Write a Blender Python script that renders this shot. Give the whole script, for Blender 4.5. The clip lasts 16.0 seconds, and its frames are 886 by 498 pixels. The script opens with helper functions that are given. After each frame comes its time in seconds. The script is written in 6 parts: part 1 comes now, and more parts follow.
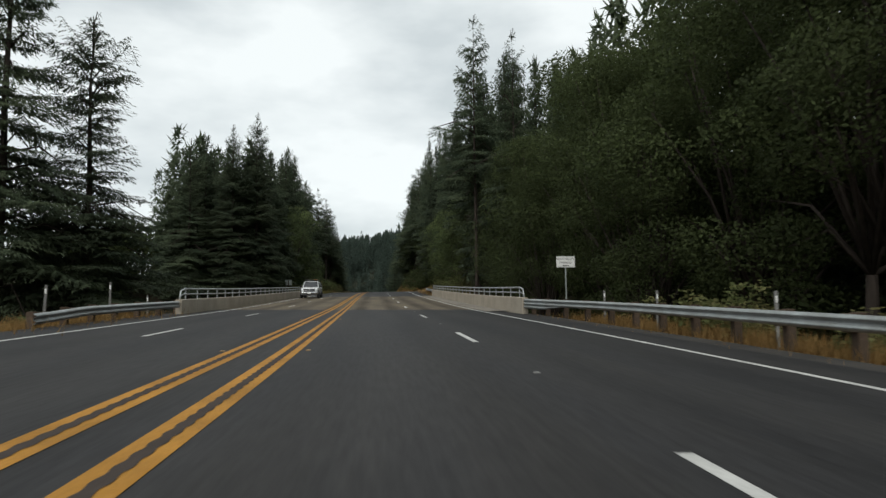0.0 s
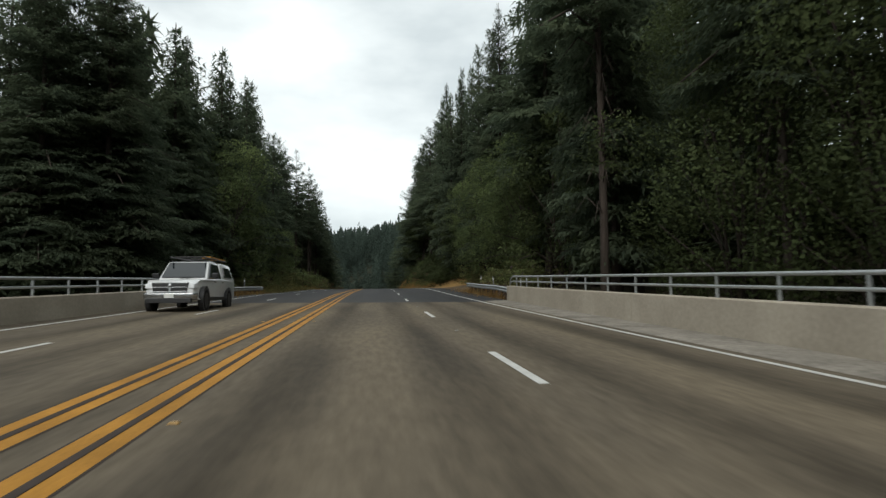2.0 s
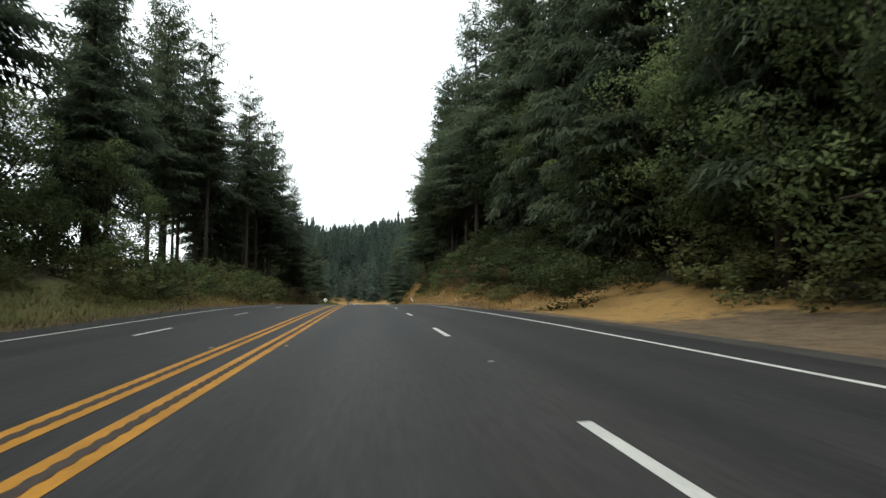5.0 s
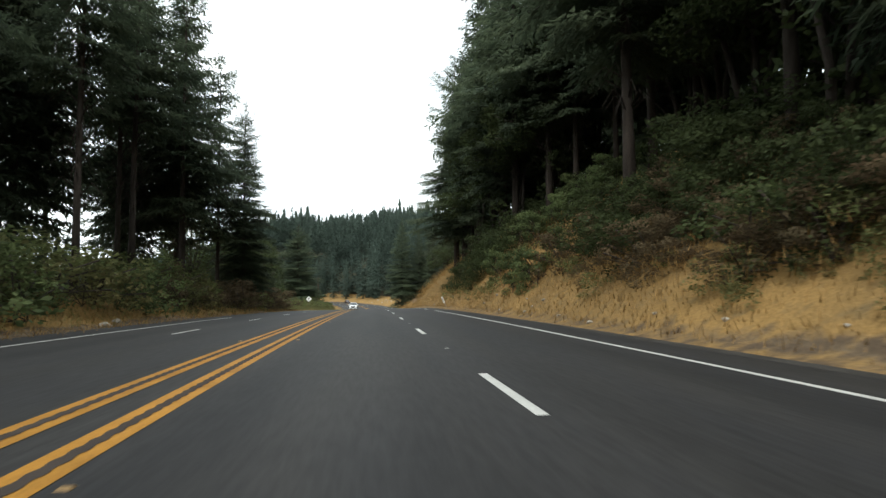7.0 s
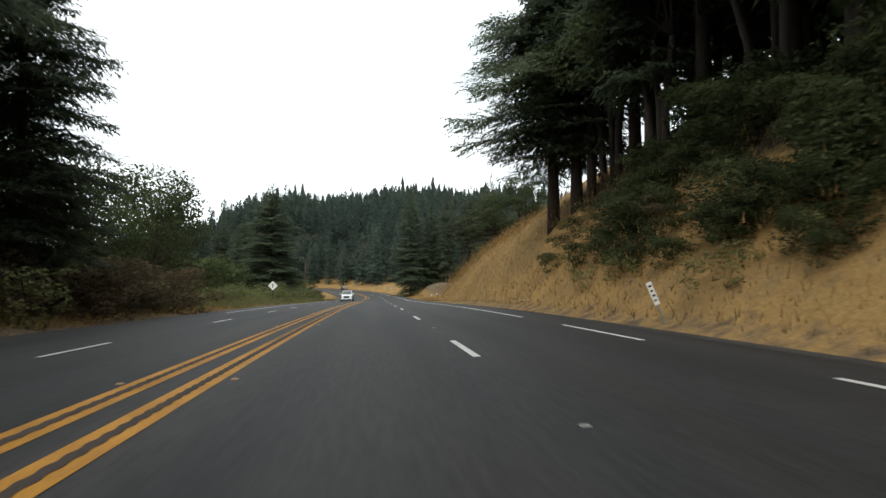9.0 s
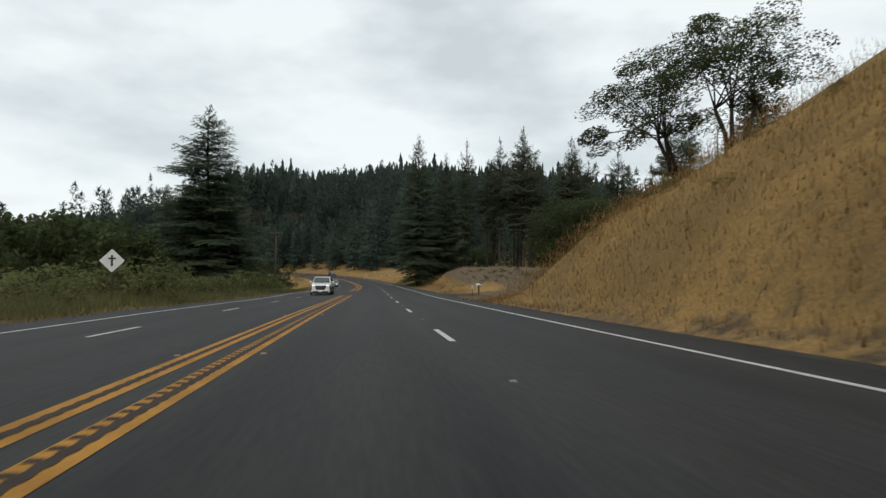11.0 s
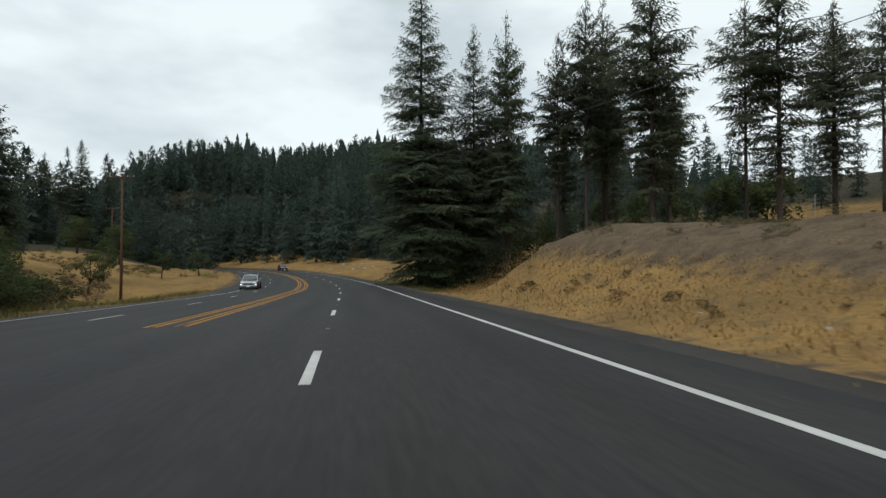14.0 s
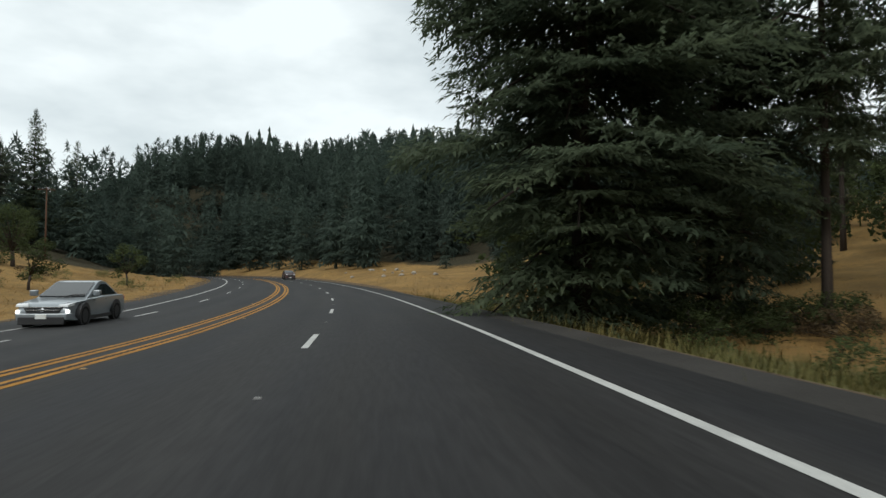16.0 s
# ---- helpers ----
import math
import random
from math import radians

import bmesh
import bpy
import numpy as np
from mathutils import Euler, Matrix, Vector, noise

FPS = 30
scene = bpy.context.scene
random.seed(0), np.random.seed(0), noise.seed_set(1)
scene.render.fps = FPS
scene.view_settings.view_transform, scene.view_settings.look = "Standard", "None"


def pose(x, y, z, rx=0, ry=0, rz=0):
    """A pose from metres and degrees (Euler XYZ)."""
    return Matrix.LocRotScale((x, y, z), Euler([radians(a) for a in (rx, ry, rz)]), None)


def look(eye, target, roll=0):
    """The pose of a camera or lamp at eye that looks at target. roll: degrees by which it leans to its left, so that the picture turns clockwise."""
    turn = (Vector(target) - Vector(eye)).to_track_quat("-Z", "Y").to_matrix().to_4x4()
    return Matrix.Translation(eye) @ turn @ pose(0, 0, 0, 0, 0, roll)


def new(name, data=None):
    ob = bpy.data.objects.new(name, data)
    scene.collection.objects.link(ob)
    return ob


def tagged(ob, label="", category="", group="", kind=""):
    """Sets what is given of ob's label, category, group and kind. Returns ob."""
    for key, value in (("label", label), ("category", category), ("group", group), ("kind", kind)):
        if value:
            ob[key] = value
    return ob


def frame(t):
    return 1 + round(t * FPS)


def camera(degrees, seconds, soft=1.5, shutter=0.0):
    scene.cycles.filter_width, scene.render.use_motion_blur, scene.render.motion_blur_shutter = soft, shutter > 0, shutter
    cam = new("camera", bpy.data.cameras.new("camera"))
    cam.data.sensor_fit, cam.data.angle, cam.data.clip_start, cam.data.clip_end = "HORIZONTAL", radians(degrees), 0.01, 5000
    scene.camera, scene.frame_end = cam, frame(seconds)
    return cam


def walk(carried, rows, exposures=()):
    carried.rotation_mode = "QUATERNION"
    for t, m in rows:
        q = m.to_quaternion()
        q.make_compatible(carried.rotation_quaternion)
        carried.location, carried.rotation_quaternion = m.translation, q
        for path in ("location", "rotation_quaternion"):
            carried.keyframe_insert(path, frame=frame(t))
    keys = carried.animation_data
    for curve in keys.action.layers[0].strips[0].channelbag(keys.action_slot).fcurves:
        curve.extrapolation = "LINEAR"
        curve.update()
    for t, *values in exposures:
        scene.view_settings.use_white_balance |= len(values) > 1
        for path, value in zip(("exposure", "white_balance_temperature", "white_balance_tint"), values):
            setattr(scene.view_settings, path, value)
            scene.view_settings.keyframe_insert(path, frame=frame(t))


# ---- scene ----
# ------------------------------------------------------------------ camera
cam = camera(71.62, 16.0, soft=1.4, shutter=0.12)
PATH = [
    (0, -2.094, 0.000, 1.188, 94.70, 0.72, -5.09),
    (0.5, -2.250, 11.156, 1.400, 94.56, 0.47, -5.28),
    (1, -2.463, 22.337, 1.580, 94.47, 0.35, -5.34),
    (1.5, -2.706, 33.540, 1.749, 94.25, 1.73, -5.37),
    (2, -2.976, 44.744, 1.977, 94.29, 0.59, -5.28),
    (2.5, -3.263, 55.946, 2.263, 94.57, 0.75, -5.54),
    (3, -3.517, 67.150, 2.560, 94.62, 0.59, -5.50),
    (3.5, -3.658, 78.357, 2.870, 94.42, 0.88, -5.60),
    (4, -3.845, 89.563, 3.201, 94.77, -0.20, -5.61),
    (4.5, -3.973, 100.766, 3.497, 94.73, -0.14, -5.62),
    (5, -4.089, 111.958, 3.742, 94.62, 0.00, -5.62),
    (5.5, -4.235, 123.140, 3.956, 94.49, 0.17, -5.63),
    (6, -4.448, 134.311, 4.123, 94.39, 0.31, -5.63),
    (6.5, -4.721, 145.481, 4.245, 94.34, 0.37, -5.63),
    (7, -5.007, 156.651, 4.307, 94.09, 0.46, -5.62),
    (7.5, -5.277, 167.820, 4.300, 93.76, 0.21, -5.56),
    (8, -5.548, 178.982, 4.241, 93.51, -0.30, -5.54),
    (8.5, -5.741, 190.130, 4.151, 93.04, 0.27, -5.62),
    (9, -5.973, 201.267, 4.034, 92.81, 0.31, -5.60),
    (9.5, -6.165, 212.397, 3.895, 92.68, 0.21, -5.67),
    (10, -6.347, 223.516, 3.713, 92.36, -0.03, -5.82),
    (10.5, -6.515, 234.624, 3.487, 91.99, -0.33, -6.01),
    (11, -6.671, 245.719, 3.223, 91.68, -0.57, -6.16),
    (11.5, -6.812, 256.803, 2.927, 91.55, -0.67, -6.23),
    (12, -6.613, 267.878, 2.630, 91.32, -0.21, -6.71),
    (12.5, -6.318, 278.938, 2.323, 91.31, 0.00, -7.30),
    (13, -5.981, 289.980, 2.005, 91.02, 0.00, -7.84),
    (13.5, -5.547, 301.005, 1.717, 91.17, -0.24, -8.18),
    (14, -5.100, 312.014, 1.484, 91.32, -0.01, -8.31),
    (14.5, -4.725, 323.007, 1.254, 91.67, -0.01, -7.93),
    (15, -4.585, 333.978, 1.004, 91.99, -0.47, -7.05),
    (15.5, -4.628, 344.932, 0.761, 92.09, -0.07, -6.15),
    (16, -4.792, 355.870, 0.541, 92.35, -0.21, -5.27),
]
EXPOSURE = [(0.0, 0.12, 6500, 10), (1.5, 0.2, 6500, 9), (2.5, 0.35, 6450, 8), (4.0, 0.7, 6450, 7), (6.5, 1.1, 6400, 7), (8.0, 1.1, 6350, 8), (9.0, 0.85, 6450, 10), (11.5, 0.0, 6400, 10), (13.0, 0.02, 6250, 8), (16.0, 0.15, 6350, 8)]
walk(cam, [(t, pose(x, y, z, rx, ry, rz)) for t, x, y, z, rx, ry, rz in PATH], EXPOSURE)

# ------------------------------------------------------------------ world and sun
SUN_ELEV, SUN_ROT = radians(48), radians(200)
world = bpy.data.worlds.new("overcast_sky")
scene.world = world
world.use_nodes = True
wn, wl = world.node_tree.nodes, world.node_tree.links
wn.clear()
w_out = wn.new("ShaderNodeOutputWorld")
w_bg = wn.new("ShaderNodeBackground")
w_sky = wn.new("ShaderNodeTexSky")
w_sky.sky_type, w_sky.sun_disc = "NISHITA", False
w_sky.sun_elevation, w_sky.sun_rotation = SUN_ELEV, SUN_ROT
w_tint = wn.new("ShaderNodeMix")
w_tint.data_type = "RGBA"
w_coord = wn.new("ShaderNodeTexCoord")
w_map = wn.new("ShaderNodeMapping")
w_map.inputs["Scale"].default_value = (1.0, 1.0, 2.4)
w_noise = wn.new("ShaderNodeTexNoise")
w_noise.inputs["Scale"].default_value = 3.1
w_noise.inputs["Detail"].default_value = 5.0
w_noise.inputs["Roughness"].default_value = 0.5
w_ramp = wn.new("ShaderNodeValToRGB")
w_ramp.color_ramp.elements[0].position = 0.34
w_ramp.color_ramp.elements[0].color = (5.3, 5.8, 5.9, 1)
w_ramp.color_ramp.elements[1].position = 0.58
w_ramp.color_ramp.elements[1].color = (7.8, 8.25, 8.2, 1)
w_tint.inputs["Factor"].default_value = 0.93
wl.new(w_coord.outputs["Generated"], w_map.inputs["Vector"])
wl.new(w_map.outputs["Vector"], w_noise.inputs["Vector"])
wl.new(w_noise.outputs["Fac"], w_ramp.inputs["Fac"])
wl.new(w_sky.outputs["Color"], w_tint.inputs["A"])
wl.new(w_ramp.outputs["Color"], w_tint.inputs["B"])
wl.new(w_tint.outputs["Result"], w_bg.inputs["Color"])
w_bg.inputs["Strength"].default_value = 0.115
wl.new(w_bg.outputs["Background"], w_out.inputs["Surface"])

sun = new("sun", bpy.data.lights.new("sun", "SUN"))
sun.data.energy, sun.data.angle, sun.data.color = 1.4, radians(40), (1.0, 0.95, 0.88)
sun.matrix_world = look((0, 0, 60), (0 - 60 * math.sin(SUN_ROT) / math.tan(SUN_ELEV), -60 * math.cos(SUN_ROT) / math.tan(SUN_ELEV), 0))


# ------------------------------------------------------------------ materials
def material(name, colour, rough=0.8, metal=0.0, vary=0.25, scale=3.0, fine=40.0, bump=0.0, random_obj=0.0, island=0.0, second=None, spec=None, coat=0.0, uv=False, stretch=(1, 1, 1), leaf=0.0):
    """A principled material with broad and fine variation of its colour and a light relief."""
    m = bpy.data.materials.new(name)
    m.use_nodes = True
    n, l = m.node_tree.nodes, m.node_tree.links
    b = n["Principled BSDF"]
    b.inputs["Roughness"].default_value = rough
    b.inputs["Metallic"].default_value = metal
    b.inputs["Coat Weight"].default_value = coat
    b.inputs["Specular IOR Level"].default_value = spec if spec is not None else (0.12 if rough >= 0.7 and not metal else 0.5)
    tc = n.new("ShaderNodeTexCoord")
    mp = n.new("ShaderNodeMapping")
    mp.inputs["Scale"].default_value = stretch
    l.new(tc.outputs["UV" if uv else "Object"], mp.inputs["Vector"])
    big, small = n.new("ShaderNodeTexNoise"), n.new("ShaderNodeTexNoise")
    big.inputs["Scale"].default_value, big.inputs["Detail"].default_value = scale, 4
    small.inputs["Scale"].default_value, small.inputs["Detail"].default_value = fine, 3
    l.new(mp.outputs["Vector"], big.inputs["Vector"])
    l.new(mp.outputs["Vector"], small.inputs["Vector"])
    mix = n.new("ShaderNodeMix")
    mix.data_type = "RGBA"
    c2 = second or tuple(c * (1 - vary) for c in colour)
    mix.inputs["A"].default_value, mix.inputs["B"].default_value = (*colour, 1), (*c2, 1)
    ramp = n.new("ShaderNodeMapRange")
    ramp.inputs["From Min"].default_value, ramp.inputs["From Max"].default_value = 0.35, 0.65
    l.new(big.outputs["Fac"], ramp.inputs["Value"])
    l.new(ramp.outputs["Result"], mix.inputs["Factor"])
    hsv = n.new("ShaderNodeHueSaturation")
    fv = n.new("ShaderNodeMapRange")
    fv.inputs["From Min"].default_value, fv.inputs["From Max"].default_value = 0.3, 0.7
    fv.inputs["To Min"].default_value, fv.inputs["To Max"].default_value = 1 - vary * 0.6, 1 + vary * 0.6
    l.new(small.outputs["Fac"], fv.inputs["Value"])
    value = fv.outputs["Result"]
    for source, amount in (("obj", random_obj), ("isl", island)):
        if amount:
            node = n.new("ShaderNodeObjectInfo") if source == "obj" else n.new("ShaderNodeNewGeometry")
            r = n.new("ShaderNodeMapRange")
            r.inputs["To Min"].default_value, r.inputs["To Max"].default_value = 1 - amount, 1 + amount
            l.new(node.outputs["Random" if source == "obj" else "Random Per Island"], r.inputs["Value"])
            mul = n.new("ShaderNodeMath")
            mul.operation = "MULTIPLY"
            l.new(value, mul.inputs[0])
            l.new(r.outputs["Result"], mul.inputs[1])
            value = mul.outputs["Value"]
    l.new(value, hsv.inputs["Value"])
    l.new(mix.outputs["Result"], hsv.inputs["Color"])
    l.new(hsv.outputs["Color"], b.inputs["Base Color"])
    if leaf:
        thin, both = n.new("ShaderNodeBsdfTranslucent"), n.new("ShaderNodeMixShader")
        both.inputs["Fac"].default_value = leaf
        l.new(hsv.outputs["Color"], thin.inputs["Color"])
        l.new(b.outputs["BSDF"], both.inputs[1])
        l.new(thin.outputs["BSDF"], both.inputs[2])
        l.new(both.outputs["Shader"], n["Material Output"].inputs["Surface"])
    if bump:
        bp = n.new("ShaderNodeBump")
        bp.inputs["Strength"].default_value, bp.inputs["Distance"].default_value = bump, 0.02
        l.new(small.outputs["Fac"], bp.inputs["Height"])
        l.new(bp.outputs["Normal"], b.inputs["Normal"])
    return m


def wheel_tracks(m, depth):
    """Tyre-polished bands along each lane and an oily strip between them, broken up by noise."""
    n, l = m.node_tree.nodes, m.node_tree.links
    b = n["Principled BSDF"]
    old = b.inputs["Base Color"].links[0].from_socket
    uv = n.new("ShaderNodeTexCoord")
    sep = n.new("ShaderNodeSeparateXYZ")
    l.new(uv.outputs["UV"], sep.inputs["Vector"])
    stretch = n.new("ShaderNodeMapping")
    stretch.inputs["Scale"].default_value = (0.9, 0.06, 1)
    l.new(uv.outputs["UV"], stretch.inputs["Vector"])
    wob = n.new("ShaderNodeTexNoise")
    wob.inputs["Scale"].default_value, wob.inputs["Detail"].default_value = 1.6, 6
    l.new(stretch.outputs["Vector"], wob.inputs["Vector"])

    def math_node(op, a, c):
        k = n.new("ShaderNodeMath")
        k.operation = op
        for i, v in enumerate((a, c)):
            if isinstance(v, (int, float)):
                k.inputs[i].default_value = v
            else:
                l.new(v, k.inputs[i])
        return k.outputs["Value"]
    # lanes are 3.75 m wide; tracks repeat twice in each
    phase = math_node("MULTIPLY", math_node("ADD", sep.outputs["X"], 0.95), 2 * math.pi / 1.875)
    wave = math_node("COSINE", phase, 0.0)
    band = math_node("MULTIPLY_ADD", wave, 0.5)
    n_band = band.node
    n_band.inputs[2].default_value = 0.5
    mixv = math_node("MULTIPLY", band, math_node("MULTIPLY", wob.outputs["Fac"], 1.7))
    r = n.new("ShaderNodeMapRange")
    r.inputs["From Min"].default_value, r.inputs["From Max"].default_value = 0.25, 0.95
    r.inputs["To Min"].default_value, r.inputs["To Max"].default_value = 1.0, depth
    l.new(mixv, r.inputs["Value"])
    hs = n.new("ShaderNodeHueSaturation")
    l.new(old, hs.inputs["Color"])
    l.new(r.outputs["Result"], hs.inputs["Value"])
    l.new(hs.outputs["Color"], b.inputs["Base Color"])
    return m


ASPHALT = wheel_tracks(material("asphalt", (0.023, 0.023, 0.024), 0.7, spec=0.14, vary=0.34, scale=0.5, fine=9, bump=0.25, second=(0.031, 0.030, 0.029), uv=True, stretch=(1.6, 0.16, 1)), 0.80)
OLD_ASPHALT = material("shoulder_asphalt", (0.048, 0.045, 0.041), 0.9, vary=0.3, scale=0.6, fine=30, bump=0.3)
DECK = wheel_tracks(material("deck_concrete", (0.132, 0.108, 0.076), 0.85, vary=0.28, scale=0.5, fine=7, bump=0.2, second=(0.092, 0.077, 0.057), uv=True, stretch=(1.4, 0.25, 1)), 0.50)
CONCRETE = material("barrier_concrete", (0.35, 0.31, 0.25), 0.9, vary=0.16, scale=0.7, fine=12, bump=0.3, second=(0.285, 0.25, 0.20))
KERB_CONCRETE = material("kerb_concrete", (0.22, 0.20, 0.17), 0.9, vary=0.35, scale=0.9, fine=9, bump=0.3)
YELLOW = material("yellow_paint", (0.38, 0.185, 0.030), 0.7, vary=0.3, scale=1.2, fine=25, uv=True)
WHITE = material("white_paint", (0.50, 0.50, 0.475), 0.6, vary=0.2, scale=1.5, fine=30)
GROOVE = material("milled_groove", (0.052, 0.042, 0.036), 0.9, vary=0.2)
STEEL = material("galvanised_steel", (0.36, 0.38, 0.38), 0.5, metal=0.75, vary=0.16, scale=1.5, fine=14, second=(0.29, 0.30, 0.29))
RAIL_STEEL = material("tube_rail_steel", (0.40, 0.42, 0.42), 0.45, metal=0.7, vary=0.12, scale=1.0)
POST_WOOD = material("guard_post_wood", (0.085, 0.062, 0.045), 0.9, vary=0.35, scale=4, fine=25, bump=0.5, random_obj=0.2)
POLE_WOOD = material("pole_wood", (0.105, 0.060, 0.040), 0.9, vary=0.3, scale=2, fine=20, bump=0.5, stretch=(6, 6, 0.6))
FENCE_WOOD = material("fence_wood", (0.045, 0.034, 0.028), 0.9, vary=0.3, scale=3, fine=20, bump=0.4)
MARKER_WHITE = material("marker_plastic", (0.66, 0.66, 0.62), 0.6, vary=0.12, scale=5)
BLACK = material("black_lettering", (0.02, 0.02, 0.02), 0.6, vary=0.1)
SIGN_WHITE = material("sign_sheet", (0.68, 0.69, 0.66), 0.4, vary=0.08, scale=4)
SIGN_POST = material("sign_post_metal", (0.28, 0.31, 0.29), 0.6, metal=0.4, vary=0.15)
FIR = material("fir_needles", (0.092, 0.114, 0.066), 0.75, vary=0.3, scale=0.35, fine=5, random_obj=0.22, island=0.2, second=(0.058, 0.078, 0.050), leaf=0.5)
PINE = material("pine_needles", (0.100, 0.114, 0.068), 0.75, vary=0.3, scale=0.35, fine=5, random_obj=0.2, island=0.2, second=(0.060, 0.074, 0.050), leaf=0.5)
# fir needles for far trees, aerial haze put into the colour: bluer, lifted darks
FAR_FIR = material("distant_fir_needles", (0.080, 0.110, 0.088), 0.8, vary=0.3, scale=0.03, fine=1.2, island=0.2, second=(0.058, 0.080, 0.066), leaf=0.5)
OAK = material("oak_leaves", (0.145, 0.180, 0.072), 0.7, vary=0.3, scale=0.5, fine=6, random_obj=0.25, island=0.2, second=(0.068, 0.094, 0.042), leaf=0.5)
DARK_OAK = material("live_oak_leaves", (0.070, 0.090, 0.036), 0.7, vary=0.3, scale=0.5, fine=6, random_obj=0.2, island=0.2, leaf=0.5)
BRUSH = material("brush_leaves", (0.125, 0.148, 0.058), 0.8, vary=0.3, scale=0.7, fine=6, random_obj=0.28, island=0.2, second=(0.150, 0.135, 0.060), leaf=0.5)
DRY_BRUSH = material("dry_brush_leaves", (0.140, 0.102, 0.060), 0.85, vary=0.3, scale=0.7, fine=6, random_obj=0.25, island=0.2, second=(0.095, 0.076, 0.044), leaf=0.5)
SAGE = material("grey_green_weeds", (0.175, 0.160, 0.092), 0.85, vary=0.3, scale=0.7, fine=6, island=0.25, second=(0.130, 0.112, 0.062), leaf=0.5)
BARK = material("fir_bark", (0.062, 0.050, 0.042), 0.95, vary=0.35, scale=1.2, fine=12, bump=0.7, random_obj=0.2, stretch=(5, 5, 0.7))
DEAD_WOOD = material("dead_wood", (0.20, 0.18, 0.155), 0.95, vary=0.25, scale=1.5, fine=14, bump=0.4)
BLADE = material("dry_grass_blades", (0.325, 0.203, 0.077), 0.8, vary=0.25, scale=0.25, fine=4, island=0.3, second=(0.27, 0.168, 0.066), leaf=0.5)
GREEN_BLADE = material("green_grass_blades", (0.14, 0.15, 0.055), 0.8, vary=0.3, scale=0.3, fine=4, island=0.3, second=(0.20, 0.16, 0.06), leaf=0.35)
WEED = material("tall_weeds", (0.20, 0.19, 0.085), 0.8, vary=0.3, scale=0.5, fine=4, island=0.25, second=(0.135, 0.145, 0.06), leaf=0.5)
ROCK = material("pale_rock", (0.33, 0.30, 0.25), 0.9, vary=0.3, scale=2, fine=14, bump=0.6, random_obj=0.25)
DRIVE_GRAVEL = material("driveway_gravel", (0.112, 0.083, 0.056), 0.95, vary=0.3, scale=0.8, fine=18, bump=0.5)


def ground_material():
    """Dry grass, bare dirt and dark forest floor, laid out by what grows there."""
    m = bpy.data.materials.new("roadside_ground")
    m.use_nodes = True
    n, l = m.node_tree.nodes, m.node_tree.links
    b = n["Principled BSDF"]
    b.inputs["Roughness"].default_value = 0.95
    b.inputs["Specular IOR Level"].default_value = 0.05
    tc = n.new("ShaderNodeTexCoord")
    n1, n2, n3 = (n.new("ShaderNodeTexNoise") for _ in range(3))
    for node, sc in ((n1, 0.22), (n2, 1.7), (n3, 11.0)):
        node.inputs["Scale"].default_value, node.inputs["Detail"].default_value = sc, 5
        l.new(tc.outputs["Object"], node.inputs["Vector"])

    def mixed(a, b_, fac):
        mx = n.new("ShaderNodeMix")
        mx.data_type = "RGBA"
        for key, v in (("A", a), ("B", b_)):
            if isinstance(v, tuple):
                mx.inputs[key].default_value = (*v, 1)
            else:
                l.new(v, mx.inputs[key])
        l.new(fac, mx.inputs["Factor"])
        return mx.outputs["Result"]

    def sharp(v, lo, hi):
        r = n.new("ShaderNodeMapRange")
        r.inputs["From Min"].default_value, r.inputs["From Max"].default_value = lo, hi
        l.new(v, r.inputs["Value"])
        return r.outputs["Result"]

    grass = mixed((0.265, 0.165, 0.062), (0.19, 0.122, 0.050), sharp(n1.outputs["Fac"], 0.38, 0.62))
    grass = mixed(grass, (0.14, 0.10, 0.050), sharp(n2.outputs["Fac"], 0.52, 0.75))
    dirt = mixed((0.128, 0.096, 0.062), (0.086, 0.063, 0.043), sharp(n2.outputs["Fac"], 0.4, 0.65))
    duff = mixed((0.036, 0.034, 0.023), (0.062, 0.052, 0.032), sharp(n2.outputs["Fac"], 0.4, 0.7))
    green = mixed((0.090, 0.098, 0.042), (0.150, 0.125, 0.055), sharp(n2.outputs["Fac"], 0.38, 0.66))
    cover = {}
    for key in ("forest", "dirt", "green"):
        at = n.new("ShaderNodeAttribute")
        at.attribute_name = key
        add = n.new("ShaderNodeMath")
        add.operation = "ADD"
        mul = n.new("ShaderNodeMath")
        mul.operation = "MULTIPLY_ADD"
        mul.inputs[1].default_value, mul.inputs[2].default_value = 0.9, -0.45
        l.new(n2.outputs["Fac"], mul.inputs[0])
        l.new(at.outputs["Fac"], add.inputs[0])
        l.new(mul.outputs["Value"], add.inputs[1])
        cover[key] = sharp(add.outputs["Value"], 0.35, 0.65)
    c = mixed(grass, green, cover["green"])
    c = mixed(c, dirt, cover["dirt"])
    c = mixed(c, duff, cover["forest"])
    hs = n.new("ShaderNodeHueSaturation")
    r = n.new("ShaderNodeMapRange")
    r.inputs["From Min"].default_value, r.inputs["From Max"].default_value = 0.3, 0.7
    r.inputs["To Min"].default_value, r.inputs["To Max"].default_value = 0.78, 1.22
    l.new(n3.outputs["Fac"], r.inputs["Value"])
    l.new(r.outputs["Result"], hs.inputs["Value"])
    l.new(c, hs.inputs["Color"])
    l.new(hs.outputs["Color"], b.inputs["Base Color"])
    bp = n.new("ShaderNodeBump")
    bp.inputs["Strength"].default_value, bp.inputs["Distance"].default_value = 0.6, 0.08
    l.new(n3.outputs["Fac"], bp.inputs["Height"])
    l.new(bp.outputs["Normal"], b.inputs["Normal"])
    return m


GROUND = ground_material()

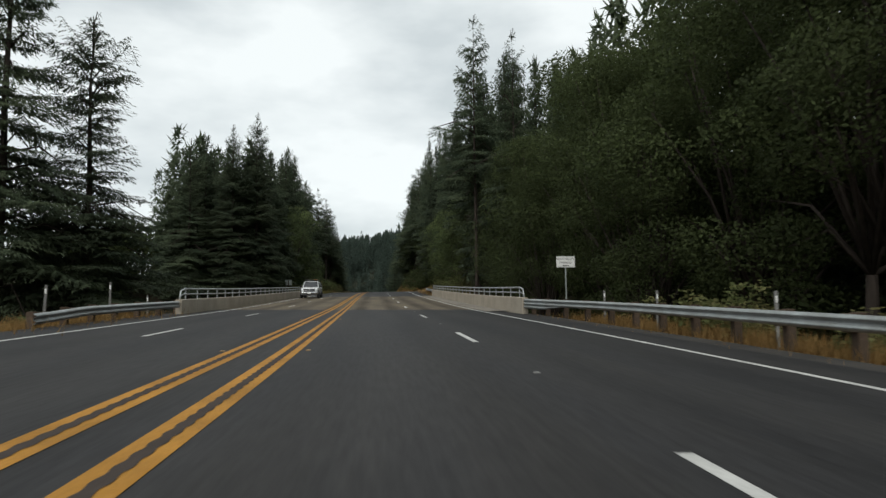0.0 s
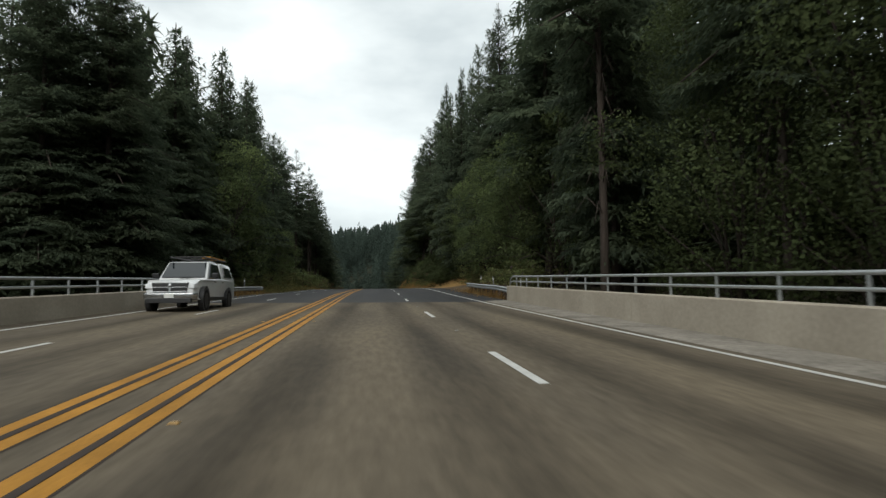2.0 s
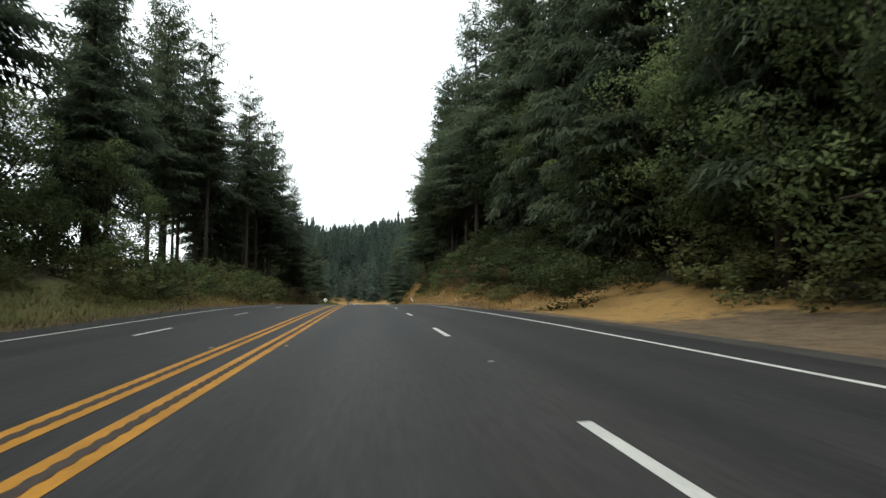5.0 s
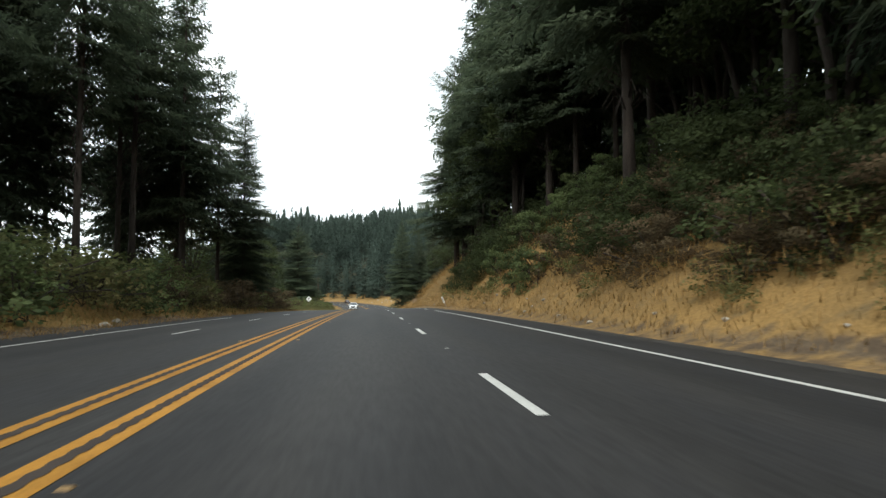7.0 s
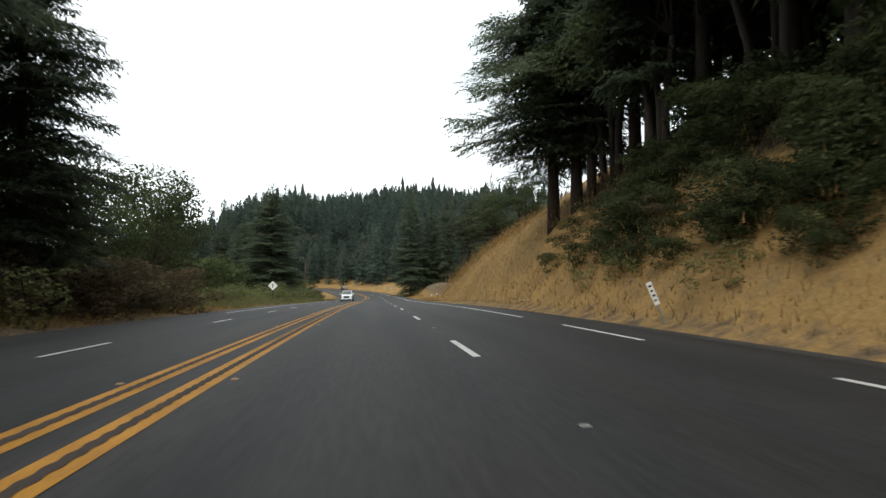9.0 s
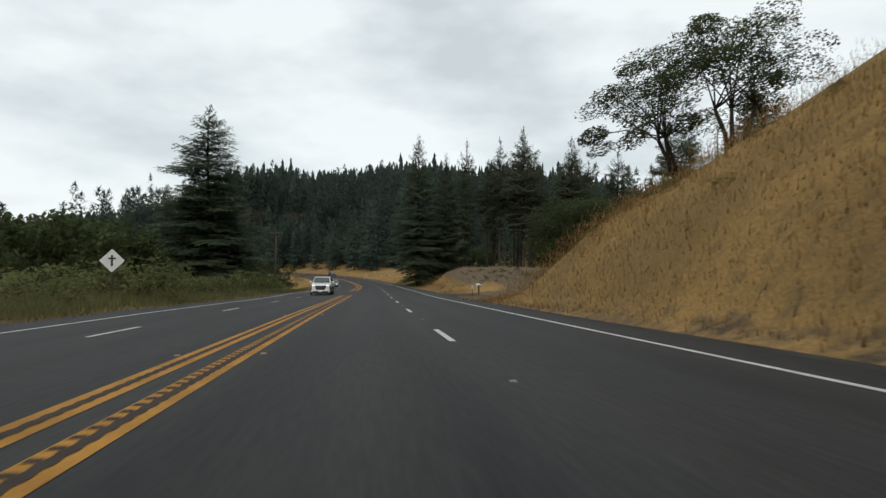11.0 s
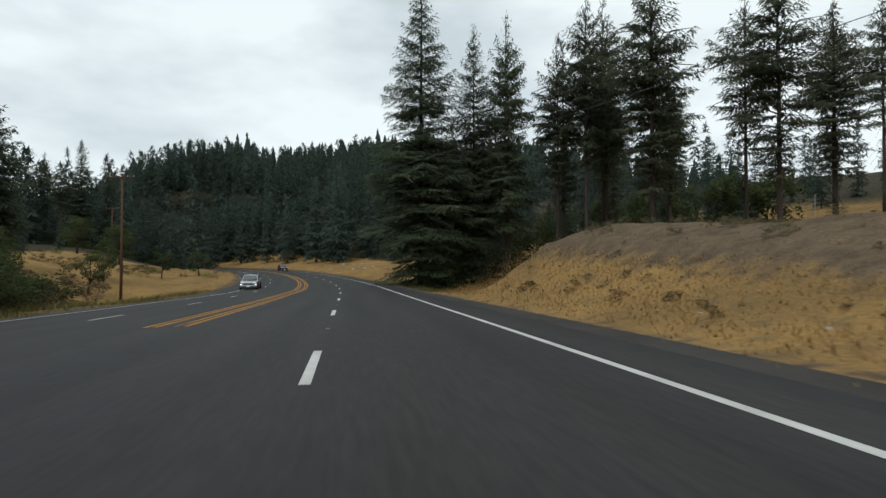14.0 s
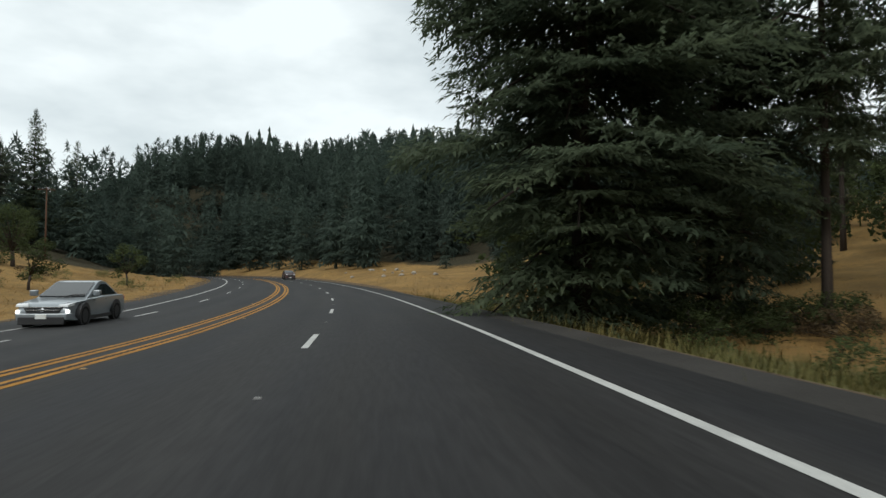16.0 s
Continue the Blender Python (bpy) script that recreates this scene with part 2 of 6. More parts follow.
# ------------------------------------------------------------------ the road's line
STEP = 20.0
BEND = [3.052, 1.490, -0.268, -0.082, -0.167, -0.462, 0.112, 0.715, -0.026, -0.528, 0.068, -0.083, -0.107, -0.107, -0.302, -0.153, 0.323, -0.151, 0.448, 2.059, 2.838, 3.012, 2.778, 2.322, 2.200, 2.600, 3.000, 3.400, 3.600, 3.600, 3.600, 3.600, 3.400, 2.500]
GRADE = [2.681, 1.746, 1.466, 2.604, 2.756, 3.096, 2.199, 1.397, 0.639, -0.388, -0.879, -1.228, -2.030, -2.715, -2.752, -2.949, -2.026, -2.436, -2.113, -1.326, -0.130, 0.580, 0.781, 0.718, 0.546, 0.352, 0.174, 0.018, -0.127, 0.200, 0.200, 0.200, 0.200, 0.200]
TILT = [-1.816, -1.665, -1.417, -1.303, -0.855, -0.295, 1.707, 1.036, -0.262, -0.085, 0.340, 0.929, 1.500, 1.057, 0.654, 0.795, 0.950, 2.289, 2.904, 3.356, 1.895, 0.204, -0.663, -0.973, -0.957, -0.776, -0.529, -0.265, -0.001, 0.000, 0.000, 0.000, 0.000, 0.000]
NODES = np.arange(len(BEND)) * STEP - 10.0
S_ALL = np.arange(-500.0, 1700.0, 2.0)
_k = np.interp(S_ALL, NODES, BEND, left=0, right=0) * 1e-3
_g = np.interp(S_ALL, NODES, GRADE, left=0, right=0) * 1e-2
E_ALL = np.interp(S_ALL, NODES, TILT, left=TILT[0], right=0) * 1e-2
TH_ALL = np.cumsum(_k) * 2
TH_ALL -= np.interp(0, S_ALL, TH_ALL)
X_ALL, Y_ALL, Z_ALL = np.cumsum(-np.sin(TH_ALL)) * 2, np.cumsum(np.cos(TH_ALL)) * 2, np.cumsum(_g) * 2
for _a in (X_ALL, Y_ALL, Z_ALL):
    _a -= np.interp(0, S_ALL, _a)


def on_line(arr, s):
    return np.interp(s, S_ALL, arr)


def plan(s, u):
    """The place in the plan u metres to the right of the lane line, s metres along the road; far off, the cross lines straighten."""
    s, u = np.asarray(s, float), np.asarray(u, float)
    th = on_line(TH_ALL, s)
    x, y = on_line(X_ALL, s), on_line(Y_ALL, s)
    for a, lo, hi in ((1.0, 0, 35), (0.5, 35, 120), (0.0, 120, 1e5)):
        part_u = np.sign(u) * (np.clip(np.abs(u), lo, hi) - lo)
        x, y = x + part_u * np.cos(th * a), y + part_u * np.sin(th * a)
    return x, y


def smooth(a, lo, hi):
    t = np.clip((np.asarray(a, float) - lo) / (hi - lo), 0, 1)
    return t * t * (3 - 2 * t)


def waves(x, y):
    return (np.sin(x * 0.83 + 1.3 * np.sin(y * 0.31)) * np.cos(y * 0.67 + 1.1 * np.sin(x * 0.27)) + 0.6 * np.sin(x * 1.9 + y * 1.3) * np.sin(y * 2.3 - x * 0.7)) * 0.5


# cross sections: distance from the lane line, then heights over the road at each station
U_RIGHT = [5.4, 6.2, 8, 10, 12, 18, 25, 40, 70, 120, 250, 1600]
RIGHT = {
    -500: [-0.1, -0.15, -0.3, -0.6, -0.8, -0.5, 0.5, 3, 9, 18, 30, 40],
    26: [-0.1, -0.15, -0.4, -0.9, -1.4, -2, -1.5, 2, 9, 18, 30, 40],
    36: [-1.5, -2.5, -4.5, -5.5, -6, -6.5, -6, -3, 6, 16, 30, 40],
    68: [-1.5, -2.5, -4.5, -5.5, -6, -6.5, -6, -2, 7, 18, 30, 40],
    78: [-0.1, -0.15, -0.4, -0.9, -1.4, -1.4, 0, 5, 12, 20, 30, 40],
    94: [-0.05, -0.1, -0.1, -0.1, 0, 0.6, 2.5, 8, 16, 24, 34, 40],
    128: [-0.05, -0.05, 0.0, 0.2, 0.5, 2.0, 5.0, 11, 19, 28, 36, 40],
    148: [-0.05, 0.0, 0.3, 0.9, 1.7, 4.5, 8.0, 14, 22, 30, 37, 40],
    166: [-0.05, 0.2, 1.5, 3.2, 4.8, 8.2, 11.5, 17, 25, 32, 38, 40],
    200: [-0.05, 0.3, 2.0, 4.3, 6.4, 10.5, 14, 19, 27, 33, 38, 40],
    240: [-0.05, 0.3, 2.3, 5.0, 7.2, 11.5, 15, 20, 27, 33, 38, 40],
    262: [-0.05, 0.3, 3.2, 5.2, 6.7, 11.0, 15.5, 20, 25, 31, 37, 40],
    276: [-0.05, 0.1, 2.2, 4.1, 5.4, 8.0, 10.5, 13.5, 18, 27, 36, 40],
    286: [-0.05, -0.05, 0.1, 0.7, 1.6, 4.4, 6.2, 8.5, 13, 24, 36, 40],
    294: [-0.05, -0.03, -0.1, -0.12, 0.0, 1.4, 3.4, 6.5, 12, 22, 36, 40],
    300: [-0.05, 0.0, 0.0, 0.0, 0.06, 0.9, 2.2, 5.2, 11.5, 21, 36, 40],
    306: [-0.05, 0.0, 0.0, 0.0, 0.1, 0.5, 1.2, 4.0, 11, 20, 36, 40],
    314: [-0.05, 0.0, 0.15, 0.6, 0.9, 1.2, 1.6, 4.0, 10, 20, 36, 40],
    326: [-0.05, 0.0, 0.6, 1.8, 2.5, 2.5, 2.6, 3.2, 9, 20, 36, 40],
    340: [-0.05, 0.0, 0.9, 2.7, 3.4, 3.4, 3.4, 4.0, 8, 20, 36, 40],
    347: [-0.05, 0.0, 0.3, 0.9, 1.2, 1.4, 1.8, 3.3, 8, 20, 36, 40],
    358: [-0.05, -0.1, -0.5, -0.9, -0.9, -0.6, 0.2, 2.6, 8, 20, 36, 40],
    400: [-0.05, -0.1, -0.7, -1.2, -1.3, -1.0, 0.0, 2.2, 8, 20, 36, 40],
    425: [-0.05, 0.1, 0.5, 0.9, 1.2, 1.5, 2.0, 4, 9, 20, 36, 40],
    480: [-0.05, 0.2, 1.0, 1.6, 2.0, 2.6, 3.5, 6, 12, 22, 36, 40],
    1700: [-0.05, 0.2, 1.0, 1.8, 2.5, 4, 6, 10, 18, 28, 36, 40],
}
U_LEFT = [12.0, 13, 14.5, 16, 18, 22, 28, 40, 70, 120, 250, 1600]
LEFT = {
    -500: [-0.1, -0.2, -0.4, -0.7, -0.9, -1.0, -0.8, 0, 2, 5, 12, 25],
    28: [-0.1, -0.3, -0.6, -1.1, -1.6, -2.5, -2.8, -2, 1, 5, 12, 25],
    38: [-2, -3, -4.2, -5.2, -6, -6.5, -6.5, -5, -2, 3, 12, 25],
    70: [-2, -3, -4.2, -5.2, -6, -6.5, -6.5, -5, -2, 3, 12, 25],
    80: [-0.1, -0.3, -0.6, -1.0, -1.4, -2, -2, -1, 1, 5, 12, 25],
    100: [-0.05, 0, 0.1, 0.2, 0.3, 0.5, 0.8, 2, 4, 7, 12, 25],
    150: [-0.05, 0.1, 0.6, 1.2, 1.9, 2.6, 3.0, 3.3, 4, 6, 12, 25],
    200: [-0.05, 0.1, 0.6, 1.2, 1.8, 2.4, 2.7, 2.8, 3, 5, 12, 25],
    224: [-0.05, 0.05, 0.3, 0.6, 0.8, 1.0, 1.0, 1.0, 2, 4, 12, 25],
    250: [-0.05, 0.0, 0.05, 0.05, 0.0, -0.2, -0.6, -1, 0, 3, 12, 25],
    330: [-0.05, -0.05, -0.1, -0.2, -0.3, -0.4, -0.6, -0.6, 1, 4, 12, 25],
    372: [-0.05, -0.1, -0.3, -0.6, -1.0, -1.3, -0.6, 2.8, 5.5, 7, 12, 25],
    420: [-0.05, 0, 0.0, 0.0, 0.0, 0.2, 1.0, 3.8, 6, 8, 14, 25],
    1700: [-0.05, 0, 0.1, 0.2, 0.4, 0.8, 1.5, 3.5, 8, 12, 20, 25],
}


def _table(us, rows):
    st = np.array(sorted(rows), float)
    return np.array(us, float), st, np.array([rows[k] for k in sorted(rows)], float)


TAB_R, TAB_L = _table(U_RIGHT, RIGHT), _table(U_LEFT, LEFT)


def section(tab, s, u):
    us, st, hs = tab
    i = np.clip(np.searchsorted(st, s) - 1, 0, len(st) - 2)
    w = np.clip((s - st[i]) / (st[i + 1] - st[i]), 0, 1)
    w = w * w * (3 - 2 * w)
    j = np.clip(np.searchsorted(us, u) - 1, 0, len(us) - 2)
    v = np.clip((u - us[j]) / (us[j + 1] - us[j]), 0, 1)
    a = hs[i, j] * (1 - v) + hs[i, j + 1] * v
    b = hs[i + 1, j] * (1 - v) + hs[i + 1, j + 1] * v
    return a * (1 - w) + b * w


RIDGE_X = [-900, -483, -363, -223, -148, -87, 0, 100, 240, 900]
RIDGE_H = [8, 12, 14, 25, 43, 62, 64, 64, 56, 40]


def ground_z(s, u):
    """Height of the ground sheet."""
    s, u = np.asarray(s, float), np.asarray(u, float)
    x, y = plan(s, u)
    e = on_line(E_ALL, s)
    h = np.where(u > 0, section(TAB_R, s, np.abs(u)), section(TAB_L, s, np.abs(u)))
    inside = (u > -11.9) & (u < 5.3)
    bridge = smooth(s, 27, 36) * (1 - smooth(s, 70, 79))
    h = np.where(inside, -0.30 - 6.0 * bridge, h) + e * np.clip(u, -12, 6)
    off = smooth(np.abs(u), 7, 16)
    clods = smooth(s, 312, 320) * (1 - smooth(s, 346, 354)) * smooth(u, 6.6, 8.2) * (1 - smooth(u, 20, 30))
    h = h + clods * (0.10 * waves(x * 1.9, y * 1.9) + 0.06 * waves(x * 4.1 + 3, y * 3.7))
    h = h + off * 0.28 * waves(x * 0.45, y * 0.45) + smooth(np.abs(u), 40, 90) * 1.2 * waves(x * 0.09, y * 0.09)
    hill = np.interp(x, RIDGE_X, RIDGE_H) * smooth(y, 440, 770) * (1 + 0.05 * np.sin(x * 0.021) + 0.04 * np.sin(x * 0.057 + 1))
    off_road = np.maximum(smooth(np.abs(u + 3), 14, 60), smooth(s, 600, 640))
    return on_line(Z_ALL, s) + h * (1 - smooth(y, 470, 620) * off_road) + hill * off_road


def at(s, u, h=0.0):
    """A point over the ground sheet."""
    x, y = plan(s, u)
    return Vector((float(x), float(y), float(ground_z(s, u)) + h))


def over_road(s, u, h=0.0):
    """A point over the road's own surface, crossfall included."""
    x, y = plan(s, u)
    return np.stack([x, y, on_line(Z_ALL, s) + on_line(E_ALL, s) * np.clip(u, -12.5, 6.5) + h + 0 * np.asarray(u, float)], -1)


def heading(s):
    return math.degrees(float(on_line(TH_ALL, s)))


# ------------------------------------------------------------------ mesh helpers
def mesh_of(name, verts, faces, mat, smooth_shade=False):
    me = bpy.data.meshes.new(name)
    me.from_pydata([tuple(v) for v in verts], [], [tuple(f) for f in faces])
    if mat:
        for m in (mat if isinstance(mat, (list, tuple)) else [mat]):
            me.materials.append(m)
    if smooth_shade:
        me.polygons.foreach_set("use_smooth", [True] * len(me.polygons))
    me.update()
    return me


def leaf_mesh(name, v, f, n, mat):
    """A mesh of many like-sided leaves from arrays of points, faces and shading directions."""
    v, f, n = np.asarray(v, np.float32), np.asarray(f, np.int32), np.asarray(n, np.float32)
    me = bpy.data.meshes.new(name)
    count, sides = f.shape
    me.vertices.add(len(v))
    me.vertices.foreach_set("co", v.ravel())
    me.loops.add(count * sides)
    me.loops.foreach_set("vertex_index", f.ravel())
    me.polygons.add(count)
    me.polygons.foreach_set("loop_start", np.arange(0, count * sides, sides, dtype=np.int32))
    me.polygons.foreach_set("use_smooth", np.ones(count, bool))
    me.materials.append(mat)
    me.update(calc_edges=True)
    me.validate()
    me.normals_split_custom_set_from_vertices((n / np.maximum(np.linalg.norm(n, axis=1, keepdims=True), 1e-6)).tolist())
    return me


def from_bm(name, bm, mat, smooth_shade=False):
    me = bpy.data.meshes.new(name)
    bm.normal_update()
    bm.to_mesh(me)
    bm.free()
    for m in (mat if isinstance(mat, (list, tuple)) else [mat]):
        me.materials.append(m)
    if smooth_shade:
        me.polygons.foreach_set("use_smooth", [True] * len(me.polygons))
    return me


def put(name, me, parent=None, label="", category="", group="", kind="", m=None):
    ob = new(name, me)
    if parent:
        ob.parent = parent
    if m is not None:
        ob.matrix_basis = m
    return tagged(ob, label, category, group, kind)


def thing(name, m, label, category, group="", kind=""):
    ob = new(name)
    ob.matrix_basis = m
    return tagged(ob, label, category, group, kind)


def box(bm, x0, x1, y0, y1, z0, z1, bevel=0.0):
    vs = [bm.verts.new(p) for p in ((x0, y0, z0), (x1, y0, z0), (x1, y1, z0), (x0, y1, z0), (x0, y0, z1), (x1, y0, z1), (x1, y1, z1), (x0, y1, z1))]
    fs = [bm.faces.new([vs[i] for i in f]) for f in ((3, 2, 1, 0), (4, 5, 6, 7), (0, 1, 5, 4), (1, 2, 6, 5), (2, 3, 7, 6), (3, 0, 4, 7))]
    if bevel:
        bmesh.ops.bevel(bm, geom=list({e for f in fs for e in f.edges}), offset=bevel, segments=2, affect="EDGES", profile=0.6)
    return bm


def boxed(name, dims, mat, bevel=0.0):
    bm = bmesh.new()
    box(bm, *dims, bevel=bevel)
    return from_bm(name, bm, mat)


def tube(path, radii, sides=7):
    """Vertices and faces of a tapering tube along points."""
    path = [Vector(p) for p in path]
    vs, fs = [], []
    for i, p in enumerate(path):
        d = (path[min(i + 1, len(path) - 1)] - path[max(i - 1, 0)]).normalized()
        a = d.orthogonal().normalized() if abs(d.z) > 0.9 else d.cross(Vector((0, 0, 1))).normalized()
        b = d.cross(a)
        for k in range(sides):
            q = 2 * math.pi * k / sides
            vs.append(p + radii[i] * (math.cos(q) * a + math.sin(q) * b))
    for i in range(len(path) - 1):
        for k in range(sides):
            k2 = (k + 1) % sides
            fs.append((i * sides + k, i * sides + k2, (i + 1) * sides + k2, (i + 1) * sides + k))
    fs.append(tuple(range(sides - 1, -1, -1)))
    fs.append(tuple((len(path) - 1) * sides + k for k in range(sides)))
    return vs, fs


def joined(*pieces):
    vs, fs = [], []
    for v, f in pieces:
        o = len(vs)
        vs += list(v)
        fs += [tuple(i + o for i in q) for q in f]
    return vs, fs


def ribbon(s_list, rails, close=False):
    """Faces between lines that run along the road; rails: (u, h) pairs over the road."""
    s_list = np.asarray(s_list, float)
    cols = [over_road(s_list, np.full(len(s_list), u), h) for u, h in rails]
    vs = np.stack(cols, 1).reshape(-1, 3)
    k, fs = len(rails), []
    for i in range(len(s_list) - 1):
        for j in range(k if close else k - 1):
            j2 = (j + 1) % k
            fs.append((i * k + j, i * k + j2, (i + 1) * k + j2, (i + 1) * k + j))
    return vs, fs


# ------------------------------------------------------------------ ground sheet
def spread(parts):
    out = []
    for a, b, n in parts:
        out += list(np.linspace(a, b, n, endpoint=False))
    return np.array(out + [parts[-1][1]])


def build_ground():
    ss = spread([(-500, -40, 24), (-40, 30, 50), (30, 480, 320), (480, 760, 80), (760, 1690, 50)])
    us = spread([(-1600, -260, 14), (-260, -70, 24), (-70, -26, 36), (-26, -12.3, 26), (-12.3, -11.6, 2), (-11.6, 4.9, 6), (4.9, 5.7, 2), (5.7, 22, 38), (22, 70, 44), (70, 260, 24), (260, 1600, 14)])
    sg, ug = np.meshgrid(ss, us, indexing="ij")
    x, y = plan(sg, ug)
    z = ground_z(sg, ug)
    vs = np.stack([x, y, z], -1).reshape(-1, 3)
    a, b = len(ss), len(us)
    i, j = np.meshgrid(np.arange(a - 1), np.arange(b - 1), indexing="ij")
    base = (i * b + j).ravel()
    fs = np.stack([base, base + 1, base + b + 1, base + b], -1)
    me = mesh_of("ground", vs, fs.tolist(), GROUND, True)
    s, u = sg.ravel(), ug.ravel()
    au = np.abs(u)
    forest = np.where(u > 0,
        smooth(u, 11, 14) * (1 - smooth(s, 140, 156)) + 0.9 * smooth(s, 140, 156) * (1 - smooth(s, 236, 246)) * smooth(u + 1.2 * (1 - smooth(s, 176, 188)), 9.3, 11.5) + smooth(s, 430, 460) * smooth(u, 18, 26),
        smooth(au, 15, 19) * (1 - smooth(s, 200, 232)) + smooth(s, 405, 430) * smooth(au, 40, 52) + smooth(s, 340, 375) * smooth(au, 46, 60))
    forest = np.maximum(forest, smooth(y.ravel(), 440, 475) * smooth(au, 20, 34))
    meadow = smooth(s, 262, 280) * (1 - smooth(s, 385, 400)) * (u > 0)
    forest = np.maximum(forest, np.where(meadow > 0.5, smooth(au, 120, 160), smooth(au, 75, 110)))
    forest = np.maximum(forest, smooth(s, 560, 590))
    forest = forest * (1 - (u > 0) * smooth(s, 185, 189) * (1 - smooth(s, 201, 205)) * (1 - smooth(u, 18, 24)))
    dirt = np.where(u > 0, (1 - smooth(u, 6.0, 6.9)) * np.where(((s > 314) & (s < 354)) | ((s > 140) & (s < 288)), 0.5, 0.9), (1 - smooth(au, 12.6, 13.6)) * 0.8)
    dirt = np.maximum(dirt, smooth(s, 93, 97) * (1 - smooth(s, 126, 136)) * (u > 0) * (1 - smooth(u, 10.5, 13)))
    dirt = np.maximum(dirt, 0.8 * smooth(s, 126, 136) * (1 - smooth(s, 160, 190)) * (u > 0) * smooth(u, 5.5, 6.0) * (1 - smooth(u, 6.2, 7.0)))
    dirt = np.maximum(dirt, smooth(s, 14, 20) * (1 - smooth(s, 84, 92)) * 0.75 * (1 - smooth(au, 14, 20)))
    dirt = np.maximum(dirt, 0.95 * smooth(s - 290.5 - 0.95 * (u - 6.5), -1.2, 1.5) * (1 - smooth(s, 307, 311)) * (u > 0) * (1 - smooth(u, 18, 26)))
    dirt = np.maximum(dirt, 0.85 * smooth(s, 305, 308) * (1 - smooth(s, 318, 324)) * smooth(u, 11, 14) * (1 - smooth(u, 27, 32)))
    dirt = np.maximum(dirt, 0.86 * smooth(s, 314, 320) * (1 - smooth(s, 348, 354)) * smooth(u, 7.4, 10.5) * (1 - smooth(u, 30, 40)))
    green = np.where(u > 0, 0.75 * smooth(s, 356, 362) * (1 - smooth(s, 395, 410)) * (1 - smooth(u, 11, 15)) + 0.55 * (s < 92) * (1 - smooth(u, 10, 16)),
        0.8 * smooth(s, 80, 90) * (1 - smooth(s, 150, 200)) * (1 - smooth(au, 16, 20)) + 0.42 * smooth(s, 250, 270) * (1 - 0.8 * smooth(s, 345, 362)) + 0.06 * smooth(s, 345, 360) + 0.14 * smooth(s, 350, 365) * smooth(au, 18, 24))
    for key, val in (("forest", forest), ("dirt", dirt), ("green", green)):
        me.attributes.new(key, "FLOAT", "POINT").data.foreach_set("value", np.clip(val, 0, 1).astype(np.float32))
    put("ground", me, label="sloping ground of dry golden grass, dirt and forest floor", category="ground", kind="structure")


build_ground()
ROAD_END = 610.0


def with_uv(me, s_list, us):
    """Lays a map (metres across, metres along) on a ribbon."""
    lay = me.uv_layers.new(name="along")
    k = len(us)
    for lp in me.loops:
        v = lp.vertex_index
        lay.data[lp.index].uv = (us[v % k], s_list[v // k])


def slab(name, s0, s1, u0, u1, mat, label, step=2.0, drop=0.35, lift=0.0, parent=None, category="road", n=9):
    ss = np.linspace(s0, s1, int((s1 - s0) / step) + 2)
    us = [u0, *np.linspace(u0, u1, n), u1]
    hs = [-drop] + [lift] * n + [-drop]
    vs, fs = ribbon(ss, list(zip(us, hs)))
    me = mesh_of(name, vs, fs, mat)
    with_uv(me, ss, us)
    return put(name, me, parent, label=label, category="" if parent else category, kind="" if parent else "structure")


road = slab("road", -60, 36.2, -11.8, 5.0, ASPHALT, "dark worn asphalt of a four-lane highway", category="road")
road_two = slab("road", 75.8, ROAD_END, -11.8, 5.0, ASPHALT, "dark worn asphalt of a four-lane highway", category="road")
deck = slab("bridge_deck", 36.2, 75.8, -11.0, 5.2, DECK, "pale stained concrete bridge deck with dark wheel tracks", drop=0.6, category="bridge")
for s0, s1 in ((-60, 30.5), (75.8, ROAD_END)):
    slab("shoulder", s0, s1, 5.0, 5.75, OLD_ASPHALT, "cracked asphalt shoulder beside the road", drop=0.3, lift=-0.012, category="shoulder", n=2)


# ------------------------------------------------------------------ road markings
def bent(u, s):
    """A distance across that may drift along the road."""
    return np.interp(s, *u) if isinstance(u, tuple) else np.full(np.shape(s), u, float)


def strip(name, ss, lo, hi, lift, mat, parent, label=""):
    """A thin painted or milled strip between two lines that run along the road."""
    a, b = over_road(ss, lo, lift), over_road(ss, hi, lift)
    vs = np.stack([a, b], 1).reshape(-1, 3)
    me = mesh_of(name, vs, [(2 * i, 2 * i + 1, 2 * i + 3, 2 * i + 2) for i in range(len(ss) - 1)], mat)
    with_uv(me, ss, [float(lo[0]), float(hi[0])])
    return put(name, me, parent, label=label)


def marking(name, s0, s1, u, width, mat, parent, lift=0.005, step=2.0, label=""):
    ss = np.linspace(s0, s1, max(2, int((s1 - s0) / step) + 1))
    uu = bent(u, ss)
    return strip(name, ss, uu - width / 2, uu + width / 2, lift, mat, parent, label)


def wavy(name, s0, s1, u, width, wave, parent):
    """The milled groove between two yellow lines, with its scalloped edge."""
    ss = np.arange(s0, s1, 0.062)
    w = width / 2 + wave * np.abs(np.sin(ss * math.pi / 0.31))
    uu = bent(u, ss)
    strip(name, ss, uu - w, uu + w, 0.009, GROOVE, parent)


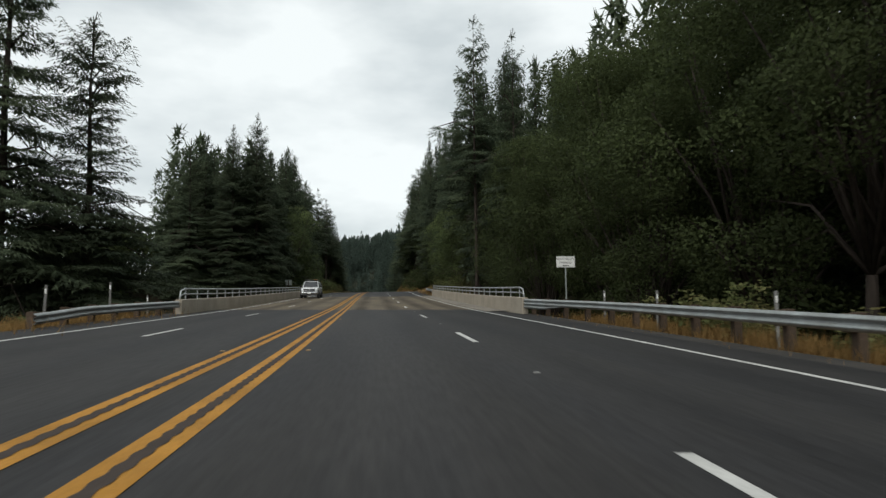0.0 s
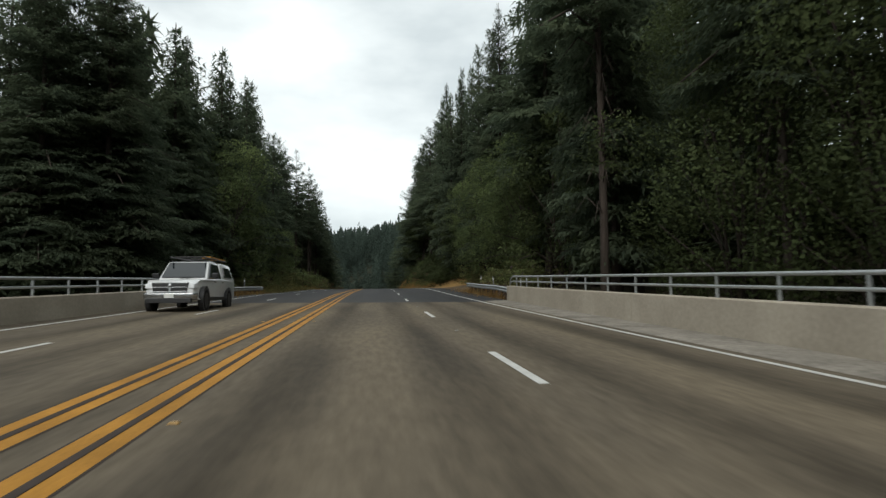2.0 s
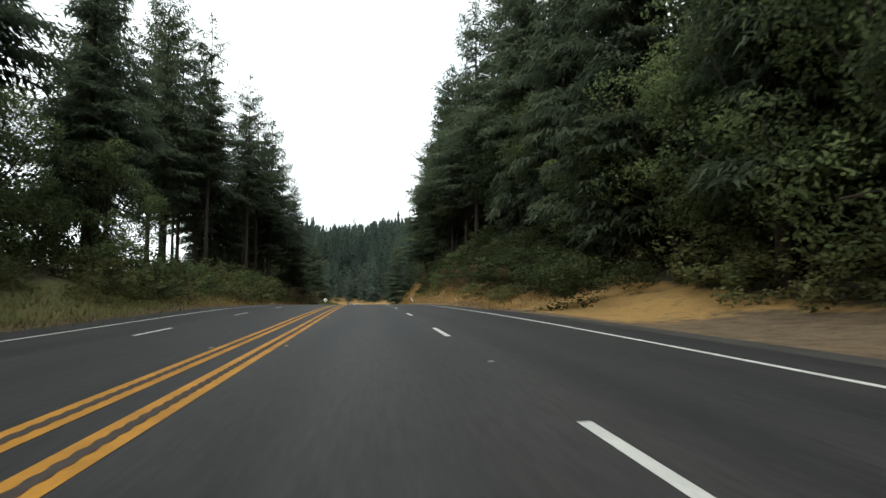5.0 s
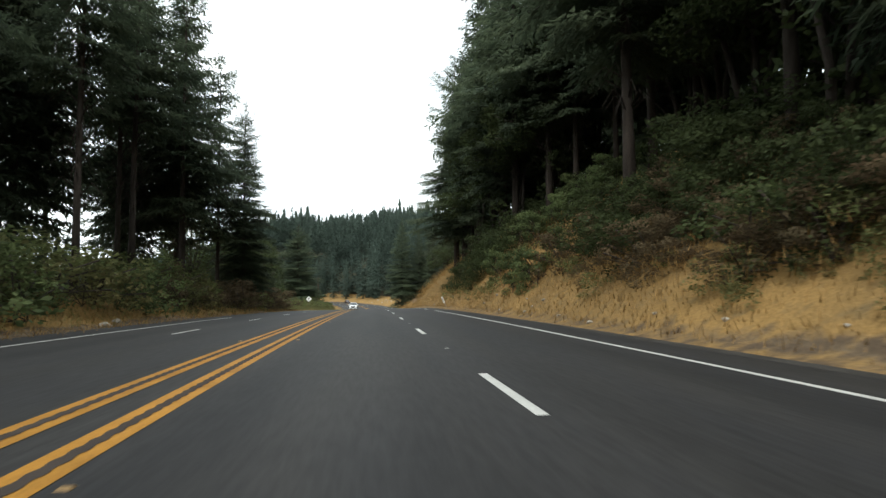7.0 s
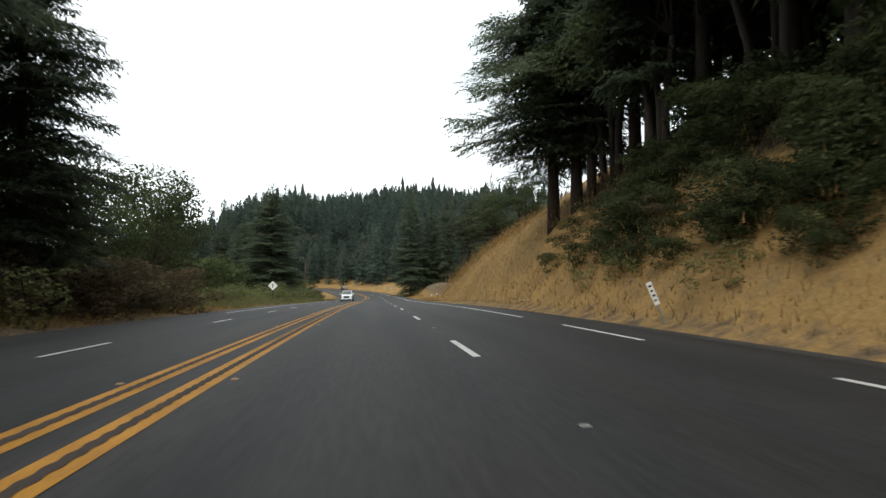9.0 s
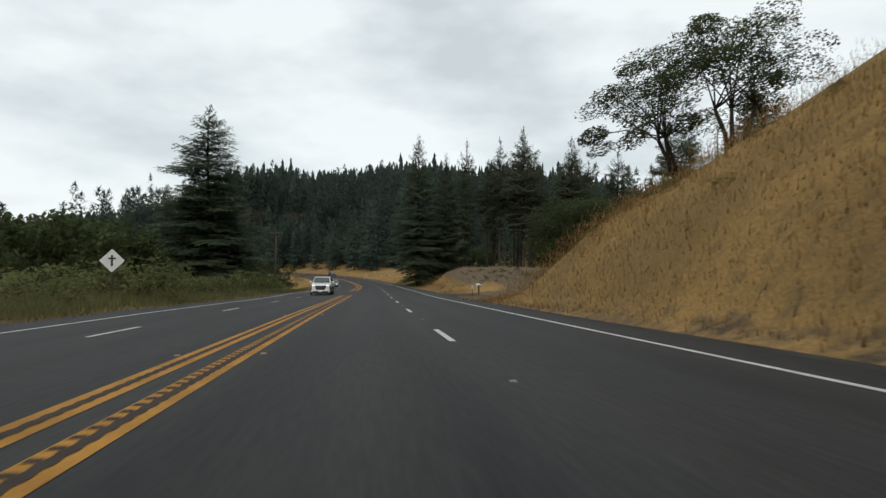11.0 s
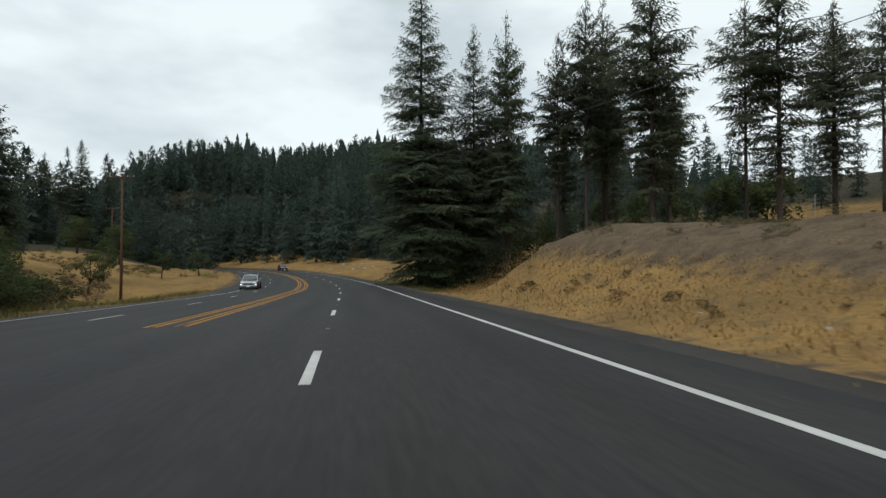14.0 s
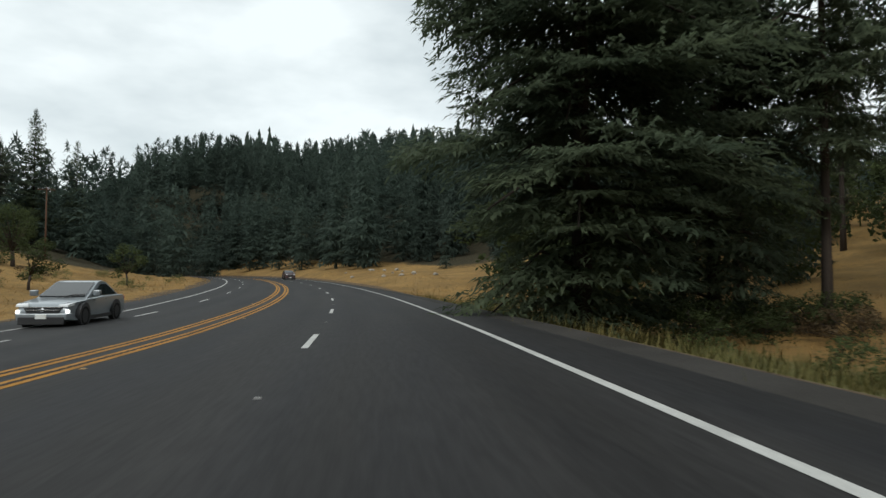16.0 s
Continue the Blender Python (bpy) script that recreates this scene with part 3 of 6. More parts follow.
def rungs(s0, s1, u, off, parent):
    """Worn-through cross marks of the milled strip on a yellow line, as one part."""
    vs, fs = [], []
    for s in np.arange(s0, s1, 0.31):
        o, mid = len(vs), float(bent(u, s)) + off
        for ds, du in ((0, -0.05), (0, 0.05), (0.12, 0.05), (0.12, -0.05)):
            vs.append(over_road(float(s) + ds, mid + du, 0.010))
        fs.append((o, o + 1, o + 2, o + 3))
    put("rumble_marks", mesh_of("rumble_marks", vs, fs, GROOVE), parent)


SPANS = [(-60, 36.2, road), (36.2, 75.8, deck), (75.8, 304.5, road_two), (328.5, ROAD_END, road_two)]
ALONG = (7, 52, 163, 208, 286, 330, 358, 372, 430)
PAIRS = ((ALONG, (-4.66, -4.56, -4.55, -4.50, -4.30, -4.47, -4.38, -3.98, -3.95)), (ALONG, (-3.74, -3.82, -3.73, -3.76, -3.62, -3.72, -3.68, -3.25, -3.2)))
for s0, s1, owner in SPANS:
    for row, u in enumerate(PAIRS):
        if owner is deck:
            marking("line_border", s0, s1, u, 0.43, GROOVE, owner, lift=0.003)
        for side in (-0.115, 0.115):
            marking("yellow_line", s0, s1, (u[0], tuple(v + side for v in u[1])), 0.15, YELLOW, owner, label="solid yellow line")
        if row and s0 > 70:
            rungs(max(s0, 215), min(s1, 330), u, -0.115, owner)
        wavy("rumble_groove", s0, min(s1, 400), u, 0.075, 0.0 if owner is deck else 0.03, owner)
for s0, s1, owner in ((-60, 36.2, road), (36.2, 75.8, deck), (75.8, 208, road_two), (213.2, 218.4, road_two), (223.2, ROAD_END, road_two)):
    marking("edge_line", s0, s1, 3.71, 0.13, WHITE, owner, label="solid white edge line")
for s0, s1, owner in ((-60, 36.2, road), (36.2, 75.8, deck), (75.8, 196, road_two), (238, ROAD_END, road_two)):
    marking("edge_line", s0, s1, ((300, 334, 352, 370, 382, 396), (-10.08, -10.8, -10.9, -9.8, -9.3, -9.6)), 0.13, WHITE, owner, label="solid white edge line")
DASH_STARTS = [-23.2, -11.0, 1.2, 13.4, 25.5, 39.5, 51.6, 63.8, 77.4, 89.6, 101.8, 114.0, 126.2, 138.0, 150.2, 162.4, 174.6, 186.8, 199.0, 211.2, 223.4, 235.6, 245.6, 257.8, 270.0, 282.2, 294.4, 306.6, 318.8, 331.0, 343.2, 355.3, 367.5, 379.7, 391.9, 404.1, 416.3, 428.5, 440.7, 452.9, 465.1, 477.2, 489.4, 501.6, 513.8, 526.0, 538.2, 550.4, 562.6, 574.8, 587.0]
for s in DASH_STARTS:
    owner = road if s < 34 else deck if s < 75 else road_two
    marking("lane_dash", s, s + 3.05, 0.0, 0.13, WHITE, owner)
    marking("lane_dash", s + 2.0, s + 5.05, -7.63, 0.12, WHITE, owner)


MARKER_WHITE = material("worn_marker_ceramic", (0.17, 0.17, 0.16), 0.5, vary=0.3, random_obj=0.25)
MARKER_YELLOW = material("yellow_marker_plastic", (0.27, 0.16, 0.045), 0.4, vary=0.2, random_obj=0.2)


def pavement_marker(name, mat):
    """A low ceramic lane marker: a square block with sloping sides."""
    bm = bmesh.new()
    box(bm, -0.045, 0.045, -0.04, 0.04, 0.0, 0.015)
    for v in bm.verts:
        if v.co.z > 0.01:
            v.co.x, v.co.y = v.co.x * 0.72, v.co.y * 0.55
    return from_bm(name, bm, mat)


WHITE_BLOCK, YELLOW_BLOCK = pavement_marker("pavement_marker", MARKER_WHITE), pavement_marker("pavement_marker", MARKER_YELLOW)
for s in DASH_STARTS:
    for ds, u, block in ((7.2, 0.02, WHITE_BLOCK), (10.5, -3.42, YELLOW_BLOCK), (10.4, -4.84, YELLOW_BLOCK)):
        if 300 < s + ds < 330 and u < -1:
            continue
        at_s = s + ds
        owner = road if at_s < 36.2 else deck if at_s < 75.8 else road_two
        spot = over_road(at_s, float(np.interp(at_s, ALONG, PAIRS[1][1])) + 0.33 if u == -3.42 else float(np.interp(at_s, ALONG, PAIRS[0][1])) - 0.28 if u < -4 else u, 0.004)
        put("pavement_marker", block, owner, m=Matrix.Translation(Vector(spot)) @ pose(0, 0, 0, 0, 0, heading(at_s)))


# ------------------------------------------------------------------ trees
def crown_sprays(seed, H, R, base, layers, per, droop, shape, gap=0.0, spray=1.0, tuft=0.5):
    """Needle tufts on the twigs of whorled boughs. Returns points, faces, the direction each tuft is shaded by, and the bough lines."""
    g = np.random.default_rng(seed)
    starts, tips, widths, shades, wood = [], [], [], [], []
    for i in range(layers):
        f = i / (layers - 1)
        z = H * (base + (0.985 - base) * f ** 0.92)
        reach = R * shape(f) * g.uniform(0.78, 1.14)
        for k in range(max(4, round(per * (1 - 0.35 * f)))):
            if g.random() < gap:
                continue
            a = 2 * math.pi * (k + g.uniform(-0.35, 0.35)) / per + i * 2.4
            L = max(0.3, reach * g.uniform(0.5, 1.18))
            zz = z + g.uniform(-0.5, 0.5) * H * 0.9 / layers
            out = np.array([math.cos(a), math.sin(a), 0.0])
            rise = math.tan(-0.10 + 0.95 * f ** 1.7 + g.uniform(-0.2, 0.2)) - 0.15 * droop

            def on_bough(w):
                w = np.asarray(w, float)
                lift = zz + L * (rise * w - droop * 0.55 * (1 - 0.8 * f) * w * w + 0.12 * w ** 3)
                return out * (L * w)[..., None] + np.stack([0 * w, 0 * w, lift], -1)
            wood.append((tuple(on_bough(0.0)), tuple(on_bough(0.95)), L))
            pairs = max(2, int(L / (tuft * 0.65)))
            w = np.repeat(0.08 + 0.92 * (np.arange(pairs) + g.uniform(0.2, 0.8, pairs)) / pairs, 2)
            twigs = 2 * pairs
            sd = np.tile([-1.0, 1.0], pairs)
            l = spray * L * 0.46 * np.sin(np.pi * np.minimum(1.0, 0.16 + 0.80 * w)) ** 0.8 * g.uniform(0.7, 1.25, twigs) + tuft * 0.35
            b = a + sd * g.uniform(0.55, 1.1, twigs)
            d = np.stack([np.cos(b), np.sin(b), -g.uniform(0.05, 0.5, twigs) * (0.4 + droop)], -1)
            n = out * 0.75 + np.stack([np.cos(b) * 0.3, np.sin(b) * 0.3, np.full(twigs, 0.75)], -1) + g.uniform(-0.28, 0.28, (twigs, 3))
            steps = np.maximum(1, (l / (tuft * 0.62)).astype(int))
            idx = np.repeat(np.arange(twigs), steps)
            q = np.arange(len(idx)) - np.repeat(np.cumsum(steps) - steps, steps)
            m = len(idx)
            c = b[idx] + np.where((q + idx // 2) % 2 == 0, -1, 1) * g.uniform(0.15, 0.8, m)
            e = np.stack([np.cos(c), np.sin(c), g.uniform(-1.1, 0.15, m)], -1) * (tuft * g.uniform(0.7, 1.3, m))[:, None]
            starts.append(on_bough(w)[idx] + d[idx] * (l[idx] * q / steps[idx])[:, None])
            tips.append(e)
            widths.append(tuft * g.uniform(0.18, 0.30, m))
            shades.append(n[idx])
            tip = on_bough(1.0) - on_bough(0.9)
            starts.append(on_bough(0.9)[None])
            tips.append((tip / np.linalg.norm(tip) * tuft * 1.1)[None])
            widths.append(np.array([tuft * 0.2]))
            shades.append((out + np.array([0, 0, 0.7]))[None])
    a = np.arange(6) * 1.05
    o = np.stack([np.cos(a), np.sin(a), 0 * a], -1)
    starts.append(np.stack([0 * a, 0 * a, H * (0.965 + 0.004 * np.arange(6))], -1))
    tips.append(o * tuft * 0.25 + np.array([0, 0, tuft * 0.9]))
    widths.append(np.full(6, tuft * 0.14))
    shades.append(o + np.array([0, 0, 0.5]))
    p, e, w, n = (np.concatenate(x) for x in (starts, tips, widths, shades))
    side = np.stack([-e[:, 1], e[:, 0], g.uniform(-0.5, 0.5, len(e)) * np.linalg.norm(e, axis=1)], -1)
    side *= (w / np.maximum(np.linalg.norm(side, axis=1), 1e-6))[:, None]
    tri = np.stack([p - side, p + side, p + e], 1)
    flip = (np.cross(tri[:, 1] - tri[:, 0], tri[:, 2] - tri[:, 0]) * n).sum(1) < 0
    tri[flip] = tri[flip][:, [1, 0, 2]]
    return tri.reshape(-1, 3), np.arange(len(tri) * 3).reshape(-1, 3), np.repeat(n, 3, axis=0), wood


def trunk_mesh(name, rng, H, r, mat, top=0.96, lean=0.0, limbs=(), sides=7):
    n = 7
    pts = [(lean * H * (i / n) ** 1.4 + rng.uniform(-0.04, 0.04) * r * i, rng.uniform(-0.05, 0.05) * r * i, H * top * i / n - (0.5 if i == 0 else 0)) for i in range(n + 1)]
    rad = [r * (1.25 if i == 0 else (1 - 0.9 * (i / n) ** 1.1)) for i in range(n + 1)]
    pieces = [tube(pts, rad, sides)]
    for p, q, w in limbs:
        pieces.append(tube([p, ((p[0] + q[0]) / 2, (p[1] + q[1]) / 2, (p[2] + q[2]) / 2 + 0.03 * H), q], [w, w * 0.75, w * 0.3], 4))
    vs, fs = joined(*pieces)
    return mesh_of(name, vs, fs, mat, True)


def fir_shape(f):
    return (1 - f) ** 0.70 * (0.62 + 0.38 * min(1, f * 6)) + 0.03


def column_shape(f):
    return min(1.0, (1 - f) * 2.0) ** 0.75 * (0.72 + 0.28 * math.sin(f * 9)) + 0.03


def pine_shape(f):
    return (0.45 + 0.55 * math.sin(min(1, f * 1.15) * math.pi)) * min(1, (1 - f) * 3) ** 0.6 + 0.04


KINDS = {}
LEAVES = {}


def keep_leaves(me, vs, fs, ns):
    """Remembers the points, faces and shading directions of a crown, for the joined masses."""
    LEAVES[me] = (np.asarray(vs, np.float32), np.asarray(fs, np.int32), np.asarray(ns, np.float32))
    return me


def conifer_kind(key, label, H, R, base, layers, per, droop, shape, leaf, bark, r, gap=0.0, spray=1.0, seed=1, stubs=0, limb_count=12, tuft=0.5):
    """Keeps the meshes of one kind of conifer, built once."""
    rng = random.Random(seed)
    vs, fs, ns, wood = crown_sprays(seed, H, R, base, layers, per, droop, shape, gap, spray, tuft)
    limbs = [(p, q, 0.03 + 0.012 * L) for p, q, L in rng.sample(wood, min(len(wood), limb_count))]
    for _ in range(stubs):
        z, a = rng.uniform(0.15, base + 0.1) * H, rng.uniform(0, 6.28)
        l = rng.uniform(0.4, 1.6)
        limbs.append(((0, 0, z), (math.cos(a) * l, math.sin(a) * l, z + rng.uniform(-0.4, 0.1)), 0.03))
    KINDS[key] = (label, H, trunk_mesh("trunk", rng, H, r, bark, limbs=limbs), keep_leaves(leaf_mesh("crown", vs, fs, ns, leaf), vs, fs, ns))


conifer_kind("fir", "tall dark green fir tree with drooping layered branches", 26, 4.6, 0.08, 46, 9, 0.45, fir_shape, FIR, BARK, 0.30, seed=3, tuft=0.42, gap=0.05)
conifer_kind("fir_b", "tall dark green fir tree with drooping layered branches", 26, 4.3, 0.13, 44, 9, 0.5, fir_shape, FIR, BARK, 0.34, gap=0.1, seed=5, tuft=0.42)
conifer_kind("fir_thin", "slender dark conifer with ragged open branches", 26, 4.0, 0.18, 42, 9, 0.5, column_shape, FIR, BARK, 0.28, gap=0.06, seed=7, tuft=0.38)
conifer_kind("fir_bare", "tall conifer with a bare lower trunk and ragged crown", 26, 4.2, 0.28, 38, 8, 0.4, column_shape, FIR, BARK, 0.23, gap=0.36, seed=9, stubs=40, tuft=0.34)
conifer_kind("fir_pole", "slim tall conifer with a long bare trunk and thin ragged crown", 26, 3.5, 0.42, 32, 7, 0.4, column_shape, FIR, BARK, 0.20, gap=0.4, seed=10, stubs=50, tuft=0.26)
conifer_kind("pine", "open grey-green pine with a thin ragged crown", 26, 3.5, 0.30, 34, 8, 0.15, pine_shape, PINE, BARK, 0.28, gap=0.46, seed=11, stubs=40, limb_count=70, tuft=0.34)
conifer_kind("pine_b", "open grey-green pine with a thin ragged crown", 26, 3.2, 0.42, 30, 8, 0.2, pine_shape, PINE, BARK, 0.25, gap=0.48, seed=13, stubs=46, limb_count=60, tuft=0.34)
conifer_kind("mass", "dark conifer in the roadside forest", 26, 5.0, 0.06, 20, 7, 0.5, fir_shape, FIR, BARK, 0.4, seed=15, limb_count=0, tuft=1.2)
conifer_kind("mass_b", "dark conifer in the roadside forest", 26, 4.7, 0.10, 19, 7, 0.5, column_shape, FIR, BARK, 0.4, seed=17, gap=0.03, limb_count=0, tuft=1.2)


def leaf_ball(g, c, r, n, size, heart, flat=0.75):
    """Small leaf clumps over a rounded puff, shaded as one mass: points and shading directions, four to a leaf."""
    c = np.array(c)
    away = c - np.array(heart)
    away = away / max(1e-6, np.linalg.norm(away))

    def unit(v):
        return v / np.maximum(np.linalg.norm(v, axis=1, keepdims=True), 1e-6)
    d = unit(g.normal(0, 1, (n, 3)))
    p = c + d * np.array([1, 1, flat]) * (r * g.uniform(0.62, 1.07, n))[:, None]
    a = unit(g.normal(0, 1, (n, 3)) * np.array([1, 1, 0.6])) * (size * g.uniform(0.6, 1.4, n))[:, None]
    b = unit(np.cross(a, g.normal(0, 1, (n, 3)))) * (size * g.uniform(0.35, 0.7, n))[:, None]
    m = unit(d + away * 0.45 + g.normal(0, 0.22, (n, 3)) + np.array([0, 0, 0.4]))
    b[(np.cross(a, b) * m).sum(1) > 0] *= -1
    return np.stack([p - a, p - a * 0.1 + b, p + a, p - a * 0.1 - b], 1).reshape(-1, 3), np.repeat(m, 4, axis=0)


def broadleaf_kind(key, label, H, W, leaf, bark, seed, puffs, per, size, trunk_r=0.3, low=0.3, stems=1):
    """A broad-leaved tree: forked trunk, limbs that end in puffs of leaf clumps with gaps between them."""
    rng = random.Random(seed)
    g = np.random.default_rng(seed)
    vs, ns, pieces = [], [], []
    for _ in range(stems):
        ax, ay = (rng.uniform(-0.5, 0.5), rng.uniform(-0.5, 0.5)) if stems > 1 else (0, 0)
        fork = Vector((ax * 2 + rng.uniform(-0.3, 0.3), ay * 2 + rng.uniform(-0.3, 0.3), H * low))
        pieces.append(tube([(ax, ay, -0.5), (ax * 1.3 + 0.1, ay * 1.3, H * low * 0.5), fork], [trunk_r * 1.3, trunk_r, trunk_r * 0.8], 8))
        for i in range(puffs // stems):
            f = rng.random() ** 0.8
            a = rng.uniform(0, 6.283)
            zz = H * (low * 0.9 + (0.93 - low * 0.9) * f)
            rr = W * math.sqrt(max(0.05, 1 - ((f - 0.38) / 0.70) ** 2)) * rng.uniform(0.30, 1.0)
            c = Vector((math.cos(a) * rr, math.sin(a) * rr, zz))
            pr = W * rng.uniform(0.20, 0.34)
            v, w = leaf_ball(g, c, pr, per, size, (0, 0, H * 0.45))
            vs.append(v)
            ns.append(w)
            if i % 2 == 0:
                mid = fork.lerp(c, 0.5) + Vector((0, 0, 0.05 * H))
                pieces.append(tube([fork, mid, c], [trunk_r * 0.45, trunk_r * 0.28, 0.03], 5))
    tv, tf = joined(*pieces)
    vs, ns = np.concatenate(vs), np.concatenate(ns)
    fs = np.arange(len(vs)).reshape(-1, 4)
    KINDS[key] = (label, H, mesh_of("trunk", tv, tf, bark, True), keep_leaves(leaf_mesh("crown", vs, fs, ns, leaf), vs, fs, ns))


conifer_kind("fir_near", "tall dark green fir tree with drooping layered branches", 26, 4.3, 0.10, 50, 10, 0.5, fir_shape, FIR, BARK, 0.25, gap=0.12, seed=19, limb_count=60, tuft=0.19)
conifer_kind("fir_near_b", "tall dark green fir tree with ragged spreading branches", 26, 4.4, 0.16, 42, 9, 0.42, column_shape, FIR, BARK, 0.26, gap=0.2, seed=39, limb_count=60, tuft=0.19)
conifer_kind("fir_full", "dense dark green fir tree with branches down to the ground", 26, 4.6, 0.05, 52, 10, 0.5, fir_shape, FIR, BARK, 0.27, gap=0.2, seed=45, limb_count=30, tuft=0.2)
broadleaf_kind("oak", "broad green deciduous tree with rounded leafy masses", 13, 5.2, OAK, BARK, 21, 44, 420, 0.105, 0.20, 0.16, stems=2)
broadleaf_kind("oak_b", "broad green deciduous tree with rounded leafy masses", 13, 5.8, OAK, BARK, 23, 46, 420, 0.105, 0.20, 0.12, stems=2)
broadleaf_kind("oak_tall", "tall dark green deciduous tree in dense woods", 26, 8.2, DARK_OAK, BARK, 22, 60, 680, 0.115, 0.30, 0.14, stems=2)
broadleaf_kind("live_oak", "dark spreading oak tree on the dry grass slope", 9, 5.4, DARK_OAK, BARK, 25, 44, 190, 0.13, 0.34, 0.28)
broadleaf_kind("meadow_oak", "large dark spreading oak beside the ranch gate", 9.5, 6.8, DARK_OAK, BARK, 26, 112, 380, 0.12, 0.36, 0.36)
broadleaf_kind("madrone", "leaning dark tree with bare limbs on the slope", 14, 4.6, DARK_OAK, BARK, 27, 44, 300, 0.115, 0.15, 0.34, stems=3)
broadleaf_kind("shrub", "tangled green roadside shrub", 2.2, 1.7, BRUSH, BARK, 29, 20, 48, 0.085, 0.03, 0.03, stems=2)
broadleaf_kind("shrub_b", "tangled green roadside shrub", 2.2, 1.5, OAK, BARK, 31, 20, 48, 0.085, 0.03, 0.03, stems=2)
broadleaf_kind("shrub_round", "rounded green bush on the dry grass slope", 2.2, 1.0, OAK, BARK, 43, 34, 150, 0.05, 0.02, 0.02, stems=2)
broadleaf_kind("thicket", "dark leafy undergrowth tree", 8, 4.6, DARK_OAK, BARK, 41, 28, 52, 0.29, 0.16, 0.10, stems=2)
broadleaf_kind("shrub_dark", "dark leafy undergrowth on the wooded slope", 2.2, 1.7, DARK_OAK, BARK, 35, 22, 84, 0.066, 0.03, 0.03, stems=2)
broadleaf_kind("shrub_dry", "dry brown roadside brush", 2.2, 1.5, DRY_BRUSH, BARK, 37, 22, 76, 0.064, 0.03, 0.03, stems=2)
broadleaf_kind("sapling", "small young tree with thin leafy crown", 4, 1.6, DARK_OAK, BARK, 33, 18, 110, 0.075, 0.08, 0.3)

FIRST = {}


def plant(key, s, u, height, turn=None, wide=1.0, rng=random.Random(77), sink=0.0, label="", lean=0.0, category="", group=""):
    """One tree or shrub of a kind, standing on the ground sheet."""
    text, H, trunk, crown = KINDS[key]
    k = height / H
    small = key.startswith("shrub")
    m = Matrix.Translation(at(s, u, -sink)) @ Euler((0, radians(lean), radians(turn if turn is not None else rng.uniform(0, 360)))).to_matrix().to_4x4() @ Matrix.Diagonal((k * wide, k * wide, k, 1))
    name = "shrub" if small else "broadleaf_tree" if key in ("oak", "oak_b", "live_oak", "madrone", "sapling", "thicket", "oak_tall", "meadow_oak") else "conifer"
    if key not in FIRST:
        ob = thing(name, m, label or text, category or ("shrub" if small else "tree"), group or ("roadside shrubs" if small else "forest trees"))
        put("stem" if small else "trunk", trunk, ob)
        put("foliage" if small else "crown", crown, ob)
        FIRST[key] = ob
        return ob
    src = FIRST[key]
    ob = thing(name, m, label or text, src["category"], group or src["group"])
    for c in src.children:
        put(c.name.split(".")[0], c.data, ob)
    return ob


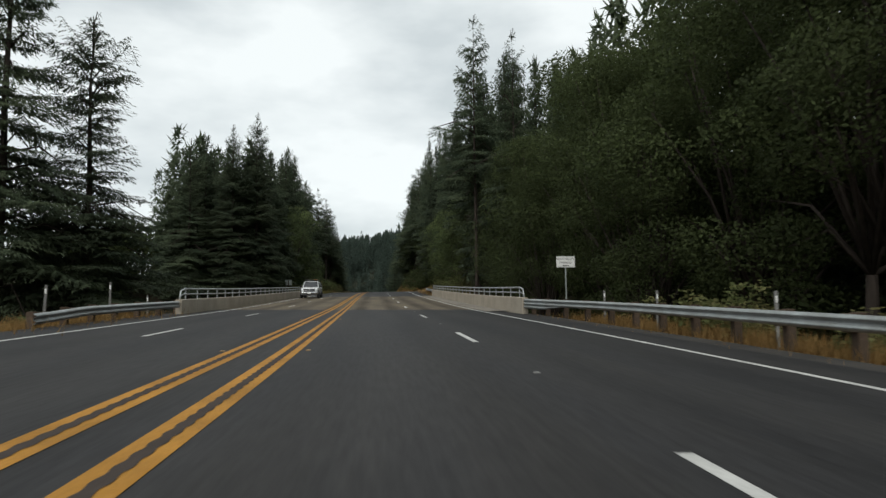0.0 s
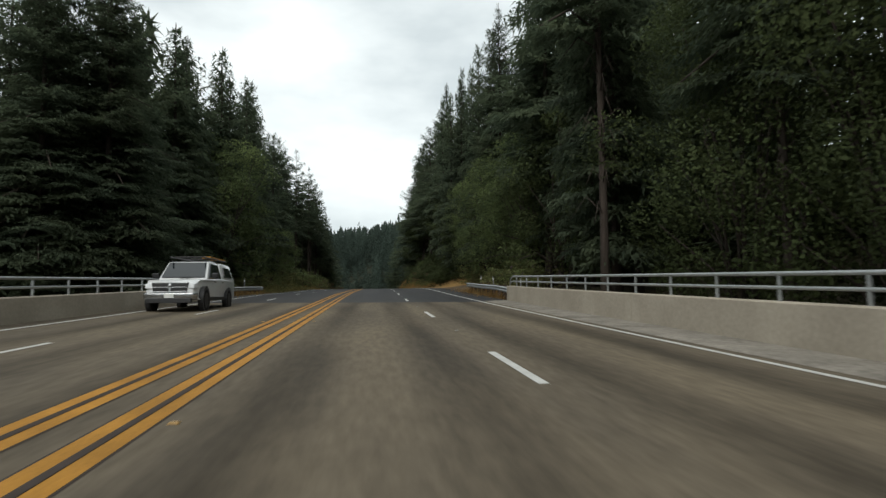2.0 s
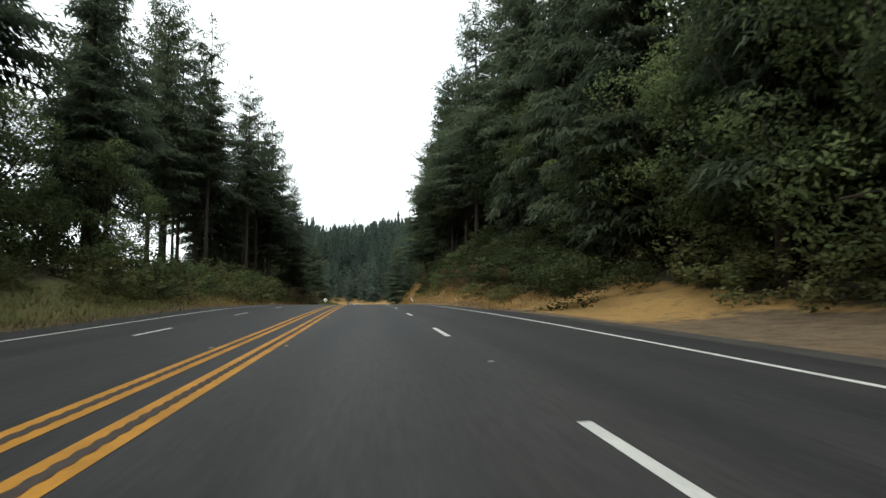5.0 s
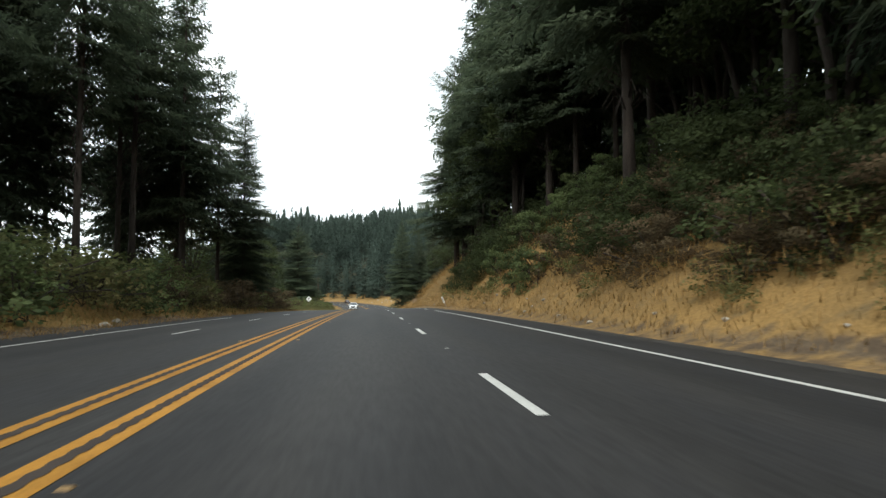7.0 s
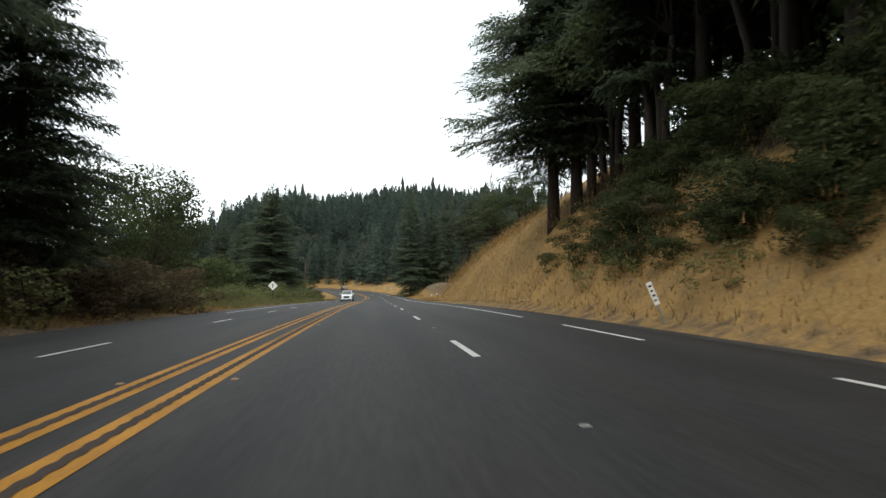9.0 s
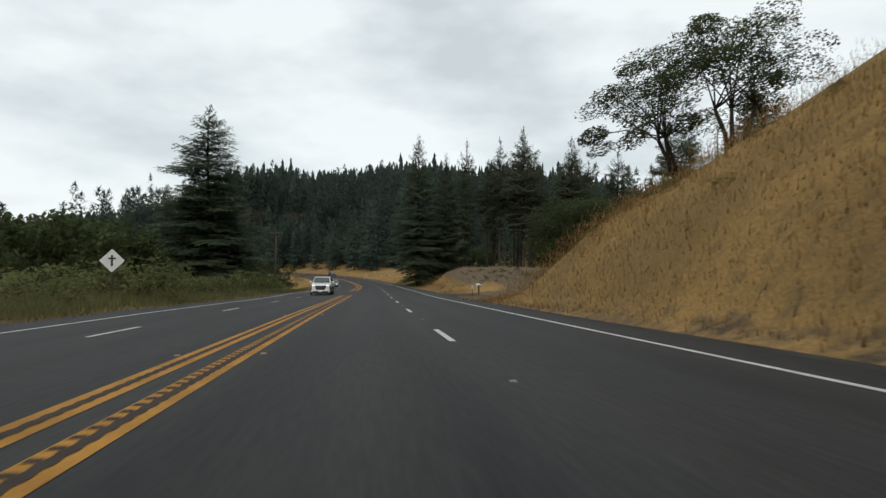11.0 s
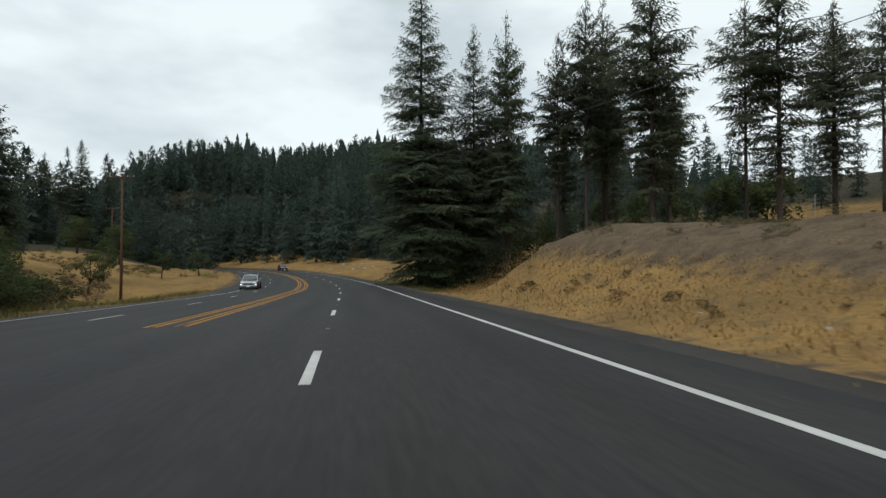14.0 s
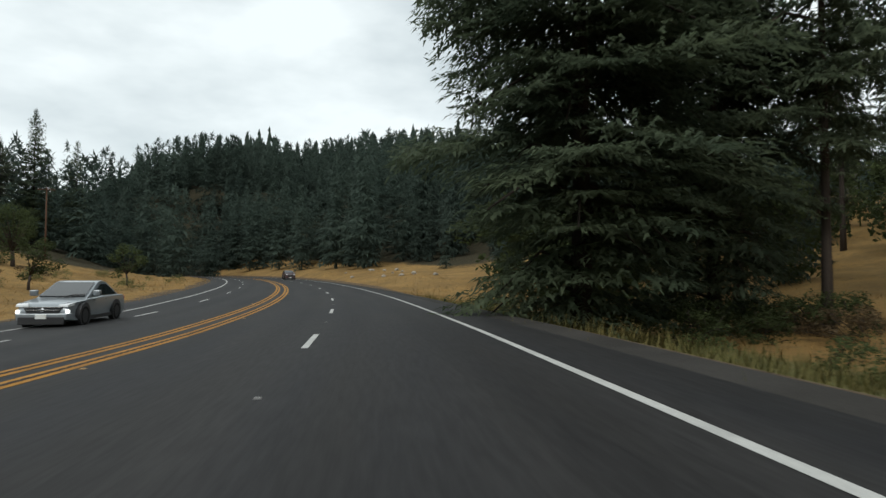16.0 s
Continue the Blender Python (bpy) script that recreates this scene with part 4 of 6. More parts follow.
# trees that can be told apart: kind, along, across, height of the tip over the ground, width
for row in (
    ("fir_near_b", 45, -27.5, 39, 0.95), ("fir_near_b", 48.5, -23.4, 28.8, 1.3), ("fir_bare", 42, -37, 30, 0.9),
    ("fir_near", 82.5, -17.4, 25.5, 1.05), ("fir_near", 80.4, -20, 23.8, 1.05), ("fir_b", 85.7, -24.8, 23.5, 1.0), ("fir", 90, -19, 21, 1.1), ("fir", 96, -18, 22, 1.15), ("fir", 102, -19, 23, 1.15), ("fir_b", 114, -18, 23, 1.15), ("fir", 126, -18.5, 25, 1.1), ("fir_near", 87, -19, 21, 1.2), ("fir_near_b", 79.5, -25, 22, 1.1), ("fir_bare", 84, -21.5, 22, 1.0), ("fir_b", 91, -25, 22, 1.0), ("fir_near", 85, -28, 18, 1.1),
    ("fir", 109.2, -17.6, 25, 1.05), ("fir_b", 133.4, -19.3, 28, 0.9), ("fir_b", 119, -20, 25, 1.0), ("fir_thin", 152, -19, 25, 1.0), ("fir_thin", 143, -22, 31, 0.9), ("fir_bare", 172, -21, 29, 0.9), ("fir", 195.4, -22.6, 28, 0.85), ("pine", 198.8, -31.6, 41, 0.8), ("fir_pole", 161, -21.5, 27, 0.9), ("fir_bare", 183, -21, 28, 0.9),
    ("fir_pole", 78, 11.1, 38, 0.9), ("fir_bare", 171, 13.2, 33, 1.1), ("fir_bare", 186, 11.4, 33, 1.1), ("fir_bare", 206, 13.2, 31, 1.1), ("fir_b", 165, 12.0, 33, 0.72), ("fir_b", 154, 12.2, 33, 0.72), ("fir", 144, 12.6, 33, 0.72), ("fir_b", 133, 13.5, 35, 0.7), ("fir_bare", 190, 14.6, 31, 1.0), ("fir_bare", 203, 14.5, 28, 1.0), ("fir_bare", 213, 12, 34, 1.15), ("fir_bare", 220, 12.2, 34, 1.15), ("fir_bare", 226, 12.5, 33, 1.15), ("fir_bare", 233, 12.5, 32, 1.15), ("fir_bare", 176, 13, 32, 1.0), ("fir_bare", 209, 14.4, 30, 1.0), ("fir_b", 195, 25, 26, 1.1), ("fir_b", 201, 22.5, 26, 1.1), ("fir_b", 189, 23, 26, 1.1), ("fir_b", 206, 27, 26, 1.1), ("fir_near_b", 240.3, 10.1, 30, 1.25), ("fir_b", 238, 10.9, 28, 0.95), ("fir_bare", 236.2, 11.2, 30, 1.0), ("fir_thin", 229, 11.5, 27, 1.0), ("fir_b", 232, 19, 24, 1.1), ("fir_b", 224, 16, 25, 1.1), ("fir_b", 215, 19, 26, 1.1), ("fir_thin", 217, 12, 28, 1.0), ("fir_near", 122, 14.4, 36, 0.95), ("fir_bare", 100, 14.2, 40, 1.0), ("fir", 92, 15.5, 31, 0.6), ("fir_b", 100, 15.5, 34, 0.7), ("fir_b", 112.8, 23.4, 43, 0.65), ("fir_b", 103.4, 26.2, 38, 0.65), ("fir_thin", 88, 17.5, 36, 0.8), ("fir", 121, 19, 39, 0.65), ("fir", 138, 17, 38, 0.65), ("fir_b", 150, 15.5, 36, 0.65), ("fir", 170, 13.5, 37, 0.65), ("fir_b", 161, 15.5, 37, 0.65), ("fir_b", 81, 13, 31, 0.85), ("fir_thin", 97, 21, 37, 0.8), ("fir_pole", 66, 13.5, 36, 0.8), ("fir", 129, 21, 40, 0.65),
    ("fir_near", 227.7, -15.8, 23.5, 1.1), ("fir_bare", 221, -17, 26, 1.0), ("fir_bare", 217, -19.5, 28, 1.0), ("fir_bare", 209, -17, 28, 1.0), ("fir_pole", 200, -17.5, 28, 1.1), ("fir_bare", 187, -26, 28, 1.0), ("fir_bare", 170, -27, 28, 1.0), ("fir_pole", 201, -29, 28, 1.0), ("fir_pole", 178.5, -21.5, 27, 1.0), ("fir_bare", 196, -24, 29, 1.1), ("fir_bare", 224, -22, 24, 1.0), ("fir_thin", 212, -22, 29, 1.0), ("fir_pole", 213, -18, 27, 1.05), ("fir_pole", 204, -20, 29, 1.0), ("fir_pole", 191, -17, 28, 1.0), ("fir_bare", 182, -24, 30, 1.0), ("fir_pole", 176, -18, 28, 1.0), ("fir_thin", 218, -25, 25, 1.0), ("fir_bare", 165, -24, 30, 1.0), ("fir_bare", 208, -27, 27, 1.0),
    ("fir_near", 324.0, -21.8, 23.4, 2.0), ("fir", 331.5, -20.5, 13, 1.6), ("fir", 341, -32, 16, 1.2), ("fir_b", 375.4, -37, 20.5, 1.7), ("fir_b", 387, -36.5, 20, 1.4), ("fir_b", 334, -27, 15, 1.4),
    ("fir_full", 376.4, 8.7, 33, 1.05), ("fir_full", 378.4, 15.0, 30, 0.8), ("fir_bare", 376.6, 18.4, 27, 0.8), ("pine", 380.5, 26.6, 28, 0.7), ("pine_b", 381.5, 32.5, 27, 1.0), ("pine", 385.3, 21.1, 34, 0.7), ("pine_b", 375, 23.5, 27, 0.8), ("pine_b", 376.5, 30, 27, 0.9), ("pine", 389, 46.5, 26, 1.0), ("pine_b", 367, 40, 27, 0.9), ("pine", 372, 33, 27, 0.9), ("pine_b", 372.5, 25.6, 31, 0.75), ("pine_b", 386.8, 35.3, 36, 0.85), ("pine", 364.6, 28.5, 30, 1.0), ("pine", 357.5, 35.8, 26.5, 1.0),
    ("pine", 396, 23.6, 27, 0.9), ("pine", 405, 48, 27, 0.9), ("pine_b", 410, 21.6, 26, 1.0), ("pine_b", 416, 68, 28, 0.9), ("pine", 365.4, 48.5, 24, 1.2), ("pine", 357.2, 72, 34, 0.9), ("pine", 390.4, 74.9, 33, 0.9), ("pine_b", 381.1, 72.2, 31, 0.9), 
    ("pine", 335, 75, 26, 1.0), ("pine_b", 345, 66, 27, 1.0), ("fir_thin", 355, 58, 25, 1.1),
    ("fir", 512, -43.4, 29, 1.0), ("fir_b", 527.9, -35.6, 27, 0.9), ("pine", 515, -52, 24, 1.0), ("pine_b", 498, -48, 21, 1.0),
):
    plant(row[0], row[1], row[2], row[3], wide=row[4], sink=0.2)
for row in (
    ("oak", 104, 14.6, 15, 0.9), ("oak_b", 111, 14.2, 17, 0.85), ("oak", 118, 14.0, 15.5, 0.9), ("oak_b", 125.5, 13.8, 15, 0.9), ("oak", 133, 14.0, 14, 0.9), ("oak_b", 97.5, 15.5, 17, 0.9), ("oak", 107, 22, 18, 1.0), ("oak_b", 119, 21, 18, 1.0), ("oak", 141, 13.8, 12, 1.0), ("oak_b", 91, 16.5, 12, 0.9), ("oak_b", 128, 20, 17, 1.0), ("oak", 148, 13.2, 11, 0.9),
    ("oak_tall", 34, 21, 31, 0.94), ("oak_tall", 45, 18, 28, 0.88), ("oak_tall", 54, 20, 30, 0.94), ("oak_tall", 63, 16, 25, 0.88), ("oak_tall", 24, 20, 27, 0.94), ("oak_tall", 14, 22, 26, 0.94), ("oak_tall", 57, 14.5, 20, 0.75), ("oak_tall", 39, 16.5, 22, 0.88), ("oak_tall", 49, 25, 33, 1.00), ("oak_tall", 29, 26, 32, 1.00), ("oak_tall", 70, 15, 22, 0.88), ("oak_tall", 42, 28, 35, 1.00), ("oak_tall", 60, 24, 33, 1.00),
    ("oak", 126, -17, 9, 0.9), ("oak_b", 104, -17, 15, 0.9), ("oak", 110, -16.5, 11, 0.9), ("oak", 150, -17.5, 9, 0.9), ("oak_b", 137, -17, 8, 0.9),
    ("meadow_oak", 317.5, 24.6, 9.5, 1.06), ("live_oak", 256, -20, 12, 0.8), ("live_oak", 249, -18.5, 9, 0.8), ("live_oak", 241, -20, 9, 0.9), ("live_oak", 236, -24, 12, 0.8),
    ("madrone", 235, 12, 18, 1.0), ("madrone", 228, 11.5, 17, 0.9), ("madrone", 221, 12, 16, 0.9), ("madrone", 214, 12.5, 17, 0.9), ("madrone", 208, 13.5, 17, 0.9), ("madrone", 198, 21, 16, 1.0), ("madrone", 188, 17.5, 17, 0.9), ("madrone", 182, 15.5, 16, 0.9), ("madrone", 174, 13, 16, 0.9), ("madrone", 166, 13, 15, 0.9), ("madrone", 158, 12.5, 14, 0.9), ("madrone", 231, 17, 19, 1.0), ("madrone", 209, 18, 18, 1.0), ("madrone", 186, 19, 18, 1.0), ("madrone", 170, 18, 18, 1.0), ("madrone", 226, 18, 16, 1.0),
    ("sapling", 425, -18.8, 4.6, 1.2), ("sapling", 385, -26, 5, 1.2), ("sapling", 372, -31, 5.5, 1.3), ("live_oak", 436, -32, 7, 0.8), ("live_oak", 445, -40, 7, 0.8), ("sapling", 411, -23, 4.5, 1.2), ("live_oak", 356, -34, 6, 0.9), ("live_oak", 364, 14.5, 2.2, 0.7), ("live_oak", 341, -22.5, 5, 0.9), ("live_oak", 346, -20, 6, 0.9), ("live_oak", 352, -22, 5.5, 0.9), ("live_oak", 360, -26, 6.5, 0.9), ("live_oak", 349, -25, 4.5, 0.9), ("sapling", 398, -28, 5, 1.1),
):
    plant(row[0], row[1], row[2], row[3], wide=row[4], sink=0.2)
for s, u, h in ((236, 17.5, 26), (229, 15, 25), (221, 17, 27), (212, 16.5, 26), (201, 17, 27), (191, 18, 28), (179, 17, 27), (167, 17, 27)):
    plant("fir_bare", s, u, h, wide=1.0, sink=0.3)
for i in (k for k in range(18) if not 8 <= k <= 12):
    plant("thicket", 150 + 4.4 * i, 13.5 + 2.2 * (i * 7 % 5) / 2, 5.5 + (i * 5 % 4), wide=0.8, sink=0.3)

# the woods beside the road, filled in rows
rng = random.Random(5)


def turned(n, a):
    """Points or directions turned by a about the upright."""
    return np.stack([n[:, 0] * math.cos(a) - n[:, 1] * math.sin(a), n[:, 0] * math.sin(a) + n[:, 1] * math.cos(a), n[:, 2]], -1)


class Mass:
    """Gathers many crowns into one mesh."""
    def __init__(self):
        self.v, self.f, self.n, self.count = [], [], [], 0

    def add(self, v, f, n):
        self.v.append(v)
        self.f.append(f + self.count)
        self.n.append(n)
        self.count += len(v)

    def crown(self, me, base, wide, tall, a):
        v, f, n = LEAVES[me]
        self.add(turned(v * np.array([wide, wide, tall]), a) + np.array(tuple(base)), f, turned(n, a))

    def stem(self, base, r, h, sides):
        """A plain three-sided stem of triangles or quads."""
        q = np.arange(3) * 2.1
        ring = np.stack([np.cos(q), np.sin(q), 0 * q], -1)
        v = np.concatenate([ring * r, ring * r * 0.5 + np.array([0, 0, h])]) + np.array(tuple(base))
        quads = [(0, 1, 4, 3), (1, 2, 5, 4), (2, 0, 3, 5)]
        f = quads if sides == 4 else [x for a, b, c, d in quads for x in ((a, b, c), (a, c, d))]
        self.add(v, np.array(f, np.int32), np.concatenate([ring, ring]))

    def put(self, name, mat, label, category):
        return put(name, leaf_mesh(name, np.concatenate(self.v), np.concatenate(self.f), np.concatenate(self.n), mat), label=label, category=category, kind="stuff")


def woods(name, label, rows, kinds, mat=FIR):
    """Fills stretches behind the front rows with trees, as one mass: along, across, how many, heights."""
    mass = Mass()
    for s0, s1, u0, u1, n, h0, h1 in rows:
        done, tries = [], 0
        while len(done) < n and tries < n * 30:
            tries += 1
            s, u = rng.uniform(s0, s1), rng.uniform(u0, u1)
            if any((s - a) ** 2 + (u - b) ** 2 < 9 for a, b in done):
                continue
            done.append((s, u))
            H, crown = KINDS[rng.choice(kinds)][1::2]
            k, w, a = rng.uniform(h0, h1) / H, rng.uniform(0.75, 1.05), rng.uniform(0, 6.28)
            base = at(s, u, -0.3)
            mass.crown(crown, base, k * w if k < 1.2 else 1.2 * w, k, a)
            mass.stem(base, 0.012 * k * H, 0.6 * k * H, LEAVES[crown][1].shape[1])
    mass.put(name, mat, label, "forest")


woods("woods", "dark conifers close behind the first roadside trees", [(85, 96, -31, -24, 8, 17, 21)], ("fir", "fir_b"))
woods("woods", "dense dark conifer woods behind the roadside trees", [(92, 110, -33, -20, 14, 19, 25), (110, 150, -42, -21, 30, 19, 26), (62, 78, -60, -45, 4, 10, 13), (20, 60, -110, -70, 7, 8, 12)], ("mass", "mass_b"))
woods("woods", "dense dark conifer woods on the slope above the road", [(52, 150, 20, 46, 60, 28, 38), (5, 56, 26, 46, 26, 26, 34), (145, 250, 20, 42, 36, 22, 28)], ("mass", "mass_b"))
# these farther woods take the needle colour with haze mixed in
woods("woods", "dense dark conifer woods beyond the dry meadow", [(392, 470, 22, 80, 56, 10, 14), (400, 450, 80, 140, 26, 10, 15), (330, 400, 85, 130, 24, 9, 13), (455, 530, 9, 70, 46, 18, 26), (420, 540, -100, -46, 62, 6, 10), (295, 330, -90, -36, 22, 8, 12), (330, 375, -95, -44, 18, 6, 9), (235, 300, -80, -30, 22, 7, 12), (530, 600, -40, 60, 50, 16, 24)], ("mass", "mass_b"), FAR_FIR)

woods("woods", "dense dark broadleaf thickets behind meadow and roadside brush", [(96, 165, -33, -23, 26, 5, 8), (150, 200, -40, -28, 14, 3.8, 5.5), (80, 94, -47, -33, 10, 8.5, 11), (268, 292, -50, -27, 12, 6.5, 8.5), (292, 348, -48, -25, 30, 7, 9.5), (392, 420, 14, 72, 26, 7, 10), (375, 425, -95, -52, 20, 7, 10)], ("thicket",), DARK_OAK)


# single tall trees that stand out on the crest: x, y, height of the tip
CREST = [(-87, 725, 83), (-99, 712, 78.5), (-112, 700, 71), (-128, 690, 66), (-33.5, 740, 84), (-11, 740, 82), (-146, 640, 58), (-200, 560, 50), (-232, 520, 46)]


conifer_kind("far_fir", "dark conifer on the ridge", 26, 4.8, 0.06, 12, 6, 0.5, fir_shape, FAR_FIR, BARK, 0.3, seed=16, limb_count=0, tuft=1.35)
conifer_kind("far_fir_b", "dark conifer on the ridge", 26, 4.4, 0.10, 12, 6, 0.45, column_shape, FAR_FIR, BARK, 0.3, seed=18, limb_count=0, tuft=1.35)


def ridge_spots(r, n, s0, s1, u0, u1, x0, x1, y0, y1):
    """Points of the ground sheet within a stretch of the plan, off the road and not too close to one another."""
    out, seen = [], set()
    for _ in range(n * 40):
        s, u = r.uniform(s0, s1), r.uniform(u0, u1)
        if abs(u) < 15 and s < 605:
            continue
        x, y = plan(s, u)
        x, y = float(x), float(y)
        cell = (round(x / 4.5), round(y / 4.5))
        if not (x0 < x < x1 and y0 < y < y1) or cell in seen:
            continue
        seen.add(cell)
        out.append(Vector((x, y, float(ground_z(s, u)) - 0.5)))
        if len(out) == n:
            break
    return out


def ridge_woods():
    """The nearer forest of the ridge: full conifers as one mass."""
    r = random.Random(43)
    mass = Mass()
    crowns = [KINDS["far_fir"][3], KINDS["far_fir_b"][3]]
    spots = ridge_spots(r, 860, 440, 760, -330, 200, -330, 130, 478, 690)
    spots += ridge_spots(r, 420, 560, 760, -60, 120, -200, 60, 560, 690)
    spots += ridge_spots(r, 520, 440, 760, -330, -50, -330, -70, 478, 690)
    trees = [(Vector((x, y, top - 30)), 30) for x, y, top in CREST]
    trees += [(base, r.uniform(15, 25) if base.x > -120 else r.uniform(7, 12)) for base in spots]
    for n, (base, H) in enumerate(trees):
        k = H / 26
        mass.crown(crowns[n % 2], base, min(k, 0.95) * r.uniform(0.9, 1.3), k, r.uniform(0, 6.28))
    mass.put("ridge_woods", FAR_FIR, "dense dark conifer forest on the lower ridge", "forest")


ridge_woods()


def far_woods():
    """The distant forest on the ridge's upper slope: many small ragged conifers as one mass."""
    r = random.Random(41)
    vs, fs = [], []
    for base in ridge_spots(r, 1900, 600, 1100, -600, 330, -580, 220, 640, 810):
        H, R = r.uniform(15, 25), r.uniform(3.4, 5.0)
        if r.random() < 0.08:
            H *= 1.25
        if base.x < -110:
            H *= max(0.5, 1 + (base.x + 110) / 80)
        rows, pts = 7, 6
        for i in range(rows):
            f = i / rows
            z0, z1 = H * (0.06 + 0.94 * f), H * min(1.0, 0.06 + 0.94 * (f + 0.24))
            rr = R * ((1 - f) ** 0.85 + 0.05) * r.uniform(0.8, 1.15)
            ph = r.uniform(0, 6.28)
            o = len(vs)
            vs.append(base + Vector((0, 0, z1)))
            for k in range(pts * 2):
                a = ph + math.pi * k / pts
                q = rr * (r.uniform(0.7, 1.2) if k % 2 == 0 else r.uniform(0.4, 0.7))
                vs.append(base + Vector((math.cos(a) * q, math.sin(a) * q, z0 + H * r.uniform(-0.06, 0.05))))
            fs += [(o, o + 1 + k, o + 1 + (k + 1) % (pts * 2)) for k in range(pts * 2)]
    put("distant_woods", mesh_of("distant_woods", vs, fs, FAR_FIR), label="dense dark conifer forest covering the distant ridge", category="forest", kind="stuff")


far_woods()


plant("madrone", 275.6, 13.9, 7.0, turn=0, wide=1.5, lean=-22, label="leaning oak with an open crown on the slope's crest")
plant("madrone", 275.2, 17, 8.0, turn=70, wide=1.4, label="oak with an open crown on the slope's crest")


def dead_tree(s, u, height):
    """A bare standing conifer: grey trunk with short drooping limbs."""
    r = random.Random(91)
    th = thing("dead_tree", Matrix.Translation(at(s, u, -0.4)), "bare grey dead conifer standing among the pines", "tree", "forest trees")
    put("trunk", mesh_of("trunk", *tube([(0, 0, 0), (0.2, 0.1, height * 0.5), (-0.3, 0, height)], [0.3, 0.2, 0.03], 8), DEAD_WOOD, True), th)
    pieces = []
    for i in range(90):
        f = 0.3 + 0.68 * i / 90
        z, a = height * f, r.uniform(0, 6.283)
        l = (0.6 + 4.2 * (1 - f) ** 0.8) * r.uniform(0.5, 1.0)
        c, d = math.cos(a) * l, math.sin(a) * l
        pieces.append(tube([(0, 0, z), (c * 0.5, d * 0.5, z - 0.02 * l), (c, d, z - 0.32 * l)], [0.06, 0.045, 0.015], 4))
        for _ in range(3):
            g, b = r.uniform(0.4, 0.95), a + r.uniform(-0.9, 0.9)
            pieces.append(tube([(c * g, d * g, z - 0.25 * l * g), (c * g + math.cos(b) * 0.6, d * g + math.sin(b) * 0.6, z - 0.25 * l * g - 0.25)], [0.03, 0.01], 3))
    put("branches", mesh_of("branches", *joined(*pieces), DEAD_WOOD), th)


dead_tree(360.3, 67, 29)

# ------------------------------------------------------------------ bridge
def road_frame(s, u, h=0.0, ground=False, turn=0.0):
    """Pose on the road or ground, y along the road."""
    p = at(s, u, h) if ground else Vector(over_road(s, u, h))
    return Matrix.Translation(p) @ pose(0, 0, 0, 0, 0, heading(s) + turn)


def barrier(s0, s1, u, side, label, dz=0.0):
    """Concrete parapet in cast lengths with a kerb strip and a two-tube steel rail on posts."""
    th = thing("bridge_barrier", Matrix.Identity(4), label, "barrier", "bridge barriers")
    th.location.z = dz
    joints = [s0] + [s for s in (32.2, 46.6, 61.0) if s0 + 0.5 < s < s1] + [s1]
    for a, b in zip(joints, joints[1:]):
        ss = np.linspace(a + 0.012, b - 0.012, max(3, int((b - a) / 2)))
        r = [(u, -0.05), (u + side * 0.02, 0.78), (u + side * 0.05, 0.81), (u + side * 0.27, 0.81), (u + side * 0.30, 0.78), (u + side * 0.30, -0.9)]
        vs, fs = ribbon(ss, r if side > 0 else r[::-1], close=True)
        n, k = len(ss), len(r)
        fs += [tuple(range(k)), tuple((n - 1) * k + j for j in range(k - 1, -1, -1))]
        put("parapet", mesh_of("parapet", vs, fs, CONCRETE), th)
    def rail(h, r, name):
        ss = np.linspace(s0 + 0.9, s1 - 0.9, 24)
        pts = [Vector(p) for p in over_road(ss, np.full(24, u + side * 0.16), h)]
        a, b = Vector(over_road(s0 + 0.15, u + side * 0.16, 0.80)), Vector(over_road(s1 - 0.15, u + side * 0.16, 0.80))
        am, bm_ = Vector(over_road(s0 + 0.38, u + side * 0.16, 0.80 + (h - 0.80) * 0.80)), Vector(over_road(s1 - 0.38, u + side * 0.16, 0.80 + (h - 0.80) * 0.80))
        pts = [a, am, *pts, bm_, b]
        put(name, mesh_of(name, *tube(pts, [r] * len(pts), 8), RAIL_STEEL, True), th)
    rail(1.30, 0.040, "top_rail")
    rail(1.05, 0.034, "lower_rail")
    post = boxed("rail_post", (-0.025, 0.025, -0.032, 0.032, 0.0, 0.50), RAIL_STEEL, 0.008)
    for s in np.arange(s0 + 1.1, s1 - 0.8, 2.0):
        put("rail_post", post, th, m=road_frame(float(s), u + side * 0.16, 0.80))
    if side > 0:
        ss = np.linspace(s0 + 3, s1, 24)
        vs, fs = ribbon(ss, [(u - 1.15, 0.006), (u - 0.9, 0.03), (u, 0.05)])
        put("kerb_strip", mesh_of("kerb_strip", vs, fs, KERB_CONCRETE), th, label="pale concrete strip with dark stains")
    else:
        ss = np.linspace(s0 + 1, s1, 24)
        vs, fs = ribbon(ss, [(u, 0.05), (u + 0.30, 0.03), (u + 0.48, 0.006)])
        put("kerb_strip", mesh_of("kerb_strip", vs, fs, KERB_CONCRETE), th, label="pale concrete strip with dark stains")


barrier(29.9, 76.7, 5.15, 1, "pale concrete bridge barrier with a steel tube rail on top")
barrier(29.6, 78.0, -10.9, -1, "pale concrete bridge barrier with a steel tube rail on top", dz=-0.13)
abut = thing("bridge_underside", Matrix.Identity(4), "plain concrete beams below the bridge deck", "bridge", kind="structure")
for u in (-10.0, -6.0, -2.0, 2.0, 4.6):
    ss = np.linspace(33, 78, 12)
    vs, fs = ribbon(ss, [(u - 0.35, -0.55), (u + 0.35, -0.55), (u + 0.35, -1.6), (u - 0.35, -1.6)], close=True)
    put("beam", mesh_of("beam", vs, fs, CONCRETE), abut)


